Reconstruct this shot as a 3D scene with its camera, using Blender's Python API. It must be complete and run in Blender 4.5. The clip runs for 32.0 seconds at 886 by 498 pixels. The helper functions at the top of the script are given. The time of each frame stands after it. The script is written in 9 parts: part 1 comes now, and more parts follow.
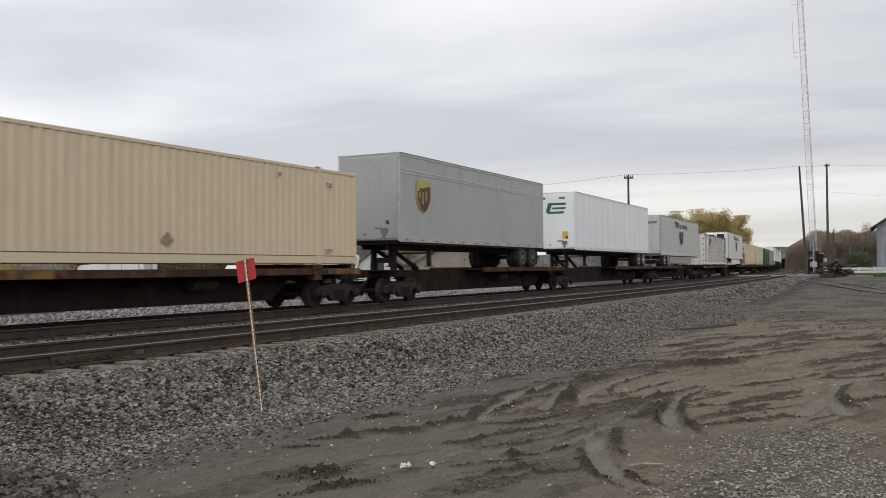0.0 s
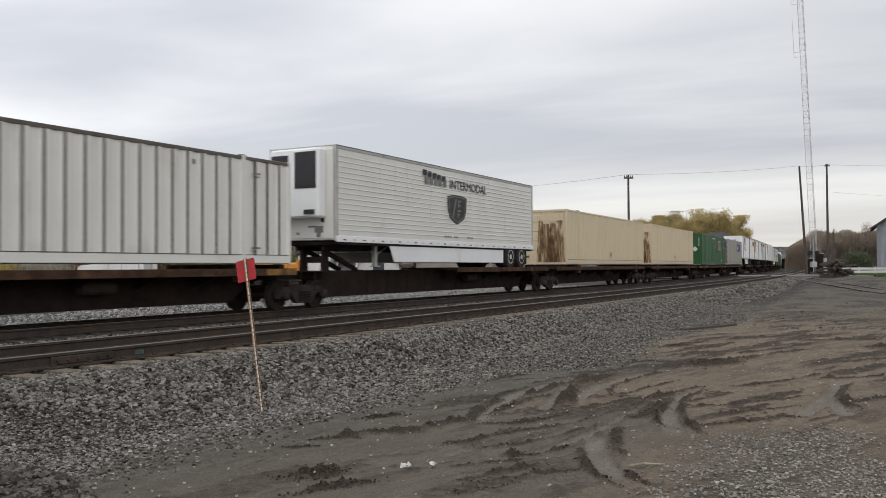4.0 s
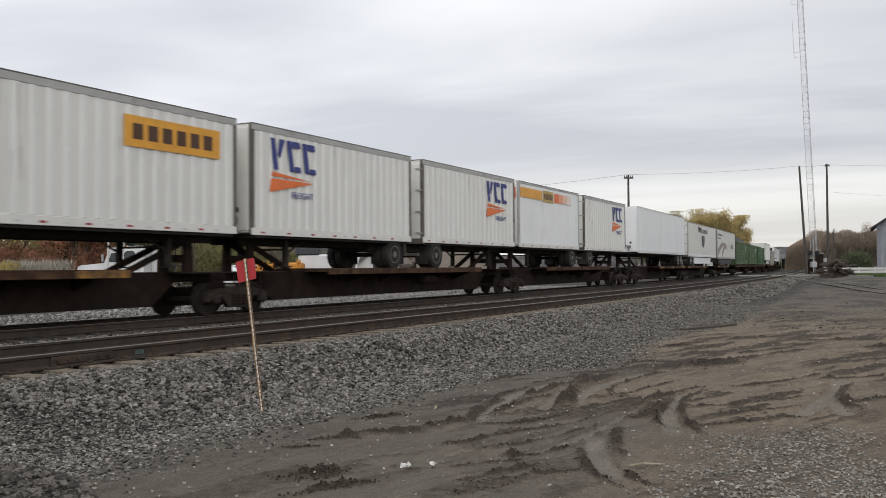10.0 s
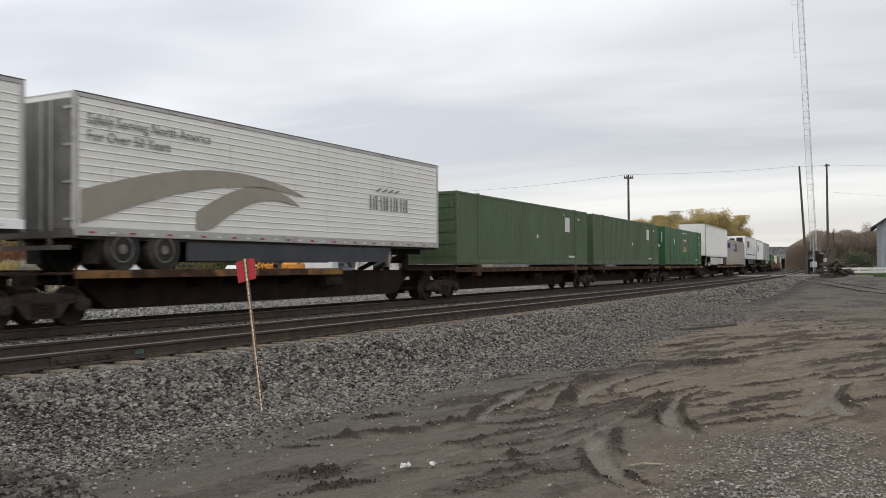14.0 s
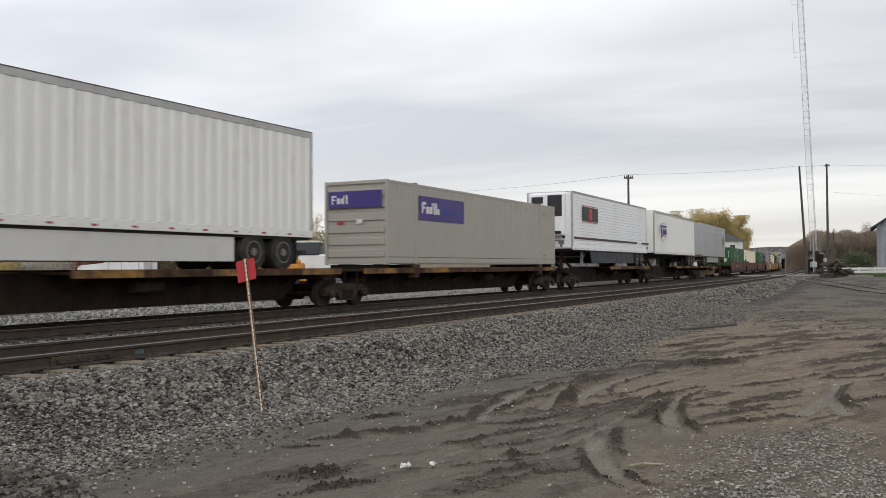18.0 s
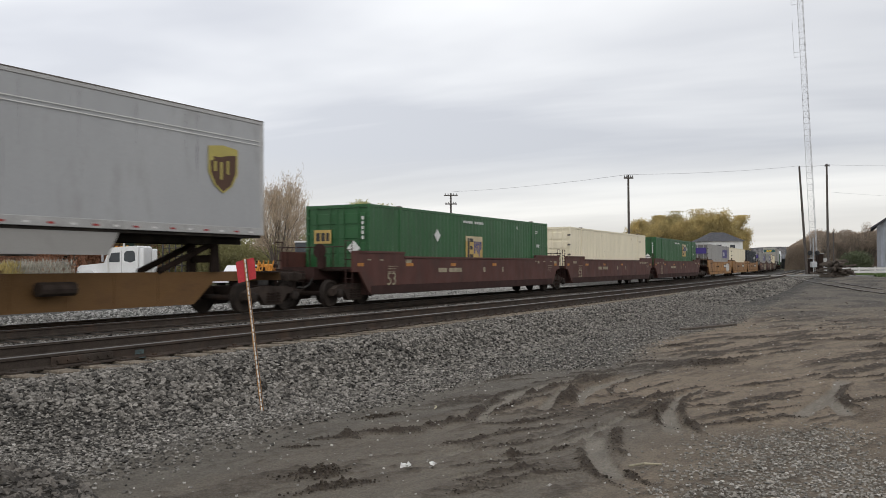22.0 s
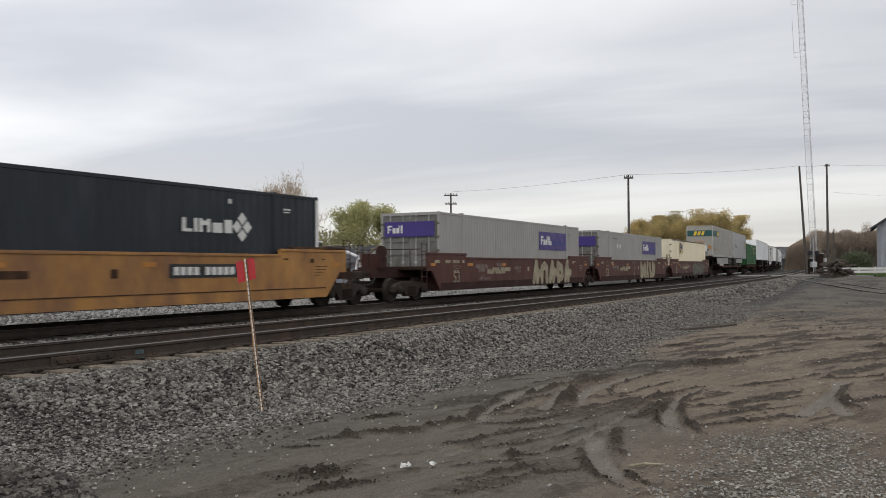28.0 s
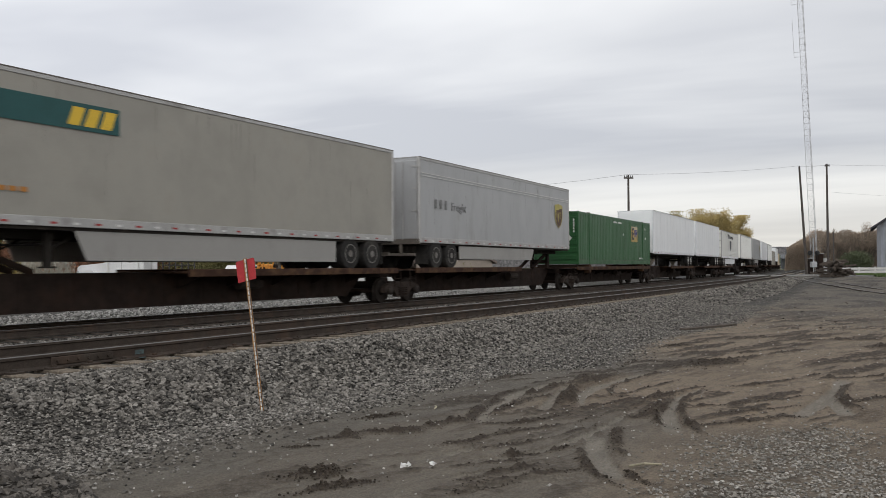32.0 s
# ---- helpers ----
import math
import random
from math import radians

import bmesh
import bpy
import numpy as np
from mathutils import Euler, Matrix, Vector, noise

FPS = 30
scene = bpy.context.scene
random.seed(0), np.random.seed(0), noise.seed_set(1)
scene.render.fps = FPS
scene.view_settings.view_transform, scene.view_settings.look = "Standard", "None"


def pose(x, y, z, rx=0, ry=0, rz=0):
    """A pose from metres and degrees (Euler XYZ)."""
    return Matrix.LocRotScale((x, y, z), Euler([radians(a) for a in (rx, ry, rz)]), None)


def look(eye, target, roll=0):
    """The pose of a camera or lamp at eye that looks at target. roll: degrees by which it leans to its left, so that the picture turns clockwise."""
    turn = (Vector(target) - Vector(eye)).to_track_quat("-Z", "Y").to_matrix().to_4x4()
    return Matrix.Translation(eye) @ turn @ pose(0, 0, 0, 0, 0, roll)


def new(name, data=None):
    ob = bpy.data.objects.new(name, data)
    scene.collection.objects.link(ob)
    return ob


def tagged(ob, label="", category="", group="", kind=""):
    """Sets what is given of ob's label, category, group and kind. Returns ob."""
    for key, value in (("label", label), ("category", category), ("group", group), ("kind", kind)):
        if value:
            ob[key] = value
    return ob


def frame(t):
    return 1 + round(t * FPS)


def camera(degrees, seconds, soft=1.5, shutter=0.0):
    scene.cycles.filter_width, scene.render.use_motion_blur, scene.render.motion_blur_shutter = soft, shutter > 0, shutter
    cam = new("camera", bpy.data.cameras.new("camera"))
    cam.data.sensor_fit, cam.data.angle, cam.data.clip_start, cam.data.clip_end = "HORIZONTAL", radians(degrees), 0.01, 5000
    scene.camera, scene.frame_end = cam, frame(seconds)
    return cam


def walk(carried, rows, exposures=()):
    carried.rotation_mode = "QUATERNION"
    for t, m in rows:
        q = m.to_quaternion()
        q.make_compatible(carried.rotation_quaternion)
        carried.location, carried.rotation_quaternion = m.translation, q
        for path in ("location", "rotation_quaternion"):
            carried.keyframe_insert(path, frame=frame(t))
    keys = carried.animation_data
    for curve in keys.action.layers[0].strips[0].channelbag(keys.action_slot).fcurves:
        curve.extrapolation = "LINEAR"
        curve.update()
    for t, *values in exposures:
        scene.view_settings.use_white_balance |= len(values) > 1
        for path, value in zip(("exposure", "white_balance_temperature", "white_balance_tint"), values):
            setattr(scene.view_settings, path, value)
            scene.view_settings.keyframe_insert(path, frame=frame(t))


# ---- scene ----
SECONDS = 32.0
cam = camera(54.4, SECONDS, soft=0.9, shutter=0.18)

# ---- plan: z = 0 is the dirt lot; the line bends gently to the left beyond the lot ----
RAIL_Z = 0.66          # near track, top of rail
FAR_DROP = 0.20        # the far track lies lower
EYE_Z = RAIL_Z + 1.026
FAR_X = -16.90         # centre of the far track abreast of the lot
NEAR_OFF = 6.88        # near track's centre, towards the lot
SPEED = 20.04
RIDE = 0.14            # the car bodies ride this much higher over the rails than the wheels' own drawing height
BENDS = ((20.0, 0.0), (112.0, 1 / 1300.0), (400.0, 1 / 3800.0))


def line(s, off=0.0):
    """Point and heading (radians to the left) of a line that runs 'off' metres to the right of the far track's centre."""
    x, y, a = FAR_X, 0.0, 0.0
    start = 0.0
    if s < 0:
        return x + off, s, 0.0
    for end, k in BENDS:
        n = min(s, end) - start
        if n <= 0:
            break
        if k == 0:
            x, y = x - math.sin(a) * n, y + math.cos(a) * n
        else:
            b = a + k * n
            x, y, a = x + (math.cos(b) - math.cos(a)) / k, y + (math.sin(b) - math.sin(a)) / k, b
        start = end
    if s > BENDS[-1][0]:
        n = s - BENDS[-1][0]
        x, y = x - math.sin(a) * n, y + math.cos(a) * n
    return x + off * math.cos(a), y + off * math.sin(a), a


YAW, PITCH = radians(28.437), radians(1.209)
eye = (0.0, 0.0, EYE_Z)
aim = (-math.sin(YAW) * math.cos(PITCH), math.cos(YAW) * math.cos(PITCH), EYE_Z + math.sin(PITCH))
stand = look(eye, aim, -0.348)
walk(cam, [(0.0, stand), (SECONDS, stand)], exposures=[(0.0, 0.0), (8.0, 0.0), (10.0, 0.05), (13.0, 0.09), (15.0, 0.11), (17.0, 0.14), (19.0, 0.12), (21.0, 0.12), (22.0, 0.09), (22.7, 0.02), (24.0, -0.07), (28.0, -0.03), (SECONDS, 0.0)])

# ---- sky and sun: a bright overcast, lighter behind the lot ----
SUN_EL, SUN_AZ = radians(30), radians(140)   # azimuth from +y towards +x
world = bpy.data.worlds.new("overcast_sky")
scene.world = world
world.use_nodes = True
wt = world.node_tree
wt.nodes.clear()


def wn(kind, **kw):
    n = wt.nodes.new(kind)
    for k, v in kw.items():
        if k == "op":
            n.operation = v
        elif k == "blend":
            n.data_type, n.blend_type = "RGBA", v
        else:
            n.inputs[k].default_value = v
    return n


def wl(a, ao, b, bi):
    wt.links.new(a.outputs[ao], b.inputs[bi])


w_out = wn("ShaderNodeOutputWorld")
w_bg = wn("ShaderNodeBackground")
w_sky = wn("ShaderNodeTexSky")
w_sky.sky_type, w_sky.sun_disc, w_sky.sun_elevation, w_sky.sun_rotation = "NISHITA", False, SUN_EL, SUN_AZ
w_skyscale = wn("ShaderNodeVectorMath", op="SCALE")
w_skyscale.inputs["Scale"].default_value = 0.10
wl(w_sky, "Color", w_skyscale, 0)
w_geo = wn("ShaderNodeTexCoord")
w_sep = wn("ShaderNodeSeparateXYZ")
wl(w_geo, "Generated", w_sep, 0)
# cloud layer: the direction laid on a flat ceiling, so the bands flatten towards the horizon
w_h = wn("ShaderNodeMath", op="MAXIMUM")
wl(w_sep, "Z", w_h, 0)
w_h.inputs[1].default_value = 0.0
w_add = wn("ShaderNodeMath", op="ADD")
wl(w_h, 0, w_add, 0)
w_add.inputs[1].default_value = 0.09
w_dx, w_dy = wn("ShaderNodeMath", op="DIVIDE"), wn("ShaderNodeMath", op="DIVIDE")
wl(w_sep, "X", w_dx, 0), wl(w_add, 0, w_dx, 1), wl(w_sep, "Y", w_dy, 0), wl(w_add, 0, w_dy, 1)
w_com = wn("ShaderNodeCombineXYZ")
wl(w_dx, 0, w_com, 0), wl(w_dy, 0, w_com, 1)
w_map = wn("ShaderNodeMapping")
w_map.inputs["Rotation"].default_value = (0, 0, -YAW + 0.25)
w_map.inputs["Scale"].default_value = (0.26, 0.62, 1)
w_map.inputs["Location"].default_value = (3.1, 1.7, 0)
wl(w_com, 0, w_map, 0)
w_n1 = wn("ShaderNodeTexNoise", Scale=0.85, Detail=5.0, Roughness=0.5, Distortion=0.35)
wl(w_map, 0, w_n1, "Vector")
w_ramp = wn("ShaderNodeValToRGB")
w_ramp.color_ramp.elements[0].position, w_ramp.color_ramp.elements[0].color = 0.37, (0.60, 0.615, 0.66, 1)
w_ramp.color_ramp.elements[1].position, w_ramp.color_ramp.elements[1].color = 0.64, (1.0, 1.005, 1.01, 1)
wl(w_n1, "Fac", w_ramp, 0)
# overcast: the zenith is brighter than the horizon
w_z = wn("ShaderNodeMath", op="MULTIPLY_ADD")
wl(w_h, 0, w_z, 0)
w_z.inputs[1].default_value, w_z.inputs[2].default_value = 0.50, 0.97
w_cl = wn("ShaderNodeVectorMath", op="SCALE")
# the cloud thins towards the left of the line
w_dot = wn("ShaderNodeVectorMath", op="DOT_PRODUCT")
wl(w_geo, "Generated", w_dot, 0)
w_dot.inputs[1].default_value = (-math.cos(YAW), -math.sin(YAW), 0.0)
w_side = wn("ShaderNodeMath", op="MULTIPLY_ADD")
wt.links.new(w_dot.outputs["Value"], w_side.inputs[0])
w_side.inputs[1].default_value, w_side.inputs[2].default_value = 0.25, 1.0
w_zs = wn("ShaderNodeMath", op="MULTIPLY")
wl(w_z, 0, w_zs, 0), wl(w_side, 0, w_zs, 1)
wl(w_ramp, "Color", w_cl, 0), wl(w_zs, 0, w_cl, "Scale")
# low warm gap of sky over the far end of the line
w_low = wn("ShaderNodeMapRange")
w_low.inputs["From Min"].default_value, w_low.inputs["From Max"].default_value = 0.0, 0.13
w_low.inputs["To Min"].default_value, w_low.inputs["To Max"].default_value = 0.7, 0.0
wl(w_h, 0, w_low, 0)
w_warm = wn("ShaderNodeMix", blend="MIX")
w_warm.inputs["B"].default_value = (0.80, 0.765, 0.70, 1)
for i in w_warm.inputs:
    if i.name == "B" and i.type == "RGBA":
        i.default_value = (0.83, 0.79, 0.715, 1)
wt.links.new(w_low.outputs[0], w_warm.inputs[0])
wt.links.new(w_cl.outputs[0], [i for i in w_warm.inputs if i.name == "A" and i.type == "RGBA"][0])
w_mix = wn("ShaderNodeMix", blend="MIX")
w_mix.inputs[0].default_value = 0.93
wt.links.new(w_skyscale.outputs[0], [i for i in w_mix.inputs if i.name == "A" and i.type == "RGBA"][0])
wt.links.new([o for o in w_warm.outputs if o.type == "RGBA"][0], [i for i in w_mix.inputs if i.name == "B" and i.type == "RGBA"][0])
wt.links.new([o for o in w_mix.outputs if o.type == "RGBA"][0], w_bg.inputs["Color"])
w_bg.inputs["Strength"].default_value = 1.0
wl(w_bg, 0, w_out, "Surface")

sun = new("sun", bpy.data.lights.new("sun", "SUN"))
sun.data.energy, sun.data.angle, sun.data.color = 0.75, radians(50), (1.0, 0.97, 0.93)
sun_dir = Vector((math.sin(SUN_AZ) * math.cos(SUN_EL), math.cos(SUN_AZ) * math.cos(SUN_EL), math.sin(SUN_EL)))
sun.matrix_basis = Matrix.Translation(sun_dir * 60) @ sun_dir.to_track_quat("Z", "Y").to_matrix().to_4x4()

# ---- materials ----


def mat(name, base, rough=0.7, metal=0.0, vary=0.15, scale=3.0, grain=0.08, grain_scale=60.0, bump=0.0, bump_scale=40.0,
        dirt=None, dirt_amount=0.0, dirt_scale=1.5, stretch=(1, 1, 1), island=0.0, spec=0.4, thin=0.0):
    """Surface with broad blotches, fine grain, optional streaks of dirt and relief."""
    m = bpy.data.materials.new(name)
    m.use_nodes = True
    nt = m.node_tree
    nt.nodes.clear()
    N, L = nt.nodes.new, nt.links.new
    out, bs = N("ShaderNodeOutputMaterial"), N("ShaderNodeBsdfPrincipled")
    L(bs.outputs[0], out.inputs[0])
    bs.inputs["Roughness"].default_value, bs.inputs["Metallic"].default_value = rough, metal
    bs.inputs["Specular IOR Level"].default_value = spec
    tc, mp = N("ShaderNodeTexCoord"), N("ShaderNodeMapping")
    mp.inputs["Scale"].default_value = stretch
    L(tc.outputs["Object"], mp.inputs[0])
    info = N("ShaderNodeObjectInfo")
    off = N("ShaderNodeVectorMath")
    off.operation = "SCALE"
    off.inputs[0].default_value = (13.7, 7.3, 3.1)
    L(info.outputs["Random"], off.inputs["Scale"])
    L(off.outputs[0], mp.inputs["Location"])

    def noise_node(sc, detail=4.0, rough_=0.6):
        n = N("ShaderNodeTexNoise")
        n.inputs["Scale"].default_value, n.inputs["Detail"].default_value, n.inputs["Roughness"].default_value = sc, detail, rough_
        L(mp.outputs[0], n.inputs["Vector"])
        return n

    def mixed(a, b, fac, blend="MIX"):
        x = N("ShaderNodeMix")
        x.data_type, x.blend_type = "RGBA", blend
        ins = [i for i in x.inputs if i.type == "RGBA"]
        for sock, v in ((ins[0], a), (ins[1], b)):
            if isinstance(v, tuple):
                sock.default_value = (*v, 1)
            else:
                L(v, sock)
        if isinstance(fac, float):
            x.inputs[0].default_value = fac
        else:
            L(fac, x.inputs[0])
        return [o for o in x.outputs if o.type == "RGBA"][0]

    def remap(sock, a, b, c, d):
        r = N("ShaderNodeMapRange")
        for k, v in zip(("From Min", "From Max", "To Min", "To Max"), (a, b, c, d)):
            r.inputs[k].default_value = v
        L(sock, r.inputs[0])
        return r.outputs[0]

    dark, lite = tuple(c * (1 - vary) for c in base), tuple(min(1, c * (1 + vary)) for c in base)
    col = mixed(dark, lite, remap(noise_node(scale).outputs["Fac"], 0.3, 0.7, 0, 1))
    if grain:
        g = remap(noise_node(grain_scale, 2.0).outputs["Fac"], 0.3, 0.7, 1 - grain * 2, 1 + grain * 2)
        vm = N("ShaderNodeVectorMath")
        vm.operation = "SCALE"
        L(col, vm.inputs[0]), L(g, vm.inputs["Scale"])
        col = vm.outputs[0]
    if dirt:
        f = remap(noise_node(dirt_scale, 6.0, 0.65).outputs["Fac"], 0.62 - dirt_amount * 0.4, 0.80 - dirt_amount * 0.3, 0, min(1.0, 0.35 + dirt_amount))
        col = mixed(col, dirt, f)
    if island:
        gn = N("ShaderNodeNewGeometry")
        r = remap(gn.outputs["Random Per Island"], 0, 1, 1 - island, 1 + island)
        vm = N("ShaderNodeVectorMath")
        vm.operation = "SCALE"
        L(col, vm.inputs[0]), L(r, vm.inputs["Scale"])
        col = vm.outputs[0]
    L(col, bs.inputs["Base Color"])
    L(remap(noise_node(scale * 2.3).outputs["Fac"], 0.3, 0.7, max(0.05, rough - 0.1), min(1, rough + 0.1)), bs.inputs["Roughness"])
    if bump:
        bn = N("ShaderNodeBump")
        bn.inputs["Strength"].default_value, bn.inputs["Distance"].default_value = min(1.0, bump), 0.02
        L(noise_node(bump_scale, 5.0).outputs["Fac"], bn.inputs["Height"])
        L(bn.outputs[0], bs.inputs["Normal"])
    if thin:
        tr, ms = N("ShaderNodeBsdfTranslucent"), N("ShaderNodeMixShader")
        L(col, tr.inputs["Color"])
        ms.inputs[0].default_value = thin
        L(bs.outputs[0], ms.inputs[1]), L(tr.outputs[0], ms.inputs[2]), L(ms.outputs[0], out.inputs[0])
    return m


def streak_mat(name, colour, cover=0.75):
    """Rust and grime that has run down a wall: broken, partly clear."""
    m = mat(name, colour, 0.9, vary=0.3, scale=6, grain=0.2, grain_scale=30, spec=0.1)
    nt = m.node_tree
    N, L = nt.nodes.new, nt.links.new
    out = [n for n in nt.nodes if n.type == "OUTPUT_MATERIAL"][0]
    bs = [n for n in nt.nodes if n.type == "BSDF_PRINCIPLED"][0]
    tc, mp, nz, mr = N("ShaderNodeTexCoord"), N("ShaderNodeMapping"), N("ShaderNodeTexNoise"), N("ShaderNodeMapRange")
    mp.inputs["Scale"].default_value = (6, 6, 0.8)
    nz.inputs["Scale"].default_value, nz.inputs["Detail"].default_value = 1.6, 5.0
    for k, v in zip(("From Min", "From Max", "To Min", "To Max"), (0.36, 0.66, 0.0, cover)):
        mr.inputs[k].default_value = v
    tp, ms = N("ShaderNodeBsdfTransparent"), N("ShaderNodeMixShader")
    L(tc.outputs["Object"], mp.inputs[0]), L(mp.outputs[0], nz.inputs["Vector"]), L(nz.outputs["Fac"], mr.inputs[0])
    L(mr.outputs[0], ms.inputs[0]), L(tp.outputs[0], ms.inputs[1]), L(bs.outputs[0], ms.inputs[2]), L(ms.outputs[0], out.inputs[0])
    return m


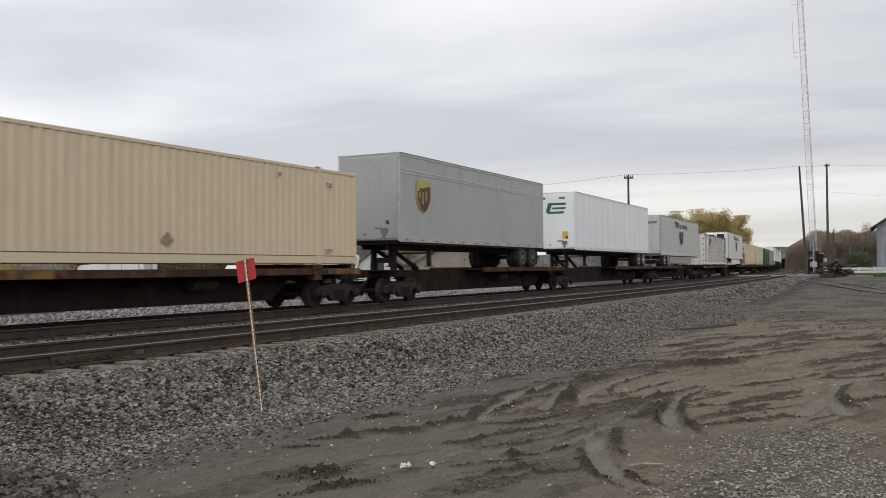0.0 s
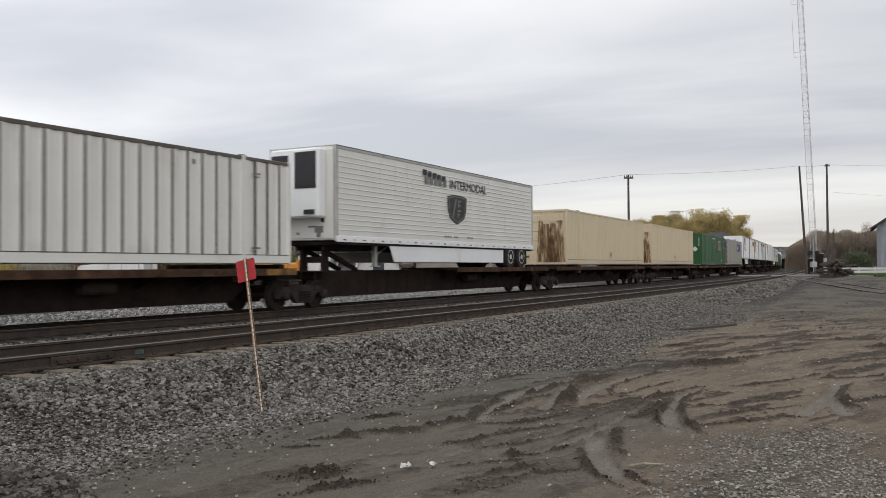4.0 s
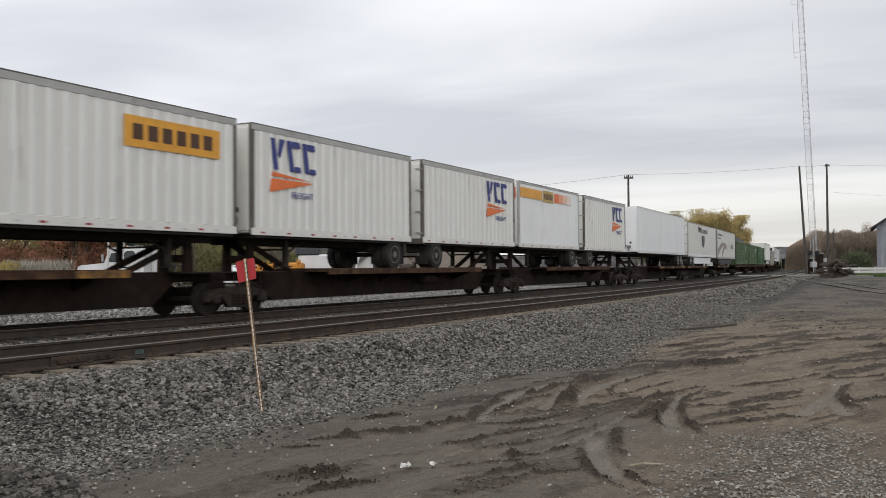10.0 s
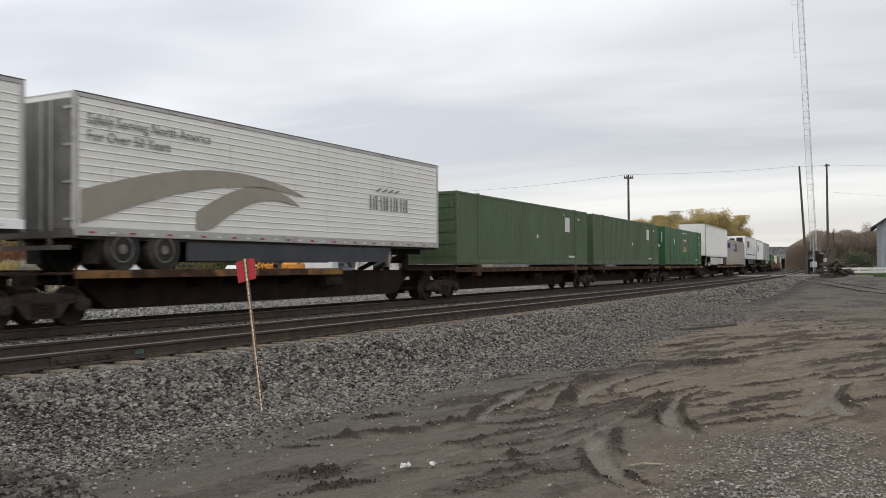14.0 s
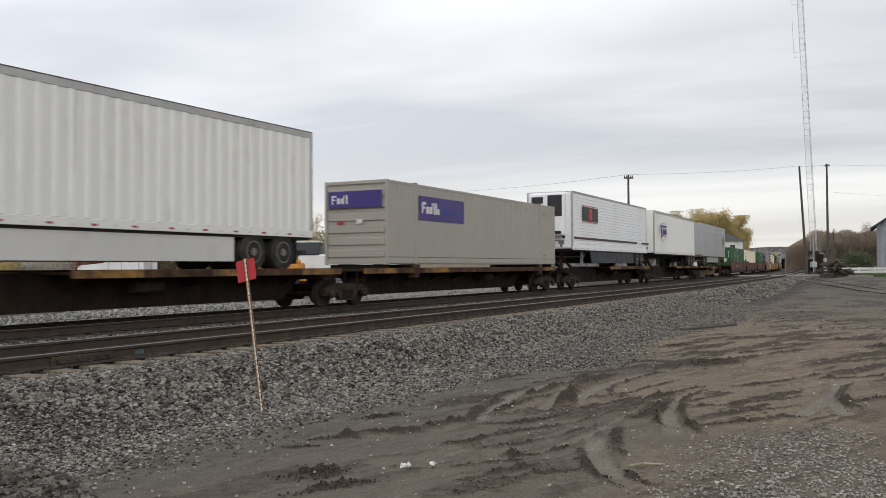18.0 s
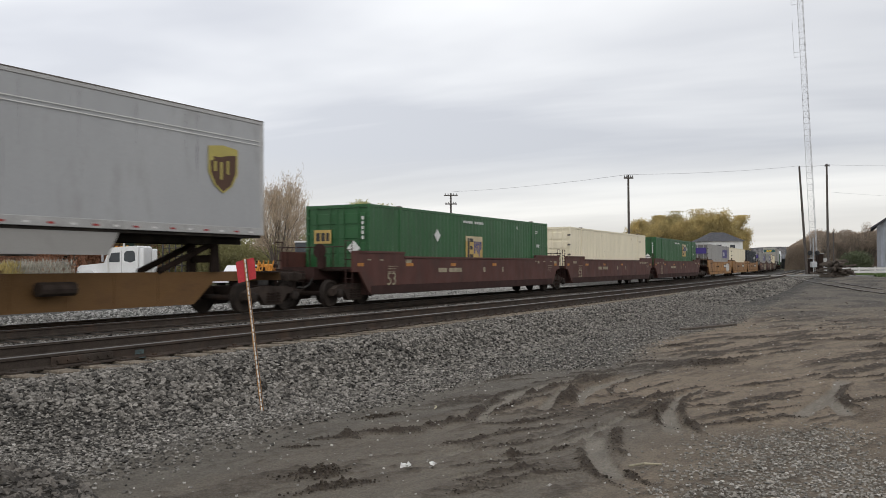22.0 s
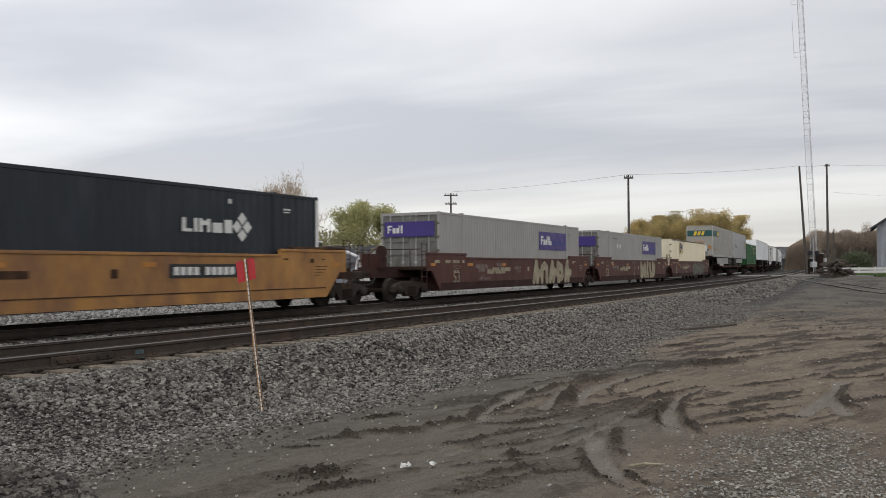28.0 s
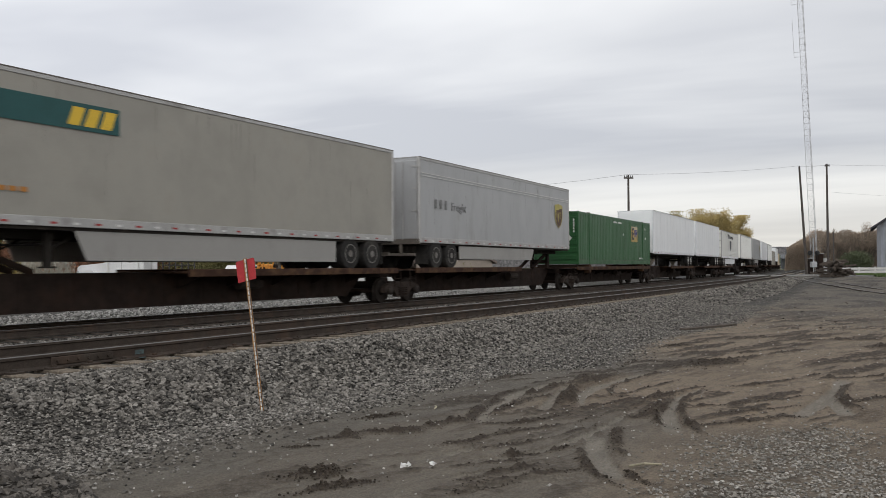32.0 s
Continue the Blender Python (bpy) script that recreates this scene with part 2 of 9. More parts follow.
GRIME = (0.10, 0.085, 0.07)
RUSTC = (0.13, 0.06, 0.032)
M = {
    "ballast": mat("ballast_stone", (0.136, 0.126, 0.112), 0.9, vary=0.3, scale=6, grain=0.18, grain_scale=40, bump=0.6, bump_scale=30, island=0.88, spec=0.2),
    "ballast_pale": mat("pale_limestone", (0.28, 0.265, 0.24), 0.9, vary=0.2, scale=6, grain=0.1, bump=0.4, island=0.5),
    "lot_gravel": mat("dusty_lot_gravel", (0.20, 0.185, 0.16), 0.9, vary=0.25, scale=6, grain=0.12, bump=0.4, island=0.45),
    "ballast_white": mat("bright_limestone", (0.29, 0.28, 0.262), 0.9, vary=0.15, scale=6, grain=0.1, bump=0.4, island=0.4),
    "heap_stone": mat("dark_damp_crushed_stone", (0.085, 0.076, 0.066), 0.85, vary=0.3, scale=6, grain=0.15, grain_scale=40, bump=0.6, bump_scale=30, island=0.7, spec=0.25),
    "clod": mat("damp_dirt_clods", (0.050, 0.041, 0.032), 0.95, vary=0.3, scale=8, grain=0.2, bump=0.5, island=0.5, spec=0.1),
    "bed": mat("ballast_bed", (0.10, 0.097, 0.092), 0.95, vary=0.25, scale=1.5, grain=0.3, grain_scale=22, bump=1.0, bump_scale=18, spec=0.2),
    "tie": mat("creosoted_wood", (0.075, 0.062, 0.052), 0.9, vary=0.3, scale=4, grain=0.2, bump=0.5, stretch=(1, 1, 1), island=0.3, spec=0.1),
    "tie_dusty": mat("dusty_weathered_tie_wood", (0.165, 0.138, 0.108), 0.95, vary=0.3, scale=3, grain=0.2, grain_scale=30, bump=0.5, dirt=(0.08, 0.065, 0.052), dirt_amount=0.35, dirt_scale=5, spec=0.1),
    "rail_side": mat("rusted_rail", (0.052, 0.042, 0.035), 0.75, vary=0.25, scale=4, dirt=(0.085, 0.055, 0.04), dirt_amount=0.3, grain=0.1, spec=0.1),
    "rail_top": mat("worn_rail_head", (0.13, 0.122, 0.115), 0.5, 0.4, vary=0.1, scale=3),
    "steel_dark": mat("grimy_dark_steel", (0.023, 0.016, 0.013), 0.78, vary=0.3, scale=2.5, dirt=(0.040, 0.023, 0.016), dirt_amount=0.3, grain=0.12, spec=0.1),
    "truck_steel": mat("grimy_cast_steel", (0.040, 0.031, 0.026), 0.8, vary=0.3, scale=3, dirt=(0.055, 0.040, 0.032), dirt_amount=0.3, grain=0.12, spec=0.1),
    "wheel_steel": mat("dull_wheel_steel", (0.028, 0.023, 0.02), 0.75, 0.0, vary=0.25, scale=4, dirt=(0.07, 0.055, 0.045), dirt_amount=0.3, spec=0.1),
    "deck_rust": mat("rusty_brown_deck_paint", (0.045, 0.025, 0.018), 0.8, vary=0.3, scale=2, dirt=(0.13, 0.075, 0.04), dirt_amount=0.4, dirt_scale=2.2, spec=0.1),
    "sill_worn": mat("dull_ochre_sill_paint", (0.165, 0.092, 0.038), 0.7, vary=0.15, scale=1.2, dirt=(0.085, 0.046, 0.026), dirt_amount=0.32, dirt_scale=1.2, stretch=(1, 0.5, 1), spec=0.2),
    "weed_grey": mat("dry_pale_weeds", (0.36, 0.34, 0.29), 0.95, vary=0.2, scale=2, island=0.3),
    "deck_yellow": mat("worn_yellow_sill_paint", (0.30, 0.155, 0.04), 0.7, vary=0.25, scale=2, dirt=(0.07, 0.043, 0.028), dirt_amount=0.7, dirt_scale=2.5, spec=0.2),
    "tan": mat("pale_tan_container_paint", (0.60, 0.505, 0.35), 0.5, vary=0.05, scale=0.8, dirt=(0.44, 0.345, 0.22), dirt_amount=0.12, dirt_scale=0.8, stretch=(1, 1, 0.6), grain=0.03),
    "cream": mat("cream_container_paint", (0.72, 0.655, 0.50), 0.5, vary=0.05, scale=0.8, dirt=(0.42, 0.36, 0.26), dirt_amount=0.1, dirt_scale=1.0, stretch=(1, 1, 0.35), grain=0.03),
    "green": mat("green_container_paint", (0.022, 0.092, 0.030), 0.45, vary=0.12, scale=0.7, dirt=(0.030, 0.070, 0.030), dirt_amount=0.3, stretch=(1, 1, 0.3), grain=0.04),
    "olive": mat("faded_green_container_paint", (0.062, 0.100, 0.046), 0.55, vary=0.14, scale=0.7, dirt=(0.08, 0.09, 0.05), dirt_amount=0.35, stretch=(1, 1, 0.3), grain=0.04),
    "grey": mat("warm_grey_container_paint", (0.335, 0.312, 0.272), 0.5, vary=0.04, scale=0.7, dirt=(0.26, 0.235, 0.195), dirt_amount=0.12, stretch=(1, 1, 0.7), grain=0.03),
    "lightgrey": mat("light_grey_container_paint", (0.292, 0.284, 0.268), 0.5, vary=0.05, scale=0.8, dirt=(0.215, 0.205, 0.188), dirt_amount=0.14, stretch=(1, 1, 0.7), grain=0.03),
    "navy": mat("dark_navy_container_paint", (0.011, 0.016, 0.022), 0.5, vary=0.2, scale=0.8, dirt=(0.03, 0.035, 0.045), dirt_amount=0.25, stretch=(1, 1, 0.3)),
    "white": mat("white_trailer_sheet", (0.79, 0.80, 0.805), 0.42, vary=0.04, scale=0.8, dirt=(0.50, 0.48, 0.44), dirt_amount=0.1, dirt_scale=1.1, stretch=(1, 1, 0.4), grain=0.02),
    "offwhite": mat("dirty_white_trailer_sheet", (0.70, 0.695, 0.655), 0.5, vary=0.04, scale=0.7, dirt=(0.48, 0.45, 0.39), dirt_amount=0.10, dirt_scale=1.1, stretch=(1, 1, 0.7), grain=0.03),
    "dull_white": mat("road_dulled_white_sheet", (0.53, 0.525, 0.50), 0.5, vary=0.05, scale=0.7, dirt=(0.38, 0.36, 0.32), dirt_amount=0.14, dirt_scale=1.1, stretch=(1, 1, 0.7), grain=0.03),
    "silver": mat("dull_grey_trailer_sheet", (0.37, 0.375, 0.38), 0.42, 0.15, vary=0.06, scale=0.8, dirt=(0.24, 0.235, 0.22), dirt_amount=0.2, stretch=(1, 1, 0.35), grain=0.03),
    # lighter copy of the off-white sheet: the ribs' light-and-shade contrast as colour
    "post_lit": mat("lit_side_post", (0.77, 0.77, 0.745), 0.45, vary=0.04, scale=2),
    "old_silver": mat("grimy_grey_trailer_sheet", (0.30, 0.287, 0.252), 0.55, vary=0.10, scale=0.9, dirt=(0.23, 0.205, 0.165), dirt_amount=0.12, dirt_scale=0.9, grain=0.04),
    "skirt_dark": mat("dark_slate_skirt", (0.045, 0.048, 0.055), 0.6, vary=0.15, scale=1.2, dirt=(0.075, 0.07, 0.062), dirt_amount=0.2, spec=0.25),
    "door_grimy": mat("grimy_grey_door_sheet", (0.15, 0.148, 0.135), 0.6, vary=0.2, scale=1.5, dirt=(0.08, 0.075, 0.06), dirt_amount=0.35, dirt_scale=2.5),
    "lime": mat("faded_gold_decal", (0.40, 0.34, 0.09), 0.5, vary=0.1, scale=2),
    "stencil_brown": mat("brown_stencil_paint", (0.30, 0.22, 0.145), 0.7, vary=0.3, scale=9),
    "rail_trim": mat("grey_aluminium_trim", (0.40, 0.395, 0.385), 0.45, 0.3, vary=0.1, scale=2, dirt=GRIME, dirt_amount=0.2),
    "dark_trim": mat("dark_weathered_trim", (0.11, 0.095, 0.08), 0.7, vary=0.2, scale=2),
    "underside": mat("black_chassis_paint", (0.026, 0.023, 0.020), 0.8, vary=0.2, scale=2, dirt=(0.07, 0.06, 0.05), dirt_amount=0.3, spec=0.1),
    "rubber": mat("worn_black_tyre", (0.028, 0.027, 0.026), 0.85, vary=0.2, scale=5, dirt=(0.075, 0.07, 0.062), dirt_amount=0.35, spec=0.1),
    "hub_white": mat("white_wheel_disc", (0.62, 0.61, 0.58), 0.5, vary=0.1, scale=5, dirt=(0.25, 0.21, 0.16), dirt_amount=0.3, dirt_scale=4),
    "hub_dark": mat("dirty_wheel_disc", (0.16, 0.15, 0.14), 0.6, vary=0.2, scale=5, dirt=(0.08, 0.06, 0.045), dirt_amount=0.4, dirt_scale=4),
    "well_red": mat("oxide_red_car_paint", (0.088, 0.038, 0.031), 0.62, vary=0.15, scale=1.0, dirt=(0.062, 0.036, 0.031), dirt_amount=0.35, stretch=(1, 1, 0.6), grain=0.05, spec=0.2),
    "well_dark": mat("sooty_red_car_paint", (0.042, 0.023, 0.020), 0.7, vary=0.2, scale=1.2, spec=0.1),
    "well_yellow": mat("weathered_yellow_car_paint", (0.36, 0.18, 0.05), 0.6, vary=0.16, scale=0.8, dirt=(0.19, 0.095, 0.045), dirt_amount=0.6, dirt_scale=0.9, stretch=(1, 1, 0.6), grain=0.05),
    "rust_run": streak_mat("rust_run", (0.20, 0.105, 0.048), 0.6),
    "grime_run": streak_mat("grime_run", (0.15, 0.13, 0.11), 0.10),
    "purple": mat("deep_purple_panel", (0.045, 0.028, 0.165), 0.45, vary=0.06, scale=1),
    "blue": mat("dark_blue_lettering", (0.032, 0.045, 0.20), 0.5, vary=0.08, scale=3),
    "orange": mat("orange_decal", (0.72, 0.17, 0.045), 0.5, vary=0.08, scale=2),
    "orange_soft": mat("faded_orange_decal", (0.74, 0.32, 0.20), 0.5, vary=0.06, scale=2),
    "orange_pale": mat("pale_orange_decal", (0.76, 0.50, 0.39), 0.5, vary=0.06, scale=2),
    "orange_faint": mat("faint_orange_decal", (0.77, 0.66, 0.60), 0.5, vary=0.06, scale=2),
    "amber": mat("amber_panel", (0.70, 0.34, 0.045), 0.5, vary=0.1, scale=2),
    "amber_dull": mat("dull_amber_patch", (0.40, 0.17, 0.035), 0.6, vary=0.2, scale=4),
    "red_dark": mat("dull_red_tape", (0.30, 0.03, 0.025), 0.5, vary=0.1, scale=3),
    "joint": mat("pale_joint_strip", (0.70, 0.715, 0.725), 0.5, vary=0.04, scale=2),
    "gold": mat("faded_gold_panel", (0.46, 0.315, 0.095), 0.5, vary=0.12, scale=2),
    "panel_cream": mat("faded_cream_decal", (0.52, 0.43, 0.27), 0.5, vary=0.12, scale=2),
    "maroon": mat("dark_maroon_stripe", (0.045, 0.012, 0.014), 0.5, vary=0.1, scale=2),
    "brown": mat("dark_brown_shield", (0.075, 0.035, 0.018), 0.5, vary=0.1, scale=2),
    "black": mat("black_decal", (0.02, 0.02, 0.022), 0.5, vary=0.1, scale=3),
    "decal_grey": mat("grey_decal", (0.17, 0.17, 0.17), 0.5, vary=0.1, scale=3),
    "taupe": mat("taupe_stripe", (0.27, 0.245, 0.20), 0.5, vary=0.08, scale=2),
    "decal_white": mat("white_marking", (0.62, 0.62, 0.60), 0.5, vary=0.12, scale=4, dirt=(0.35, 0.33, 0.3), dirt_amount=0.25, dirt_scale=4),
    "red": mat("red_marking", (0.50, 0.045, 0.035), 0.5, vary=0.1, scale=3),
    "teal": mat("dark_teal_stripe", (0.014, 0.075, 0.075), 0.5, vary=0.08, scale=2),
    "yellow": mat("yellow_decal", (0.66, 0.44, 0.04), 0.5, vary=0.1, scale=3),
    "logo_green": mat("green_decal", (0.02, 0.15, 0.085), 0.5, vary=0.1, scale=3),
    "graf": mat("pale_spray_paint", (0.30, 0.265, 0.18), 0.6, vary=0.25, scale=3, dirt=(0.14, 0.09, 0.075), dirt_amount=0.3, dirt_scale=5),
    "graf_grey": mat("thin_grey_spray_paint", (0.20, 0.165, 0.145), 0.7, vary=0.3, scale=4, dirt=(0.09, 0.05, 0.042), dirt_amount=0.45, dirt_scale=5),
    "graf_dark": mat("sage_spray_paint", (0.105, 0.115, 0.088), 0.6, vary=0.3, scale=3),
    "rack": mat("rusty_dark_rack", (0.05, 0.045, 0.045), 0.7, vary=0.2, scale=4),
    "wood_pole": mat("weathered_pole_wood", (0.075, 0.065, 0.058), 0.9, vary=0.25, scale=4, grain=0.15, stretch=(3, 3, 0.3)),
    "galv": mat("galvanised_steel", (0.42, 0.43, 0.44), 0.5, 0.5, vary=0.1, scale=3),
    "tower": mat("pale_tower_steel", (0.50, 0.50, 0.51), 0.6, 0.1, vary=0.12, scale=1),
    "antique_white": mat("aged_white_metal", (0.42, 0.41, 0.39), 0.7, vary=0.1, scale=3),
    "wire": mat("grey_wire", (0.16, 0.16, 0.17), 0.6, vary=0.1, scale=1),
    "flag_red": mat("faded_red_sign", (0.42, 0.028, 0.035), 0.55, vary=0.12, scale=6, dirt=(0.22, 0.03, 0.03), dirt_amount=0.25, dirt_scale=8),
    "post_rust": mat("rusty_post_steel", (0.33, 0.165, 0.05), 0.8, vary=0.25, scale=6, dirt=(0.11, 0.06, 0.035), dirt_amount=0.4, dirt_scale=9),
    "stripe_white": mat("chipped_white_stripe", (0.70, 0.68, 0.63), 0.7, vary=0.15, scale=12, dirt=(0.14, 0.12, 0.10), dirt_amount=0.45, dirt_scale=28),
    "siding_white": mat("white_house_siding", (0.60, 0.60, 0.58), 0.7, vary=0.08, scale=1),
    "siding_grey": mat("weathered_grey_boards", (0.235, 0.25, 0.275), 0.85, vary=0.22, scale=1.2, stretch=(1, 1, 0.25), dirt=(0.15, 0.15, 0.155), dirt_amount=0.35),
    "siding_tan": mat("tan_shed_siding", (0.30, 0.26, 0.22), 0.85, vary=0.15, scale=1),
    "roof_dark": mat("dark_shingle", (0.055, 0.055, 0.062), 0.9, vary=0.2, scale=2, grain=0.15),
    "roof_brown": mat("brown_shingle", (0.15, 0.12, 0.105), 0.9, vary=0.2, scale=2, grain=0.15),
    "glass": mat("dark_window_glass", (0.035, 0.042, 0.05), 0.15, vary=0.1, scale=1, spec=0.6),
    "chalk": mat("pale_painted_board", (0.58, 0.57, 0.55), 0.7, vary=0.1, scale=3),
    "paint_teal": mat("faded_teal_spray_paint", (0.085, 0.125, 0.13), 0.8, vary=0.3, scale=12, dirt=(0.06, 0.05, 0.042), dirt_amount=0.5, dirt_scale=14, spec=0.1),
    "machine_orange": mat("orange_machine_paint", (0.60, 0.25, 0.035), 0.55, vary=0.12, scale=2, dirt=(0.22, 0.12, 0.04), dirt_amount=0.3),
    "truck_white": mat("white_truck_paint", (0.68, 0.68, 0.68), 0.35, vary=0.05, scale=2),
    "bark": mat("grey_brown_bark", (0.14, 0.12, 0.10), 0.95, vary=0.3, scale=5, stretch=(1, 1, 0.3)),
    "twig": mat("bare_tan_twigs", (0.40, 0.315, 0.225), 0.95, vary=0.25, scale=2, island=0.3),
    "leaf_gold": mat("golden_autumn_leaves", (0.50, 0.405, 0.19), 0.9, vary=0.4, scale=0.45, island=0.15, thin=0.45),
    "leaf_ochre": mat("ochre_autumn_leaves", (0.37, 0.315, 0.155), 0.9, vary=0.4, scale=0.45, island=0.2, thin=0.45),
    "leaf_olive": mat("olive_autumn_leaves", (0.25, 0.235, 0.11), 0.9, vary=0.3, scale=0.5, island=0.15, thin=0.45),
    "leaf_pale": mat("pale_yellow_green_leaves", (0.42, 0.41, 0.20), 0.9, vary=0.25, scale=0.4, island=0.12, thin=0.45),
    "leaf_yellow": mat("yellow_autumn_leaves", (0.42, 0.34, 0.14), 0.9, vary=0.3, scale=0.5, island=0.15, thin=0.45),
    "leaf_rust": mat("rust_red_autumn_leaves", (0.36, 0.19, 0.12), 0.85, vary=0.45, scale=0.5, island=0.3, thin=0.45),
    "leaf_brown": mat("brown_woodland_leaves", (0.37, 0.305, 0.24), 0.95, vary=0.35, scale=0.12, island=0.15, thin=0.45),
    "leaf_green": mat("dark_green_leaves", (0.12, 0.14, 0.08), 0.9, vary=0.3, scale=0.5, island=0.15, thin=0.45),
    "needle": mat("dark_conifer_needles", (0.032, 0.055, 0.042), 0.85, vary=0.3, scale=1, island=0.4),
    "grass": mat("green_grass", (0.085, 0.125, 0.04), 0.9, vary=0.3, scale=0.6, grain=0.2, grain_scale=20),
    "weeds": mat("pale_dry_weeds", (0.30, 0.27, 0.19), 0.9, vary=0.3, scale=1, island=0.4),
    "concrete": mat("pale_weathered_concrete", (0.30, 0.295, 0.285), 0.9, vary=0.15, scale=1.5, grain=0.1),
    "road_grey": mat("pale_asphalt", (0.20, 0.195, 0.19), 0.9, vary=0.15, scale=1, grain=0.1),
    # woods lightened to grey: the haze of distance is mixed into the colour
    "hill": mat("hazed_distant_woods", (0.15, 0.145, 0.15), 0.95, vary=0.3, scale=0.05, grain=0.2, grain_scale=0.4),
}

# ---- mesh helpers ----


def link_mesh(bm, name, material):
    me = bpy.data.meshes.new(name)
    bm.to_mesh(me)
    bm.free()
    for m_ in material if isinstance(material, (list, tuple)) else [material]:
        me.materials.append(m_)
    return me


def part(name, bm, material, parent=None, label="", smooth=False):
    """One mesh object, under a thing or under a part."""
    ob = new(name, bm if isinstance(bm, bpy.types.Mesh) else link_mesh(bm, name, material))
    if smooth:
        for poly in ob.data.polygons:
            poly.use_smooth = True
    if parent:
        ob.parent = parent
    if label:
        tagged(ob, label)
    return ob


def thing(name, label, category, group="", kind="", at=None):
    ob = new(name)
    ob.empty_display_size = 0.2
    tagged(ob, label, category, group, kind)
    if at is not None:
        ob.matrix_basis = at
    return ob


def box(bm, x0, x1, y0, y1, z0, z1, bevel=0.0):
    v = [bm.verts.new(c) for c in ((x0, y0, z0), (x1, y0, z0), (x1, y1, z0), (x0, y1, z0), (x0, y0, z1), (x1, y0, z1), (x1, y1, z1), (x0, y1, z1))]
    fs = [bm.faces.new([v[i] for i in f]) for f in ((3, 2, 1, 0), (4, 5, 6, 7), (0, 1, 5, 4), (1, 2, 6, 5), (2, 3, 7, 6), (3, 0, 4, 7))]
    if bevel:
        es = {e for f in fs for e in f.edges}
        bmesh.ops.bevel(bm, geom=list(es), offset=bevel, segments=1, affect="EDGES")
    return bm


def boxes(*args, bevel=0.0):
    bm = bmesh.new()
    for a in args:
        box(bm, *a, bevel=bevel)
    return bm


def prism(bm, pts, axis, a, b):
    """A polygon of (u, v) drawn out from a to b along an axis: x takes (y, z), y takes (x, z), z takes (x, y)."""
    def at(u, v, w):
        # off-white trailers: posts coloured brighter than the sheet to imitate rib shading
        return {"x": (w, u, v), "y": (u, w, v), "z": (u, v, w)}[axis]
    lo, hi = [bm.verts.new(at(u, v, a)) for u, v in pts], [bm.verts.new(at(u, v, b)) for u, v in pts]
    n = len(pts)
    fs = [bm.faces.new(lo), bm.faces.new(hi[::-1])]
    fs += [bm.faces.new((lo[i], hi[i], hi[(i + 1) % n], lo[(i + 1) % n])) for i in range(n)]
    bmesh.ops.recalc_face_normals(bm, faces=fs)
    return bm


def rod(bm, p, q, r, seg=8, r2=None):
    """A round bar from p to q."""
    p, q = Vector(p), Vector(q)
    d = q - p
    rot = d.to_track_quat("Z", "Y").to_matrix()
    r2 = r if r2 is None else r2
    lo, hi = [], []
    for i in range(seg):
        c = Vector((math.cos(2 * math.pi * i / seg), math.sin(2 * math.pi * i / seg), 0))
        lo.append(bm.verts.new(p + rot @ (c * r)))
        hi.append(bm.verts.new(q + rot @ (c * r2)))
    for i in range(seg):
        bm.faces.new((lo[i], lo[(i + 1) % seg], hi[(i + 1) % seg], hi[i]))
    bm.faces.new(lo[::-1]), bm.faces.new(hi)
    return bm


def lathe(bm, profile, axis_x=0.0, y=0.0, z=0.0, seg=20):
    """Rings of (x, radius) about a line along x through (y, z)."""
    rings = []
    for px, pr in profile:
        rings.append([bm.verts.new((axis_x + px, y + pr * math.cos(2 * math.pi * i / seg), z + pr * math.sin(2 * math.pi * i / seg))) for i in range(seg)])
    fs = []
    for a, b in zip(rings, rings[1:]):
        fs += [bm.faces.new((a[i], a[(i + 1) % seg], b[(i + 1) % seg], b[i])) for i in range(seg)]
    fs += [bm.faces.new(rings[0][::-1]), bm.faces.new(rings[-1])]
    bmesh.ops.recalc_face_normals(bm, faces=fs)
    return bm


def bars(bm, x, segs, z0, z1, thick=0.006):
    """Flat markings on a side wall whose skin is at x: segs of (y0, y1)."""
    for a, b in segs:
        box(bm, x, x + thick, a, b, z0, z1)
    return bm


def letters(text, size, depth=0.004):
    """Mesh of a short text in the built-in font, lying in the xy plane, from its lower left corner."""
    cu = bpy.data.curves.new("lettering", "FONT")
    cu.body, cu.size, cu.extrude, cu.resolution_u = text, size, depth, 2
    ob = new("lettering", cu)
    dg = bpy.context.evaluated_depsgraph_get()
    me = bpy.data.meshes.new_from_object(ob.evaluated_get(dg))
    bpy.data.objects.remove(ob)
    return me


def side_text(name, text, size, x, y, z, material, parent, squash=1.0):
    """Text on a wall that faces +x, read from that side, starting at y."""
    me = letters(text, size)
    me.transform(Matrix(((0, 0, 1, 0), (squash, 0, 0, 0), (0, 1, 0, 0), (0, 0, 0, 1))))
    me.transform(Matrix.Translation((x, y, z)))
    me.materials.clear()
    me.materials.append(material)
    return part(name, me, None, parent)

# ---- ground: one sheet to the horizon ----


def smooth(a, b, v):
    t = max(0.0, min(1.0, (v - a) / (b - a)))
    return t * t * (3 - 2 * t)


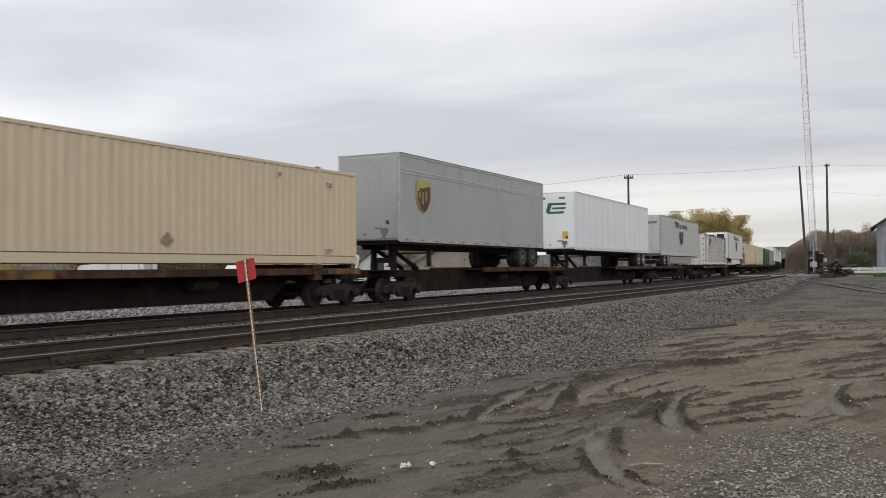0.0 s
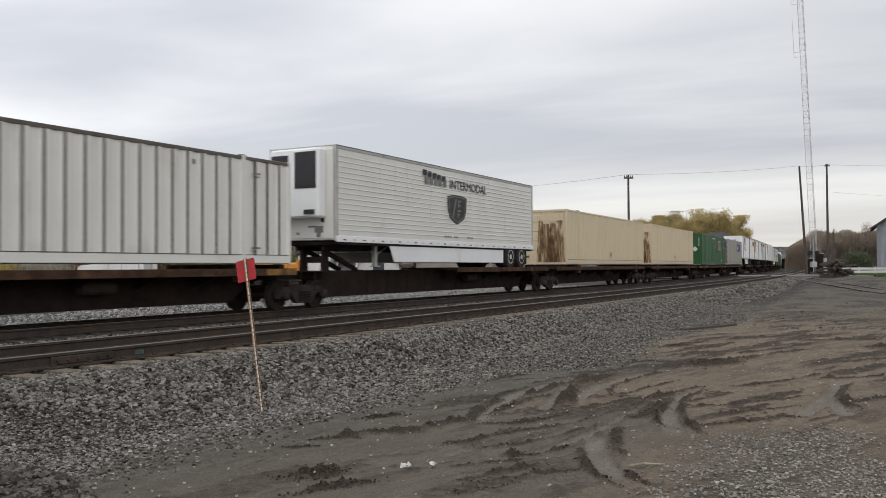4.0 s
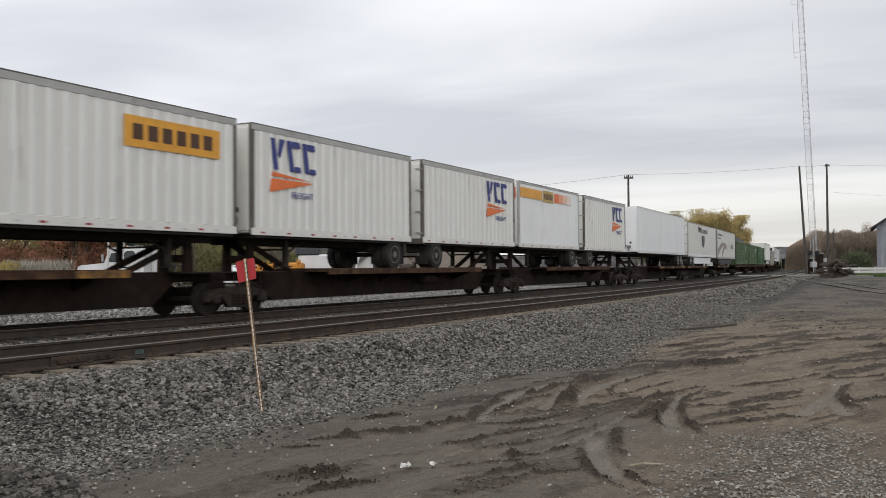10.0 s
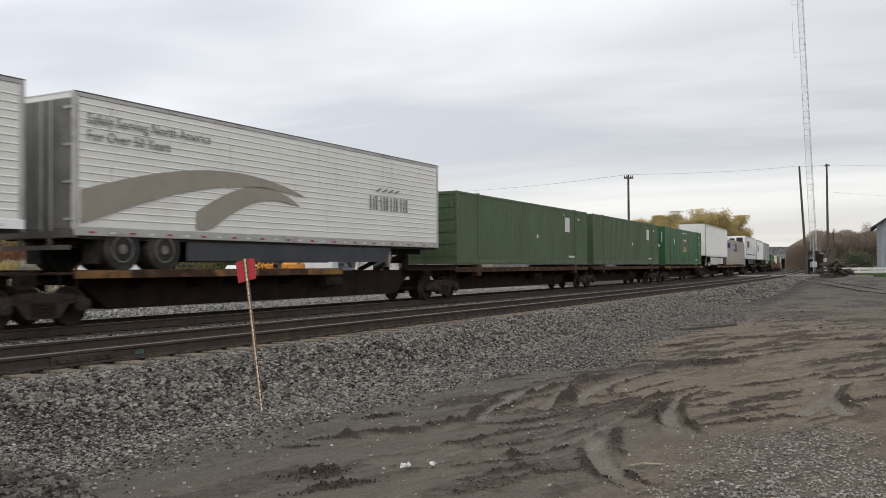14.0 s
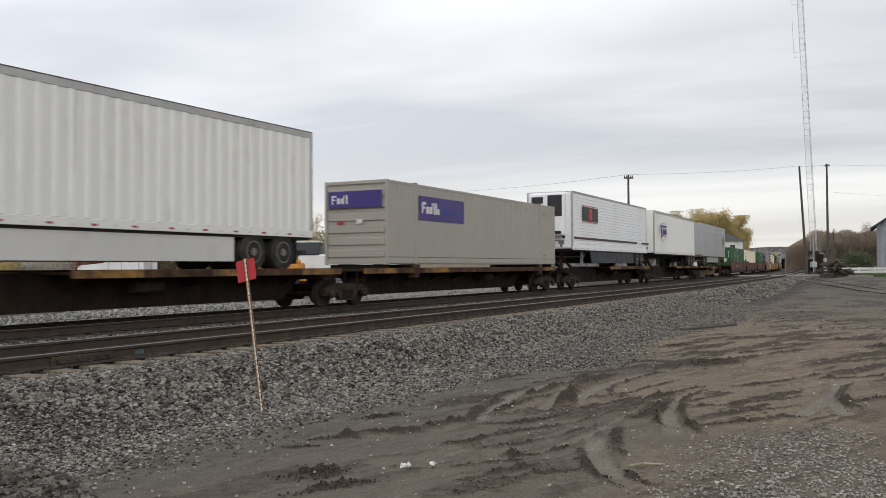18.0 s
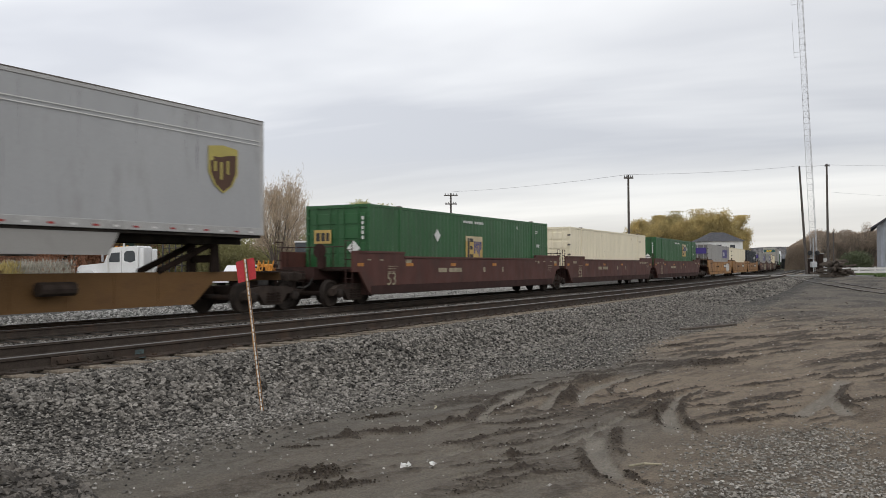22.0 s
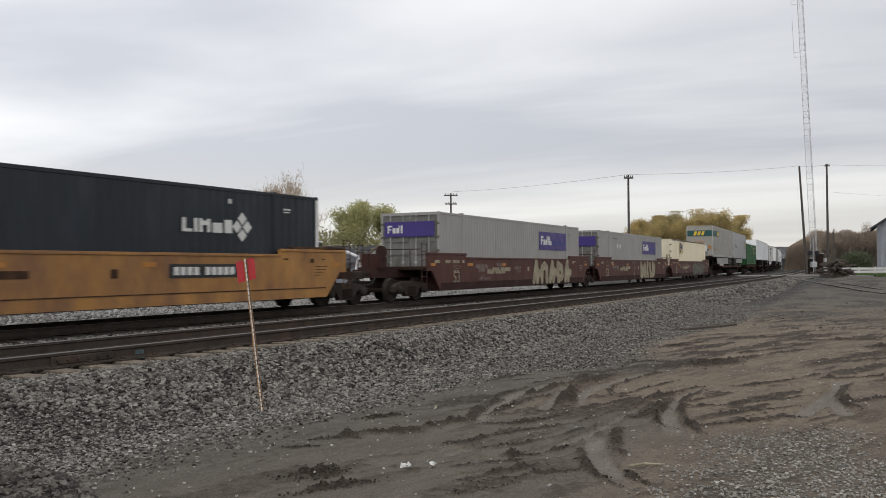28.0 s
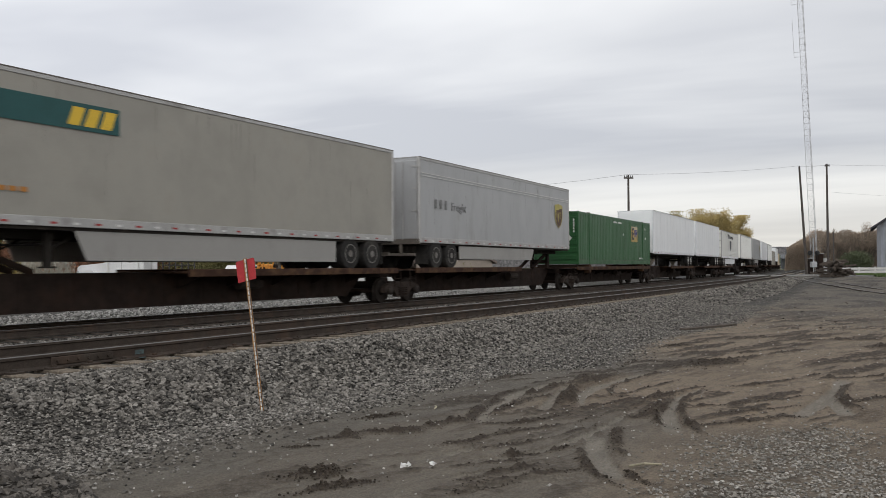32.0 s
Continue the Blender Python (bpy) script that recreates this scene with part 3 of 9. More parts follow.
# ridges of turned soil on the lot: start, bend and end of each, half width, height
RIDGES_WEST = (
    (-4.96, 6.99, -4.83, 7.34, -4.5, 7.54, 0.075, 0.05),
    (-4.5, 7.54, -4.41, 8.07, -4.2, 8.44, 0.085, 0.055),
    (-5.18, 6.79, -4.96, 6.99, -4.78, 7.11, 0.04, 0.02),
    (-5.2, 6.42, -5.06, 6.49, -4.97, 6.6, 0.035, 0.025),
    (-3.99, 7.24, -3.81, 7.54, -3.66, 8.23, 0.05, 0.035),
    (-4.25, 8.49, -4.5, 9.21, -4.62, 10.13, 0.06, 0.035),
    (-4.21, 8.91, -4.22, 9.48, -4.26, 10.15, 0.07, 0.035),
    (-4.45, 10.37, -4.35, 11.23, -4.48, 13.15, 0.06, 0.035),
    (-3.63, 9.87, -4.05, 11.26, -4.08, 13.34, 0.11, 0.06),
    (-3.4, 10.88, -3.69, 12.2, -3.39, 14.0, 0.045, 0.025),
    (-3.33, 10.97, -3.24, 11.77, -3.05, 12.92, 0.035, 0.02),
)
RIDGES_MIDDLE = (
    (-3.48, 9.49, -3.17, 10.24, -2.88, 11.25, 0.035, 0.025),
    (-4.05, 8.29, -3.67, 8.63, -3.41, 9.31, 0.04, 0.03),
    (-3.86, 7.64, -3.46, 8.27, -3.06, 9.24, 0.035, 0.03),
    (-3.65, 7.35, -3.28, 7.71, -2.94, 8.7, 0.035, 0.03),
    (-2.76, 9.31, -2.6, 9.8, -2.71, 11.17, 0.05, 0.035),
    (-2.86, 10.63, -2.78, 11.47, -2.61, 12.39, 0.05, 0.03),
    (-3.28, 7.17, -3.0, 7.43, -2.82, 7.71, 0.035, 0.03),
    (-3.44, 6.45, -3.29, 6.73, -3.03, 7.04, 0.03, 0.028),
    (-3.15, 6.08, -3.01, 6.46, -2.79, 6.97, 0.032, 0.03),
    (-3.06, 6.0, -2.75, 6.45, -2.42, 7.01, 0.032, 0.03),
    (-3.01, 5.62, -2.86, 5.95, -2.67, 6.32, 0.03, 0.028),
)
RIDGES_HOOKS = (
    (-2.7, 7.63, -2.41, 6.99, -2.01, 6.52, 0.04, 0.035),
    (-2.69, 8.83, -2.53, 8.15, -2.31, 7.61, 0.055, 0.045),
    (-2.08, 6.98, -1.92, 6.76, -1.81, 6.66, 0.035, 0.03),
    (-2.5, 12.13, -2.42, 10.37, -1.86, 8.84, 0.05, 0.045),
    (-2.36, 9.17, -2.52, 9.63, -2.57, 10.3, 0.05, 0.03),
    (-0.77, 13.48, -0.81, 12.05, -0.52, 11.13, 0.06, 0.045),
    (-0.69, 11.51, -0.52, 11.83, -0.31, 12.3, 0.05, 0.03),
    (-2.26, 10.27, -1.72, 11.0, -1.09, 12.13, 0.04, 0.03),
    (-2.15, 9.1, -1.61, 9.58, -1.05, 10.32, 0.04, 0.028),
    (-1.93, 10.01, -1.56, 10.4, -1.23, 10.92, 0.035, 0.025),
)
RIDGES_EAST = (
    (-2.26, 12.56, -1.74, 13.14, -1.24, 14.46, 0.05, 0.035),
    (-1.21, 13.81, -0.77, 14.31, -0.36, 14.66, 0.06, 0.035),
    (-2.87, 15.72, -2.42, 16.88, -1.85, 18.46, 0.08, 0.04),
    (-2.93, 17.22, -2.41, 18.32, -1.85, 20.12, 0.08, 0.04),
    (-3.52, 20.32, -3.21, 21.13, -2.8, 21.5, 0.1, 0.04),
    (-2.12, 20.62, -1.48, 21.24, -0.51, 21.35, 0.1, 0.04),
    (-5.64, 18.7, -5.47, 19.43, -5.2, 19.89, 0.07, 0.03),
    (-4.38, 14.51, -4.16, 15.11, -3.71, 15.32, 0.08, 0.03),
    (-5.45, 11.35, -5.41, 12.08, -5.31, 12.59, 0.06, 0.03),
    (-5.09, 32.92, -4.38, 34.98, -3.12, 36.43, 0.12, 0.03),
)
# smooth bands pressed by tyres: start, bend and end, half width
TYRE_BANDS = (
    (-4.12, 8.37, -4.54, 10.22, -4.34, 12.74, 0.13),
    (-3.51, 9.83, -3.83, 11.36, -3.68, 13.53, 0.12),
    (-3.8, 9.42, -4.02, 10.47, -4.22, 11.55, 0.09),
    (-3.5, 6.93, -2.98, 7.68, -2.81, 10.18, 0.065),
    (-2.78, 8.34, -2.5, 7.54, -2.05, 6.74, 0.11),
    (-2.47, 12.15, -2.55, 10.5, -2.08, 8.69, 0.12),
    (-0.9, 14.1, -0.91, 12.11, -1.16, 10.07, 0.13),
    (-0.9, 12.91, -0.83, 11.63, -0.61, 10.58, 0.12),
    (-3.75, 6.96, -3.63, 7.3, -3.48, 7.49, 0.07),
    (-3.3, 6.23, -3.07, 6.61, -2.86, 7.1, 0.05),
    (-2.94, 5.82, -2.72, 6.27, -2.39, 6.78, 0.05),
)
RIDGES = RIDGES_WEST + RIDGES_MIDDLE + RIDGES_HOOKS + RIDGES_EAST
# dark heaps of loose soil: centre, half length, half width, height
HEAPS = ((-4.31, 5.76, 0.30, 0.13, 0.05), (-3.89, 5.48, 0.35, 0.09, 0.03), (-2.98, 15.2, 0.75, 0.36, 0.06), (-5.25, 8.2, 0.30, 0.10, 0.03), (-5.62, 46.5, 3.2, 1.2, 0.05), (-0.45, 19.9, 0.8, 0.25, 0.05), (-4.35, 18.3, 0.4, 0.2, 0.04))
# where the gravel of the ballast's toe gives way to bare dirt
EDGE_Y = (-60.0, 4.6, 5.6, 7.4, 8.9, 11.8, 12.9, 13.9, 15.4, 19.4, 22.3, 26.0, 34.7, 60.0)
EDGE_X = (-6.7, -6.7, -6.4, -6.35, -5.95, -5.9, -5.6, -4.9, -4.6, -5.1, -4.95, -4.6, -5.1, -6.0)


RAND = np.random.default_rng(11)
PERM = np.concatenate([RAND.permutation(256)] * 3)
GRAD = np.array([(math.cos(k * math.tau / 16), math.sin(k * math.tau / 16)) for k in range(16)])


def pnoise(x, y, seed=0):
    """Gradient noise of about -0.7 to 0.7 over arrays."""
    x, y = x + seed * 17.31, y + seed * 9.17
    xi, yi = np.floor(x).astype(int), np.floor(y).astype(int)
    u, v = x - xi, y - yi

    def corner(dx, dy):
        g = GRAD[PERM[PERM[(xi + dx) & 255] + ((yi + dy) & 255)] & 15]
        return g[..., 0] * (u - dx) + g[..., 1] * (v - dy)
    fu, fv = u * u * u * (u * (u * 6 - 15) + 10), v * v * v * (v * (v * 6 - 15) + 10)
    a0, b0 = corner(0, 0), corner(0, 1)
    return (a0 + fu * (corner(1, 0) - a0)) * (1 - fv) + (b0 + fu * (corner(1, 1) - b0)) * fv


def ease(a, b, v):
    t = np.clip((v - a) / (b - a), 0, 1)
    return t * t * (3 - 2 * t)


def bend_points(x0, y0, x1, y1, x2, y2, over=0.04, n=70):
    """Points on a curve from its start through its bend to its end."""
    bx, by = 2 * x1 - 0.5 * (x0 + x2), 2 * y1 - 0.5 * (y0 + y2)
    t = np.linspace(-over, 1 + over, n)
    return t, (1 - t) ** 2 * x0 + 2 * t * (1 - t) * bx + t * t * x2, (1 - t) ** 2 * y0 + 2 * t * (1 - t) * by + t * t * y2


def near_curve(X, Y, px, py, reach):
    """Places within reach of a curve: their mask, distance and the curve's nearest index."""
    m = (X > px.min() - reach) & (X < px.max() + reach) & (Y > py.min() - reach) & (Y < py.max() + reach)
    qx, qy = X[m], Y[m]
    i, best = np.zeros(len(qx), int), np.full(len(qx), 1e9)
    for j in range(len(px)):
        d2 = (qx - px[j]) ** 2 + (qy - py[j]) ** 2
        w = d2 < best
        i[w], best[w] = j, d2[w]
    return m, np.sqrt(best), i


def lot_fields(X, Y):
    """Relief of the churned lot, how dark and freshly turned its soil is, and how far it is pressed smooth by tyres."""
    relief, turned, pressed = np.zeros_like(X), np.zeros_like(X), np.zeros_like(X)
    lump = np.clip(0.55 + 1.1 * pnoise(X * 9, Y * 9, 31) + 0.9 * pnoise(X * 21, Y * 21, 32), 0.0, 1.5)
    fray = pnoise(X * 6, Y * 6, 33) + 0.6 * pnoise(X * 15, Y * 15, 34)
    for k, (x0, y0, x1, y1, x2, y2, half) in enumerate(TYRE_BANDS):
        t, px, py = bend_points(x0, y0, x1, y1, x2, y2)
        m, d, i = near_curve(X, Y, px, py, 0.5)
        ends = np.clip(7 * (t + 0.04), 0, 1) * np.clip(7 * (1.04 - t), 0, 1)
        d = d + 0.03 * fray[m]
        flat = ends[i] * (1 - ease(0.75 * half, half, d))
        relief[m] -= 0.022 * flat
        relief[m] += ends[i] * 0.020 * ease(half * 0.9, half * 1.1, d) * (1 - ease(half * 1.15, half * 1.9, d)) * lump[m]
        pressed[m] = np.maximum(pressed[m], flat)
    for k, (x0, y0, x1, y1, x2, y2, half, high) in enumerate(RIDGES):
        half = half * 1.3
        t, px, py = bend_points(x0, y0, x1, y1, x2, y2)
        m, d, i = near_curve(X, Y, px, py, 0.5)
        ends = np.clip(8 * (t + 0.04), 0, 1) * np.clip(8 * (1.04 - t), 0, 1) * (0.75 + 0.45 * np.sin(t * 13 + k * 1.7) * np.sin(t * 5 + k))
        body = ends[i] * (1 - ease(0.35 * half, 1.25 * half, d + 0.55 * half * fray[m]))
        relief[m] += 1.25 * high * body * (0.3 + 0.65 * lump[m])
        turned[m] = np.maximum(turned[m], body * (0.65 + 0.4 * lump[m]))
        pressed[m] *= 1 - np.clip(body, 0, 1)
    for x, y, long_, wide, high in HEAPS:
        u, v = (0.42 * (X - x) + 0.91 * (Y - y)) / long_, (0.91 * (X - x) - 0.42 * (Y - y)) / wide
        body = 1 - ease(0.45, 1.15, np.hypot(u, v) + 0.55 * fray)
        relief += high * body * (0.3 + 0.8 * lump)
        turned = np.maximum(turned, body * (0.7 + 0.3 * lump))
    # streaks of scraped soil along the way the machines drove
    run, over = 0.35 * X + 0.94 * Y, 0.94 * X - 0.35 * Y
    over = over + 0.10 * pnoise(X * 0.9, Y * 0.9, 35)
    n = pnoise(over * 2.6, run * 0.42, 24) + 0.75 * pnoise(over * 6.5, run * 1.1, 25) + 0.35 * pnoise(X * 10, Y * 10, 26)
    edge = X - np.interp(Y, EDGE_Y, EDGE_X)
    zone = ease(0.1, 0.9, edge) * (0.55 + 0.45 * ease(8, 11, Y)) * (1 - 0.8 * ease(26, 40, Y)) * (0.35 + 0.65 * ease(-0.25, 0.10, pnoise(X * 0.45, Y * 0.3, 27)))
    streak = zone * ease(0.0, 0.20, n + 0.07 * ease(11, 15, Y)) * (1 - pressed)
    relief += 0.026 * streak * lump
    turned = np.maximum(turned, 0.85 * streak * (0.4 + 0.6 * lump))
    # low mound of spilt stone beside the camera
    mound = 1 - ease(0.35, 1.0, np.hypot((X + 6.35) / 1.35, (Y - 3.9) / 0.85) + 0.12 * fray)
    relief += 0.16 * mound
    turned = np.maximum(turned, mound)
    wide_lumps = 0.020 * pnoise(X * 3.2, Y * 2.4, 36) + 0.010 * pnoise(X * 8.5, Y * 8.5, 37) + 0.005 * pnoise(X * 19, Y * 19, 38)
    relief += wide_lumps * (0.25 + 0.75 * zone) * (1 - 0.85 * pressed)
    return relief, np.clip(turned, 0, 1), pressed


SURVEY = np.array([(s_,) + line(float(s_)) for s_ in list(np.arange(-60.0, 460.0, 2.0)) + [4200.0]])


def ground_heights(X, Y):
    """Height of the ground over arrays of places."""
    X, Y = np.asarray(X, float), np.asarray(Y, float)
    yy = np.maximum(Y, -40.0)
    cx, head = np.interp(yy, SURVEY[:, 2], SURVEY[:, 1]), np.interp(yy, SURVEY[:, 2], SURVEY[:, 3])
    off = (X - cx) * np.cos(head)
    n1, n2 = pnoise(X * 0.35, Y * 0.35), pnoise(X * 1.7, Y * 1.7, 3)
    lot = 0.05 * n1 + 0.018 * n2 + 0.50 * ease(48, 84, Y)
    near = ease(-9, -7, X) * (1 - ease(11, 13, X)) * ease(1.5, 3, Y) * (1 - ease(42, 52, Y))
    m = near > 0
    if m.any():
        x, y = X[m], Y[m]
        lot[m] += near[m] * lot_fields(x, y)[0]
    bed = RAIL_Z - 0.22 + 0.02 * n2
    yard = RAIL_Z - 0.22 + 0.05 * n1 - FAR_DROP
    t = ease(8.45, 10.2, off - 0.35 * n1)
    z = bed * (1 - t) + np.maximum(lot, -0.2) * t
    mid = bed - 0.05 * ease(1.8, 3.5, off) * (1 - ease(3.8, 5.2, off)) - FAR_DROP * (1 - ease(1.5, 4.6, off))
    z = np.where(off > 6.0, z, mid)
    t = 1 - ease(-3.4, -1.8, off)
    return np.where(off > -1.8, z, (bed - FAR_DROP) * (1 - t) + yard * t)


def ground_z(x, y):
    return float(ground_heights(np.array([x]), np.array([y]))[0])


def steps(*runs):
    out = []
    for a, b, n in runs:
        out += list(np.linspace(a, b, n, endpoint=False))
    return out


gx = [-2600, -1400, -800, -500, -320, -220, -160, -120] + steps((-95, -30, 24), (-30, -12, 40), (-12, -6.8, 34), (-6.8, 2.2, 330), (2.2, 9, 40), (9, 30, 24), (30, 90, 14)) + [110, 150, 220, 330, 520, 900, 1500, 2600]
gy = [-700, -300, -150, -80, -40, -20, -8, -2, 0, 2, 3] + list(3.6 * np.exp(np.arange(0, 620) * 0.00426)) + steps((51, 130, 80), (130, 330, 50)) + [360, 420, 520, 700, 1000, 1500, 2300, 3600]
GX, GY = np.meshgrid(np.array(gx, float), np.array(gy, float))
GZ = ground_heights(GX.ravel(), GY.ravel())
gv = np.stack([GX.ravel(), GY.ravel(), GZ], 1)
nx = len(gx)
gk = (np.arange(len(gy) - 1)[:, None] * nx + np.arange(nx - 1)).ravel()
gf = np.stack([gk, gk + 1, gk + 1 + nx, gk + nx], 1)


def ground_material():
    """Grey-brown dirt with damp patches; coarse grey gravel towards the tracks and in patches on the lot."""
    m = bpy.data.materials.new("lot_dirt_and_gravel")
    m.use_nodes = True
    nt = m.node_tree
    nt.nodes.clear()
    N, L = nt.nodes.new, nt.links.new
    out, bs = N("ShaderNodeOutputMaterial"), N("ShaderNodeBsdfPrincipled")
    L(bs.outputs[0], out.inputs[0])
    bs.inputs["Roughness"].default_value = 0.92
    bs.inputs["Specular IOR Level"].default_value = 0.25
    tc = N("ShaderNodeTexCoord")

    def nz(sc, detail=5.0, r=0.6, stretch=None):
        n = N("ShaderNodeTexNoise")
        n.inputs["Scale"].default_value, n.inputs["Detail"].default_value, n.inputs["Roughness"].default_value = sc, detail, r
        if stretch:
            mp = N("ShaderNodeMapping")
            mp.inputs["Scale"].default_value, mp.inputs["Rotation"].default_value = stretch, (0, 0, -0.5)
            L(tc.outputs["Object"], mp.inputs[0]), L(mp.outputs[0], n.inputs["Vector"])
        else:
            L(tc.outputs["Object"], n.inputs["Vector"])
        return n.outputs["Fac"]

    def rm(s, a, b, c=0.0, d=1.0):
        r = N("ShaderNodeMapRange")
        for k, v in zip(("From Min", "From Max", "To Min", "To Max"), (a, b, c, d)):
            r.inputs[k].default_value = v
        L(s, r.inputs[0])
        return r.outputs[0]

    def mx(a, b, f):
        x = N("ShaderNodeMix")
        x.data_type = "RGBA"
        ins = [i for i in x.inputs if i.type == "RGBA"]
        for sock, v in ((ins[0], a), (ins[1], b)):
            if isinstance(v, tuple):
                sock.default_value = (*v, 1)
            else:
                L(v, sock)
        L(f, x.inputs[0])
        return [o for o in x.outputs if o.type == "RGBA"][0]

    def field(name_):
        at = N("ShaderNodeAttribute")
        at.attribute_name = name_
        return at.outputs["Fac"]

    dirt = mx((0.143, 0.113, 0.082), (0.194, 0.154, 0.112), rm(nz(0.5), 0.35, 0.65))
    dirt = mx(dirt, (0.092, 0.075, 0.057), rm(nz(0.8, 8, 0.68, (1.3, 0.35, 1)), 0.50, 0.66, 0, 0.7))
    dirt = mx(dirt, (0.215, 0.180, 0.140), rm(nz(0.9, 6, 0.7), 0.58, 0.74, 0, 0.55))
    dirt = mx(dirt, (0.088, 0.071, 0.054), rm(nz(6.5, 7, 0.75, (1.5, 0.6, 1)), 0.51, 0.63, 0, 0.68))
    dirt = mx(dirt, mx((0.074, 0.067, 0.056), (0.112, 0.102, 0.085), rm(nz(2.4, 8, 0.75, (1.2, 0.5, 1)), 0.40, 0.60)), rm(field("damp"), 0.0, 1.0, 0, 0.9))
    dirt = mx(dirt, mx((0.132, 0.118, 0.097), (0.200, 0.178, 0.147), rm(nz(3.0, 6, 0.7, (2.0, 0.5, 1)), 0.35, 0.65)), rm(field("pressed"), 0.2, 0.9, 0, 0.9))
    dirt = mx(dirt, mx((0.022, 0.017, 0.013), (0.066, 0.051, 0.038), rm(nz(22, 4, 0.7), 0.32, 0.68)), rm(field("turned"), 0.10, 0.58, 0, 0.92))
    # gravel: pale and dark stones, toned low so gaps in the loose stone read dark
    vor = N("ShaderNodeTexVoronoi")
    vor.inputs["Scale"].default_value = 24.0
    L(tc.outputs["Object"], vor.inputs["Vector"])
    sepc = N("ShaderNodeSeparateColor")
    L(vor.outputs["Color"], sepc.inputs[0])
    grav = mx((0.028, 0.025, 0.021), (0.125, 0.115, 0.100), sepc.outputs[0])
    # shade between stones painted in: colour drops to 0.45 at each cell's rim
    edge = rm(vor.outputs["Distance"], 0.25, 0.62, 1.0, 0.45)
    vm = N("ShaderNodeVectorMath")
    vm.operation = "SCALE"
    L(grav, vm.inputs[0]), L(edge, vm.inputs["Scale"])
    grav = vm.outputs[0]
    # where: along the tracks, and patches of spilt stone
    sx = N("ShaderNodeSeparateXYZ")
    L(tc.outputs["Object"], sx.inputs[0])
    further = rm(sx.outputs["Y"], 26, 44, 0, 0.8)
    dirt = mx(dirt, (0.088, 0.079, 0.067), further)
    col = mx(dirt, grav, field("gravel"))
    # far lots and fields turn to dull grass beyond the yard
    field1 = rm(sx.outputs["X"], -48, -62, 0, 0.85)
    col = mx(col, (0.10, 0.105, 0.05), field1)
    field2 = rm(sx.outputs["Y"], 240, 330, 0, 0.9)
    col = mx(col, (0.09, 0.09, 0.05), field2)
    gr = rm(nz(55, 3), 0.3, 0.7, 0.72, 1.28)
    vm2 = N("ShaderNodeVectorMath")
    vm2.operation = "SCALE"
    L(col, vm2.inputs[0]), L(gr, vm2.inputs["Scale"])
    L(vm2.outputs[0], bs.inputs["Base Color"])
    bn = N("ShaderNodeBump")
    bn.inputs["Strength"].default_value, bn.inputs["Distance"].default_value = 0.9, 0.03
    hsum = N("ShaderNodeMath")
    hsum.operation = "MULTIPLY_ADD"
    L(vor.outputs["Distance"], hsum.inputs[0])
    hsum.inputs[1].default_value = -0.8
    L(nz(14, 6, 0.7), hsum.inputs[2])
    L(hsum.outputs[0], bn.inputs["Height"]), L(bn.outputs[0], bs.inputs["Normal"])
    return m


gm = bpy.data.meshes.new("ground")
gm.from_pydata(gv.tolist(), [], gf.tolist())
gm.polygons.foreach_set("use_smooth", [True] * len(gf))
gm.materials.append(ground_material())
# what lies where on the lot: turned soil, tyre-pressed mud, damp ground, gravel
FX, FY = GX.ravel(), GY.ravel()
_, g_turned, g_pressed = lot_fields(FX, FY)
g_edge = FX - np.interp(FY, EDGE_Y, EDGE_X) + 0.45 * pnoise(FX * 1.1, FY * 1.1, 41) + 0.20 * pnoise(FX * 4, FY * 4, 42)
g_corner = (1 - ease(8.4, 9.3, FY - 0.6 * (FX + 1.9) + 0.5 * pnoise(FX * 2, FY * 2, 43))) * ease(-2.0, -1.2, FX + 0.09 * (FY - 6.2) + 0.4 * pnoise(FX * 2, FY * 2, 44)) * (1 - 0.75 * ease(-0.8, -0.3, FX) * ease(8.0, 8.8, FY))
g_far = 0.75 * ease(-0.05, 0.15, pnoise(FX * 0.5, FY * 0.25, 45)) * ease(24, 34, FY)
g_gravel = np.maximum(np.maximum(1 - ease(-0.30, 0.30, g_edge), 0.40 * g_corner), g_far)
g_damp = (1 - ease(1.1, 3.6 - 0.12 * np.clip(FY, 6, 16), g_edge)) * (1 - ease(14, 18, FY))
g_damp = np.maximum(g_damp, 0.8 * (1 - ease(-2.7, -1.5, FX + 0.5 * pnoise(FX * 1.3, FY * 1.3, 46))) * (1 - ease(8.6, 10.6, FY + 0.8 * pnoise(FX * 0.9, FY * 0.9, 47))))
for name_, values in (("turned", g_turned), ("pressed", g_pressed), ("damp", g_damp), ("gravel", g_gravel)):
    gm.attributes.new(name_, "FLOAT", "POINT").data.foreach_set("value", np.ascontiguousarray(values, np.float32))
ground = tagged(new("ground", gm), "grey-brown dirt lot with tyre ruts and gravel patches", "ground", kind="structure")

# ---- tracks ----
RAIL_PROFILE = ((-0.07, 0.0), (0.07, 0.0), (0.07, 0.016), (0.012, 0.04), (0.012, 0.13), (0.036, 0.145), (0.036, 0.175), (0.028, 0.181), (-0.028, 0.181), (-0.036, 0.175), (-0.036, 0.145), (-0.012, 0.13), (-0.012, 0.04), (-0.07, 0.016))


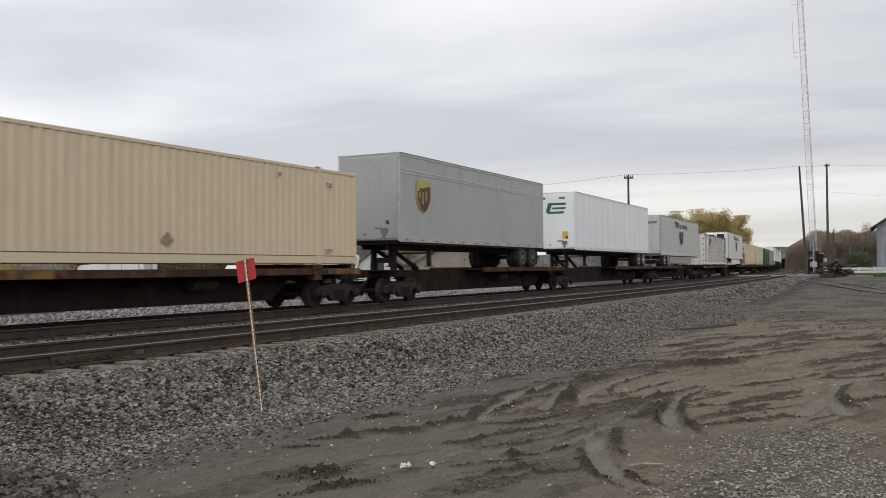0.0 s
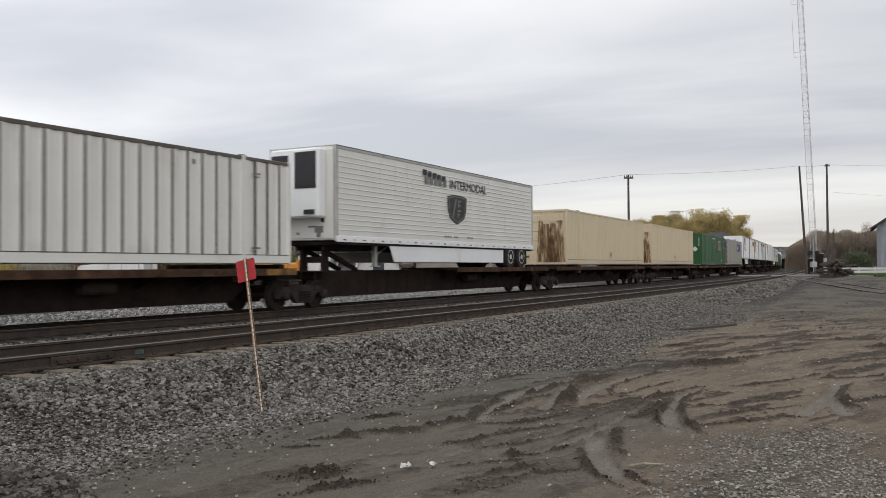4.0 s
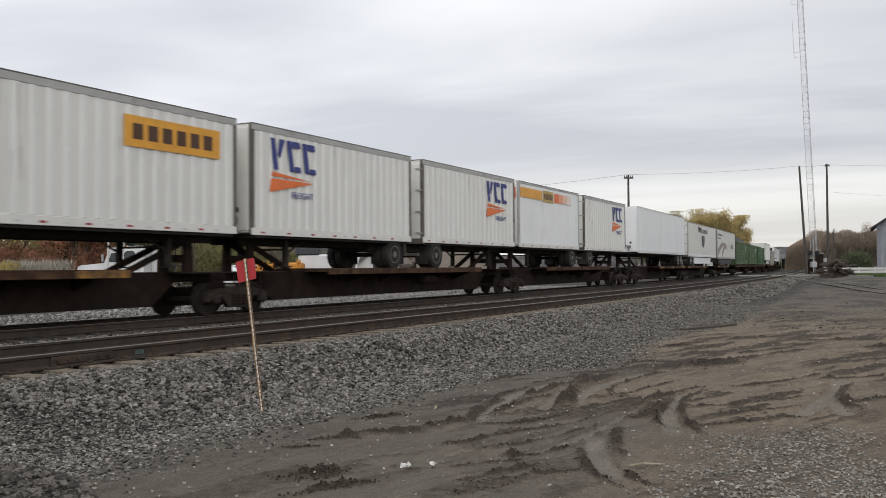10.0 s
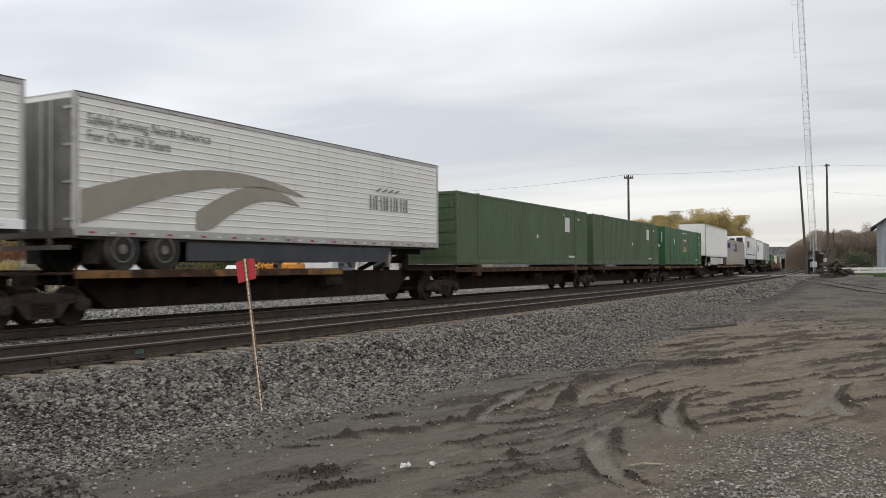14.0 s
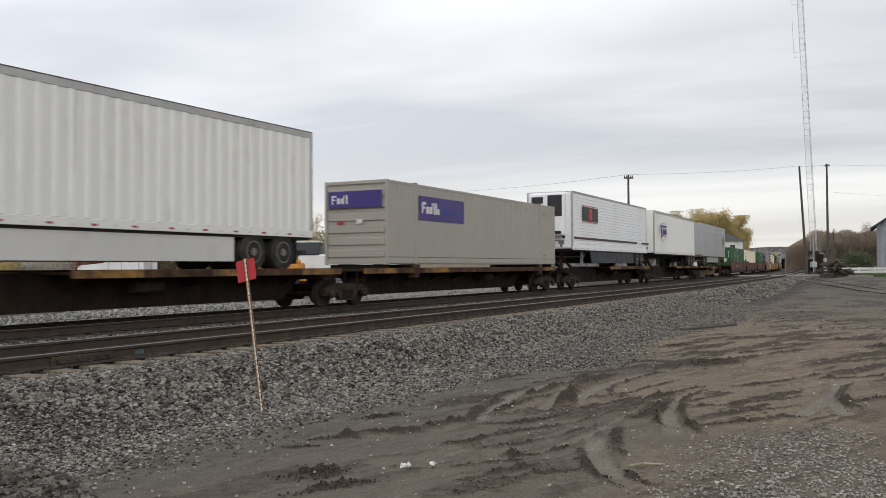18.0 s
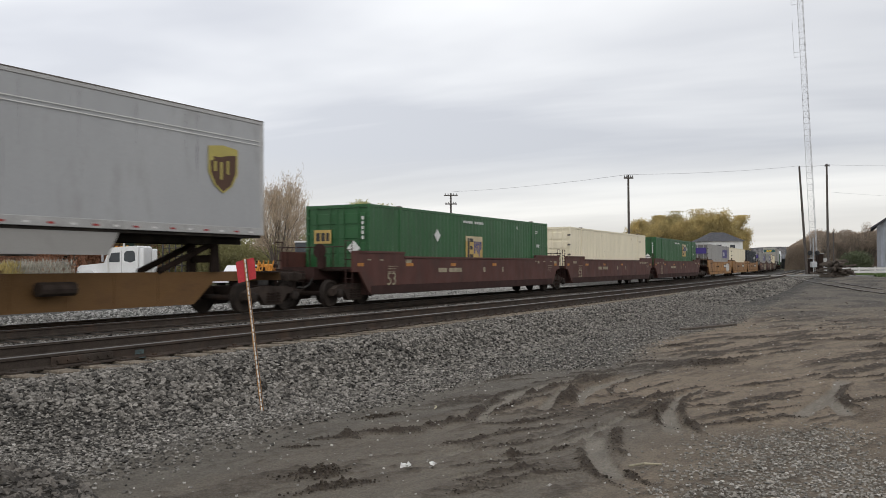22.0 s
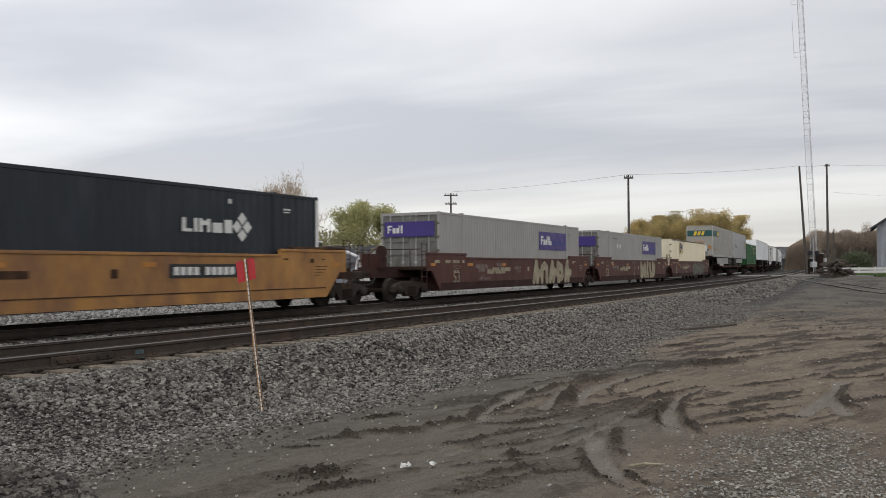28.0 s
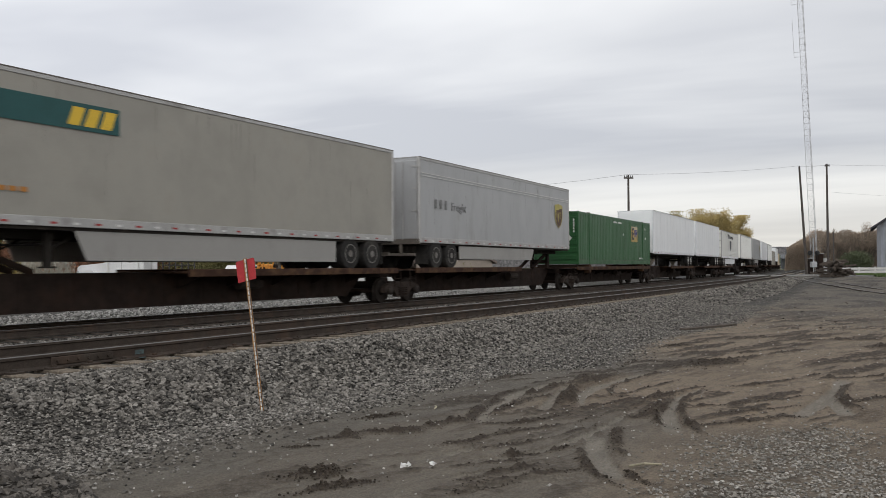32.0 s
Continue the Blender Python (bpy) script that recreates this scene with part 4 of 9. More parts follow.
def rail_mesh(path, name):
    """Rail section swept along points of (x, y, z of the rail's top, heading)."""
    verts, faces, mats_ = [], [], []
    n = len(RAIL_PROFILE)
    for x, y, z, a in path:
        for u, h in RAIL_PROFILE:
            verts.append((x + u * math.cos(a), y + u * math.sin(a), z - 0.181 + h))
    for j in range(len(path) - 1):
        for i in range(n):
            k, l_ = j * n + i, j * n + (i + 1) % n
            faces.append((k, l_, l_ + n, k + n))
            mats_.append(1 if i in (6, 7, 8) else 0)
    me = bpy.data.meshes.new(name)
    me.from_pydata(verts, [], faces)
    me.materials.append(M["rail_side"]), me.materials.append(M["rail_top"])
    me.polygons.foreach_set("material_index", mats_)
    return me


def tie_mesh(wood):
    bm = bmesh.new()
    box(bm, -1.30, 1.30, -0.115, 0.115, -0.18, 0.0, bevel=0.012)
    return link_mesh(bm, "tie", M[wood])


TIE, DUSTY_TIE = tie_mesh("tie"), tie_mesh("tie_dusty")
plate_bm = boxes((-0.19, 0.19, -0.10, 0.10, 0.0, 0.022), (-0.13, -0.085, -0.03, 0.03, 0.022, 0.05), (0.085, 0.13, -0.03, 0.03, 0.022, 0.05))
PLATE = link_mesh(plate_bm, "tie_plate", M["rail_side"])


def build_track(name, off, top, s0, s1, label, tie_top_drop=0.203):
    track = thing(name, label, "railway track", kind="structure")
    for e in (-0.753, 0.753):
        pts = []
        s = s0
        while s <= s1:
            x, y, a = line(s, off + e)
            pts.append((x, y, top, a))
            s += 2.0
        part("rail", rail_mesh(pts, "rail"), None, track, "rust-brown rail with a worn bright head")
    rng = random.Random(5)
    k, s = 0, s0 + 0.3
    while s < s1 and k < 290:
        x, y, a = line(s, off + rng.uniform(-0.05, 0.05))
        t_ = part("tie", DUSTY_TIE if off > 3 else TIE, None, track)
        t_.matrix_basis = pose(x, y, top - tie_top_drop + (0.022 if off > 3 else 0), 0, 0, math.degrees(a) + rng.uniform(-0.8, 0.8))
        if k < 130 and off > 3:
            x, y, a = line(s, off + 0.753)
            p_ = part("tie_plate", PLATE, None, track)
            p_.matrix_basis = pose(x, y, top - tie_top_drop + 0.022, 0, 0, math.degrees(a))
        s += 0.53
        k += 1
    return track


near_track = build_track("track_near", NEAR_OFF, RAIL_Z, -14.0, 330.0, "empty railway track with rusty rails on dark wooden ties")
far_track = build_track("track_far", 0.0, RAIL_Z - FAR_DROP, -14.0, 330.0, "railway track that carries the freight train")
# bolted joint bars on the near rail
for sj in (7.45,):
    x, y, a = line(sj, NEAR_OFF + 0.753)
    jb = boxes((0.014, 0.045, -0.46, 0.46, 0.035, 0.135), bevel=0.008)
    for i in range(6):
        rod(jb, (0.04, -0.38 + i * 0.152, 0.085), (0.075, -0.38 + i * 0.152, 0.085), 0.02, 6)
    o = part("joint_bar", jb, M["rail_side"], near_track, "bolted rusty joint bar")
    o.matrix_basis = pose(x, y, RAIL_Z - 0.181, 0, 0, math.degrees(a))

x, y, a = line(8.38, NEAR_OFF + 0.753)
o = part("paint_mark", boxes((0.013, 0.016, -0.075, 0.075, 0.05, 0.11), (0.071, 0.074, -0.06, 0.05, 0.0, 0.015)), M["paint_teal"], near_track, "faded teal paint mark sprayed on the rail's side")
o.matrix_basis = pose(x, y, RAIL_Z - 0.181, 0, 0, math.degrees(a))

# ---- ballast stones: loose stones along the tracks ----


def stones(name, count, where, size, seed, material, label, flat=0.75):
    rng = np.random.default_rng(seed)
    base = np.array([(a_, b_, c_) for a_ in (-1, 1) for b_ in (-1, 1) for c_ in (-1, 1)], float) * 0.68
    tri = np.array([(0, 1, 3), (0, 3, 2), (4, 6, 7), (4, 7, 5), (0, 4, 5), (0, 5, 1), (2, 3, 7), (2, 7, 6), (0, 2, 6), (0, 6, 4), (1, 5, 7), (1, 7, 3)])
    at = np.array([where(rng) for _ in range(count)])
    r = size * rng.uniform(0.5, 1.45, count)
    v = base[None] * (r[:, None, None] * rng.uniform(0.72, 1.22, (count, 1, 3))) + rng.normal(0, 1, (count, 8, 3)) * r[:, None, None] * 0.20
    q = rng.normal(0, 1, (count, 4))
    w, x, y, z = (q / np.linalg.norm(q, axis=1)[:, None]).T
    turn = np.stack([1 - 2 * (y * y + z * z), 2 * (x * y - z * w), 2 * (x * z + y * w), 2 * (x * y + z * w), 1 - 2 * (x * x + z * z), 2 * (y * z - x * w),
                     2 * (x * z - y * w), 2 * (y * z + x * w), 1 - 2 * (x * x + y * y)], 1).reshape(count, 3, 3)
    v = np.einsum("nij,nkj->nki", turn, v)
    v[:, :, 2] *= flat
    v += np.stack([at[:, 0], at[:, 1], ground_heights(at[:, 0], at[:, 1]) + r * 0.40], 1)[:, None]
    f = tri[None] + 8 * np.arange(count)[:, None, None]
    me = bpy.data.meshes.new(name)
    me.from_pydata(v.reshape(-1, 3).tolist(), [], f.reshape(-1, 3).tolist())
    me.materials.append(material)
    return tagged(new(name, me), label, "gravel", kind="stuff")


def on_line(s0, s1, o0, o1, power=1.0):
    def f(rng):
        s, o = s0 + (s1 - s0) * rng.random() ** power, rng.uniform(o0, o1)
        x, y, a = line(s, o)
        return x, y
    return f


def shoulder(rng):
    """The near bank, its foot drawn in towards the track beside the camera."""
    while True:
        s, o = 2.5 + 43.5 * rng.random() ** 1.6, rng.uniform(8.18, 10.4)
        if o < np.interp(s, (5.0, 6.2, 7.0, 8.2, 10.0), (8.9, 9.45, 9.75, 10.05, 10.4)) + 0.12 * rng.normal():
            return line(s, o)[:2]


stones("ballast_shoulder", 50000, shoulder, 0.0255, 1, M["ballast"], "coarse grey crushed stone banked beside the near track")
stones("tie_end_gravel", 8000, on_line(2.5, 60, 7.72, 8.25, 1.7), 0.013, 12, M["lot_gravel"], "dusty fine gravel round the ends of the ties", 0.5)
stones("ballast_shoulder", 11000, on_line(38, 110, 7.9, 10.6, 1.2), 0.045, 2, M["ballast"], "coarse grey crushed stone banked beside the near track")
stones("ballast_between", 16000, on_line(4, 45, 1.6, 6.1, 1.4), 0.031, 3, M["ballast"], "grey crushed stone between the two tracks")
stones("ballast_crib", 7000, on_line(4, 40, 6.3, 7.5, 1.4), 0.034, 6, M["ballast"], "grey crushed stone between the rails")
stones("ballast_beyond", 12000, on_line(6, 60, -7.5, -1.6, 1.3), 0.04, 4, M["ballast_white"], "pale crushed limestone beyond the far track")
stones("lot_stones", 1800, lambda rng: (rng.uniform(-7.0, 3), 3.6 + 20 * rng.random() ** 1.7), 0.011, 5, M["ballast_pale"], "small loose stones scattered on the dirt lot")


def patch(x, y, rx, ry):
    return lambda rng: (x + rng.normal() * rx, y + rng.normal() * ry)


def corner_gravel(rng):
    """The spilt gravel thickens towards the camera and away from the tracks."""
    while True:
        x, y = rng.uniform(-2.3, 3.0), rng.uniform(4.2, 9.9)
        if rng.random() < smooth(9.4, 8.3, y - 0.6 * (x + 1.9) + 0.3 * math.sin(x * 2.7)) * smooth(-2.1, -0.9, x + 0.09 * (y - 6.2)) * (1 - 0.85 * smooth(-0.8, -0.3, x) * smooth(7.9, 8.8, y)):
            return x, y


def toe_gravel(rng):
    """Along the foot of the bank, thinning out over the bare dirt."""
    y = 4.65 + 34 * rng.random() ** 1.6
    edge = float(np.interp(y, EDGE_Y, EDGE_X))
    return edge - rng.random() * (edge + 7.0 + 0.9 * smooth(8.5, 5.5, y)) + abs(rng.normal()) * (0.22 + 0.25 * smooth(9.0, 6.0, y)), y


def on_ridges(rng):
    """Points on the ridges of turned soil, more on the broad ones."""
    while True:
        k = rng.integers(len(RIDGES))
        if rng.random() < RIDGES[k][6] / 0.09:
            break
    t, px, py = bend_points(*RIDGES[k][:6], n=120)
    i, half = rng.integers(120), RIDGES[k][6]
    return px[i] + rng.normal() * half * 0.75, py[i] + rng.normal() * half * 0.75


def on_heaps(rng):
    x, y, long_, wide, _ = HEAPS[rng.choice((0, 0, 1, 2, 2, 2, 3, 5, 6))]
    u, v = rng.normal() * 0.5 * long_, rng.normal() * 0.5 * wide
    return x + 0.42 * u + 0.91 * v, y + 0.91 * u - 0.42 * v


def dark_heap(rng):
    """The low dark heap beside the camera, its top level and its end sloping off."""
    u, v = rng.random() ** 0.5, rng.random() * math.tau
    return -6.35 + 1.3 * u * math.cos(v), 3.9 + 0.8 * u * math.sin(v)


stones("gravel_patch", 15000, corner_gravel, 0.0115, 7, M["lot_gravel"], "patch of fine grey gravel spilt on the lot", 0.6)
stones("gravel_patch", 1500, corner_gravel, 0.013, 17, M["ballast_pale"], "patch of pale gravel spilt on the lot", 0.55)
stones("gravel_toe", 32000, toe_gravel, 0.0155, 18, M["ballast"], "thin grey gravel strewn along the toe of the ballast", 0.6)
stones("gravel_toe", 2500, toe_gravel, 0.015, 9, M["ballast_pale"], "paler fine stones at the foot of the ballast bank", 0.6)
stones("gravel_heap", 4200, dark_heap, 0.032, 8, M["heap_stone"], "low heap of dark crushed stone at the lot's edge")
stones("dirt_clods", 5500, on_ridges, 0.0055, 60, M["clod"], "dark clods of churned-up dirt on the ridges of soil", 0.8)
stones("dirt_clods", 450, on_ridges, 0.011, 61, M["clod"], "larger dark clods on the ridges of soil", 0.7)
stones("dirt_clods", 1500, on_heaps, 0.009, 62, M["clod"], "dark clods heaped loosely on the lot", 0.8)
stones("far_rubble", 9000, lambda rng: (rng.uniform(-6.5, 12), 24 + 62 * rng.random() ** 1.3), 0.018, 83, M["lot_gravel"], "loose grey rubble on the far part of the lot", 0.5)
stones("far_rubble", 350, lambda rng: (rng.uniform(-6.5, 12), 24 + 62 * rng.random() ** 1.3), 0.03, 84, M["clod"], "dark clods on the far part of the lot", 0.6)

# ---- the train: trucks, spine cars, well cars ----
_shared = {}


def shared(key, maker):
    if key not in _shared:
        _shared[key] = maker()
    return _shared[key]


def wheel_mesh():
    bm = bmesh.new()
    lathe(bm, ((-0.07, 0.455), (-0.045, 0.455), (-0.04, 0.425), (0.065, 0.415), (0.07, 0.36), (0.03, 0.34), (0.02, 0.16), (0.07, 0.14), (0.07, 0.09)), seg=22)
    return link_mesh(bm, "wheel", M["wheel_steel"])


def frame_mesh():
    bm = bmesh.new()
    pts = ((-1.16, 0.36), (-1.16, 0.56), (-0.95, 0.66), (-0.45, 0.72), (0.45, 0.72), (0.95, 0.66), (1.16, 0.56), (1.16, 0.36), (0.88, 0.50), (0.62, 0.50), (0.36, 0.20), (-0.36, 0.20), (-0.62, 0.50), (-0.88, 0.50))
    prism(bm, pts, "x", -0.09, 0.09)
    return link_mesh(bm, "side_frame", M["truck_steel"])


def spring_mesh():
    bm = bmesh.new()
    for y in (-0.2, 0.0, 0.2):
        for k in range(4):
            rod(bm, (0.1, y, 0.27 + k * 0.075), (0.1, y, 0.315 + k * 0.075), 0.085, 8)
    return link_mesh(bm, "spring", M["steel_dark"])


def bearing_mesh():
    bm = bmesh.new()
    lathe(bm, ((0.0, 0.14), (0.10, 0.14), (0.14, 0.10), (0.15, 0.04)), seg=12)
    return link_mesh(bm, "bearing", M["wheel_steel"])


def bolster_mesh():
    bm = boxes((-0.95, 0.95, -0.2, 0.2, 0.42, 0.74), (-0.32, 0.32, -0.3, 0.3, 0.72, 0.74 + RIDE), bevel=0.03)
    for y in (-0.89, 0.89):
        rod(bm, (-0.95, y, 0.42), (0.95, y, 0.42), 0.08, 8)
    return link_mesh(bm, "bolster", M["steel_dark"])


def add_truck(car, y):
    """A two-axle freight truck under a car: bolster > wheels, side frames and bearings."""
    b = part("truck", shared("bolster", bolster_mesh), None, car, "grimy cast steel two-axle truck")
    b.location = (0, y, -RIDE)
    for sx in (-1, 1):
        f = part("side_frame", shared("frame", frame_mesh), None, b)
        f.location = (sx * 1.02, 0, 0)
        sp = tagged(part("spring", shared("spring", spring_mesh), None, b), kind="stuff")
        sp.location = (sx * 1.0 - (0.2 if sx < 0 else 0.0), 0, 0)
        for wy in (-0.89, 0.89):
            w = part("wheel", shared("wheel", wheel_mesh), None, b)
            w.location = (sx * 0.755, wy, 0.42)
            w.rotation_euler = (0, 0, 0 if sx > 0 else math.pi)
            g = part("bearing", shared("bearing", bearing_mesh), None, b)
            g.location = (sx * 1.08, wy, 0.43)
            g.rotation_euler = (0, 0, 0 if sx > 0 else math.pi)


def coupler(car, y, d):
    bm = boxes((-0.09, 0.09, min(y, y + d * 0.75), max(y, y + d * 0.75), 0.72, 0.92), bevel=0.02)
    box(bm, -0.17, 0.17, min(y + d * 0.55, y + d * 0.8), max(y + d * 0.55, y + d * 0.8), 0.68, 0.96, bevel=0.03)
    part("coupler", bm, M["truck_steel"], car)
    hose = bmesh.new()
    pts = [Vector((0.35, y, 0.75)), Vector((0.35, y + d * 0.25, 0.55)), Vector((0.3, y + d * 0.5, 0.47)), Vector((0.2, y + d * 0.7, 0.5))]
    for a, b in zip(pts, pts[1:]):
        rod(hose, a, b, 0.03, 6)
    part("brake_hose", hose, M["rubber"], car)


def spine_car(left, right, coupled_left, coupled_right, deck_left, load, sills, seed):
    """A spine platform: 'left' and 'right' are its ends along y. The wheel deck sits at one end, the hitch at the other."""
    rng = random.Random(seed)
    painted = sills == "sill_yellow"
    sills = "deck_yellow" if painted else sills
    car = thing("spine_car", "dark rusty spine car with narrow sill and " + ("worn yellow" if sills == "deck_yellow" else "brown") + " edges", "rail car", "cars of the freight train")
    a, b = left + (0.75 if coupled_left else 0.25), right - (0.75 if coupled_right else 0.25)
    ta, tb = (left + 2.0 if coupled_left else left), (right - 2.0 if coupled_right else right)
    bm = bmesh.new()
    prism(bm, ((a, 0.74), (a, 1.0), (b, 1.0), (b, 0.74), (tb - 1.55, 0.74), (tb - 2.3, 0.15), (ta + 2.3, 0.15), (ta + 1.55, 0.74)), "x", -0.33, 0.33)
    for y in np.arange(ta + 3.2, tb - 2.9, 1.35):
        box(bm, -0.345, 0.345, y - 0.03, y + 0.03, 0.22, 0.99)
    part("centre_sill", bm, M["sill_worn"] if painted else M["steel_dark"], car, "worn yellow centre sill" if painted else "")
    # wheel deck: floor plates with an edge sill each side
    n0, n1 = (a + 0.35, b - 0.35) if load == "container" else (-5.4, 5.4) if deck_left == "mid" else ((a + 0.35, a + 10.2) if deck_left else (b - 10.2, b - 0.35))
    part("wheel_deck", boxes((-1.24, -0.34, n0, n1, 0.97, 1.03), (0.34, 1.24, n0, n1, 0.97, 1.03)), M["deck_rust"], car)
    for sx in (-1, 1):
        e = boxes((min(sx * 1.24, sx * 1.30), max(sx * 1.24, sx * 1.30), n0, n1, 0.88, 1.075), bevel=0.01)
        part("edge_sill", e, M["deck_rust"], car)
        cap = []
        for q0, q1 in ((n0 + 0.02, n0 + 1.4 + rng.random()), (n1 - 1.0 - rng.random(), n1 - 0.02), (n0 + 4.2, n0 + 5.0 + rng.random())):
            cap.append((sx * 1.302 if sx > 0 else -1.308, 1.308 if sx > 0 else -1.302, q0, q1, 0.89, 1.06))
        part("sill_paint", boxes(*cap), M[sills], car, "worn yellow paint along the sill" if sills == "deck_yellow" else "")
        for y in np.arange(n0 + 0.5, n1, 1.9):
            prism_bm = bmesh.new()
            prism(prism_bm, ((sx * 0.34, 0.58), (sx * 0.34, 0.97), (sx * 1.22, 0.97), (sx * 1.22, 0.90)), "y", y - 0.04, y + 0.04)
            part("deck_bracket", prism_bm, M["steel_dark"], car)
    # container saddles
    if load == "container":
        for y in (-6.05, 6.05):
            sb = boxes((-1.31, 1.31, y - 0.22, y + 0.22, 1.03, 1.19), (-1.31, -1.0, y - 0.16, y + 0.16, 0.72, 1.03), (1.0, 1.31, y - 0.16, y + 0.16, 0.72, 1.03), (-1.28, 1.28, y - 0.12, y + 0.12, 0.80, 1.0), bevel=0.015)
            part("container_saddle", sb, M["deck_rust"], car)
        # end saddles hold up the long container
        part("end_saddle", boxes((-1.15, 1.15, -7.95, -7.75, 0.95, 1.19), (-1.15, 1.15, 7.75, 7.95, 0.95, 1.19)), M["steel_dark"], car)
    # end platforms over the trucks
    for y0, y1 in ((a, a + 1.6), (b - 1.6, b)):
        part("end_platform", boxes((-1.25, 1.25, y0, y1, 0.965, 1.0)), M["steel_dark"], car)
        step = bmesh.new()
        ym = y0 + 0.25 if y0 == a else y1 - 0.25
        for z in (0.45, 0.70):
            rod(step, (1.22, ym - 0.2, z), (1.22, ym + 0.2, z), 0.014, 5)
        rod(step, (1.22, ym - 0.2, 0.43), (1.22, ym - 0.2, 0.98), 0.016, 5)
        rod(step, (1.22, ym + 0.2, 0.43), (1.22, ym + 0.2, 0.98), 0.016, 5)
        part("ladder_step", step, M["steel_dark"], car)
    bc = bmesh.new()
    yb = 0.5 * (a + b) + 2.0
    rod(bc, (0.62, yb - 0.45, 0.66), (0.62, yb + 0.45, 0.66), 0.16, 10)
    part("brake_cylinder", bc, M["truck_steel"], car)
    if coupled_left:
        coupler(car, a, left - a)
    if coupled_right:
        coupler(car, b, right - b)
    if coupled_left:
        add_truck(car, ta)
    add_truck(car, tb)
    return car


def hitch(car, y, lean, z_top):
    """The folding stand that carries a trailer's kingpin; it leans along y."""
    bm = bmesh.new()
    for sx in (-0.42, 0.42):
        prism(bm, ((y - 0.16, 1.0), (y + 0.16, 1.0), (y + 0.10, z_top - 0.12), (y - 0.10, z_top - 0.12)), "x", sx - 0.06, sx + 0.06)
        rod(bm, (sx * 0.8, y + lean * 1.9, 1.02), (sx * 0.8, y + lean * 0.1, z_top - 0.28), 0.085, 6)
    box(bm, -0.55, 0.55, y - 0.35, y + 0.35, z_top - 0.14, z_top - 0.02, bevel=0.03)
    box(bm, -0.45, 0.45, y - 0.05, y + 0.05, 1.25, 1.45)
    part("trailer_hitch", bm, M["steel_dark"], car, "folding steel stand under the trailer's kingpin")


def spray(bm, pts, wide, x):
    """A flat sprayed stroke with round ends along points (y, z) on a side at x."""
    pts = [Vector(p) for p in pts]
    for a, b in zip(pts, pts[1:]):
        d = (b - a).normalized()
        base = math.atan2(d.y, d.x)
        ring = [b + Vector((math.cos(base + t), math.sin(base + t))) * wide / 2 for t in np.linspace(-1.571, 1.571, 7)]
        ring += [a - Vector((math.cos(base + t), math.sin(base + t))) * wide * 0.44 for t in np.linspace(-1.571, 1.571, 7)]
        prism(bm, [(max(-9.2, v.x), min(1.47, max(0.26, v.y))) for v in ring], "x", x, x + 0.001)
        x += 0.0007


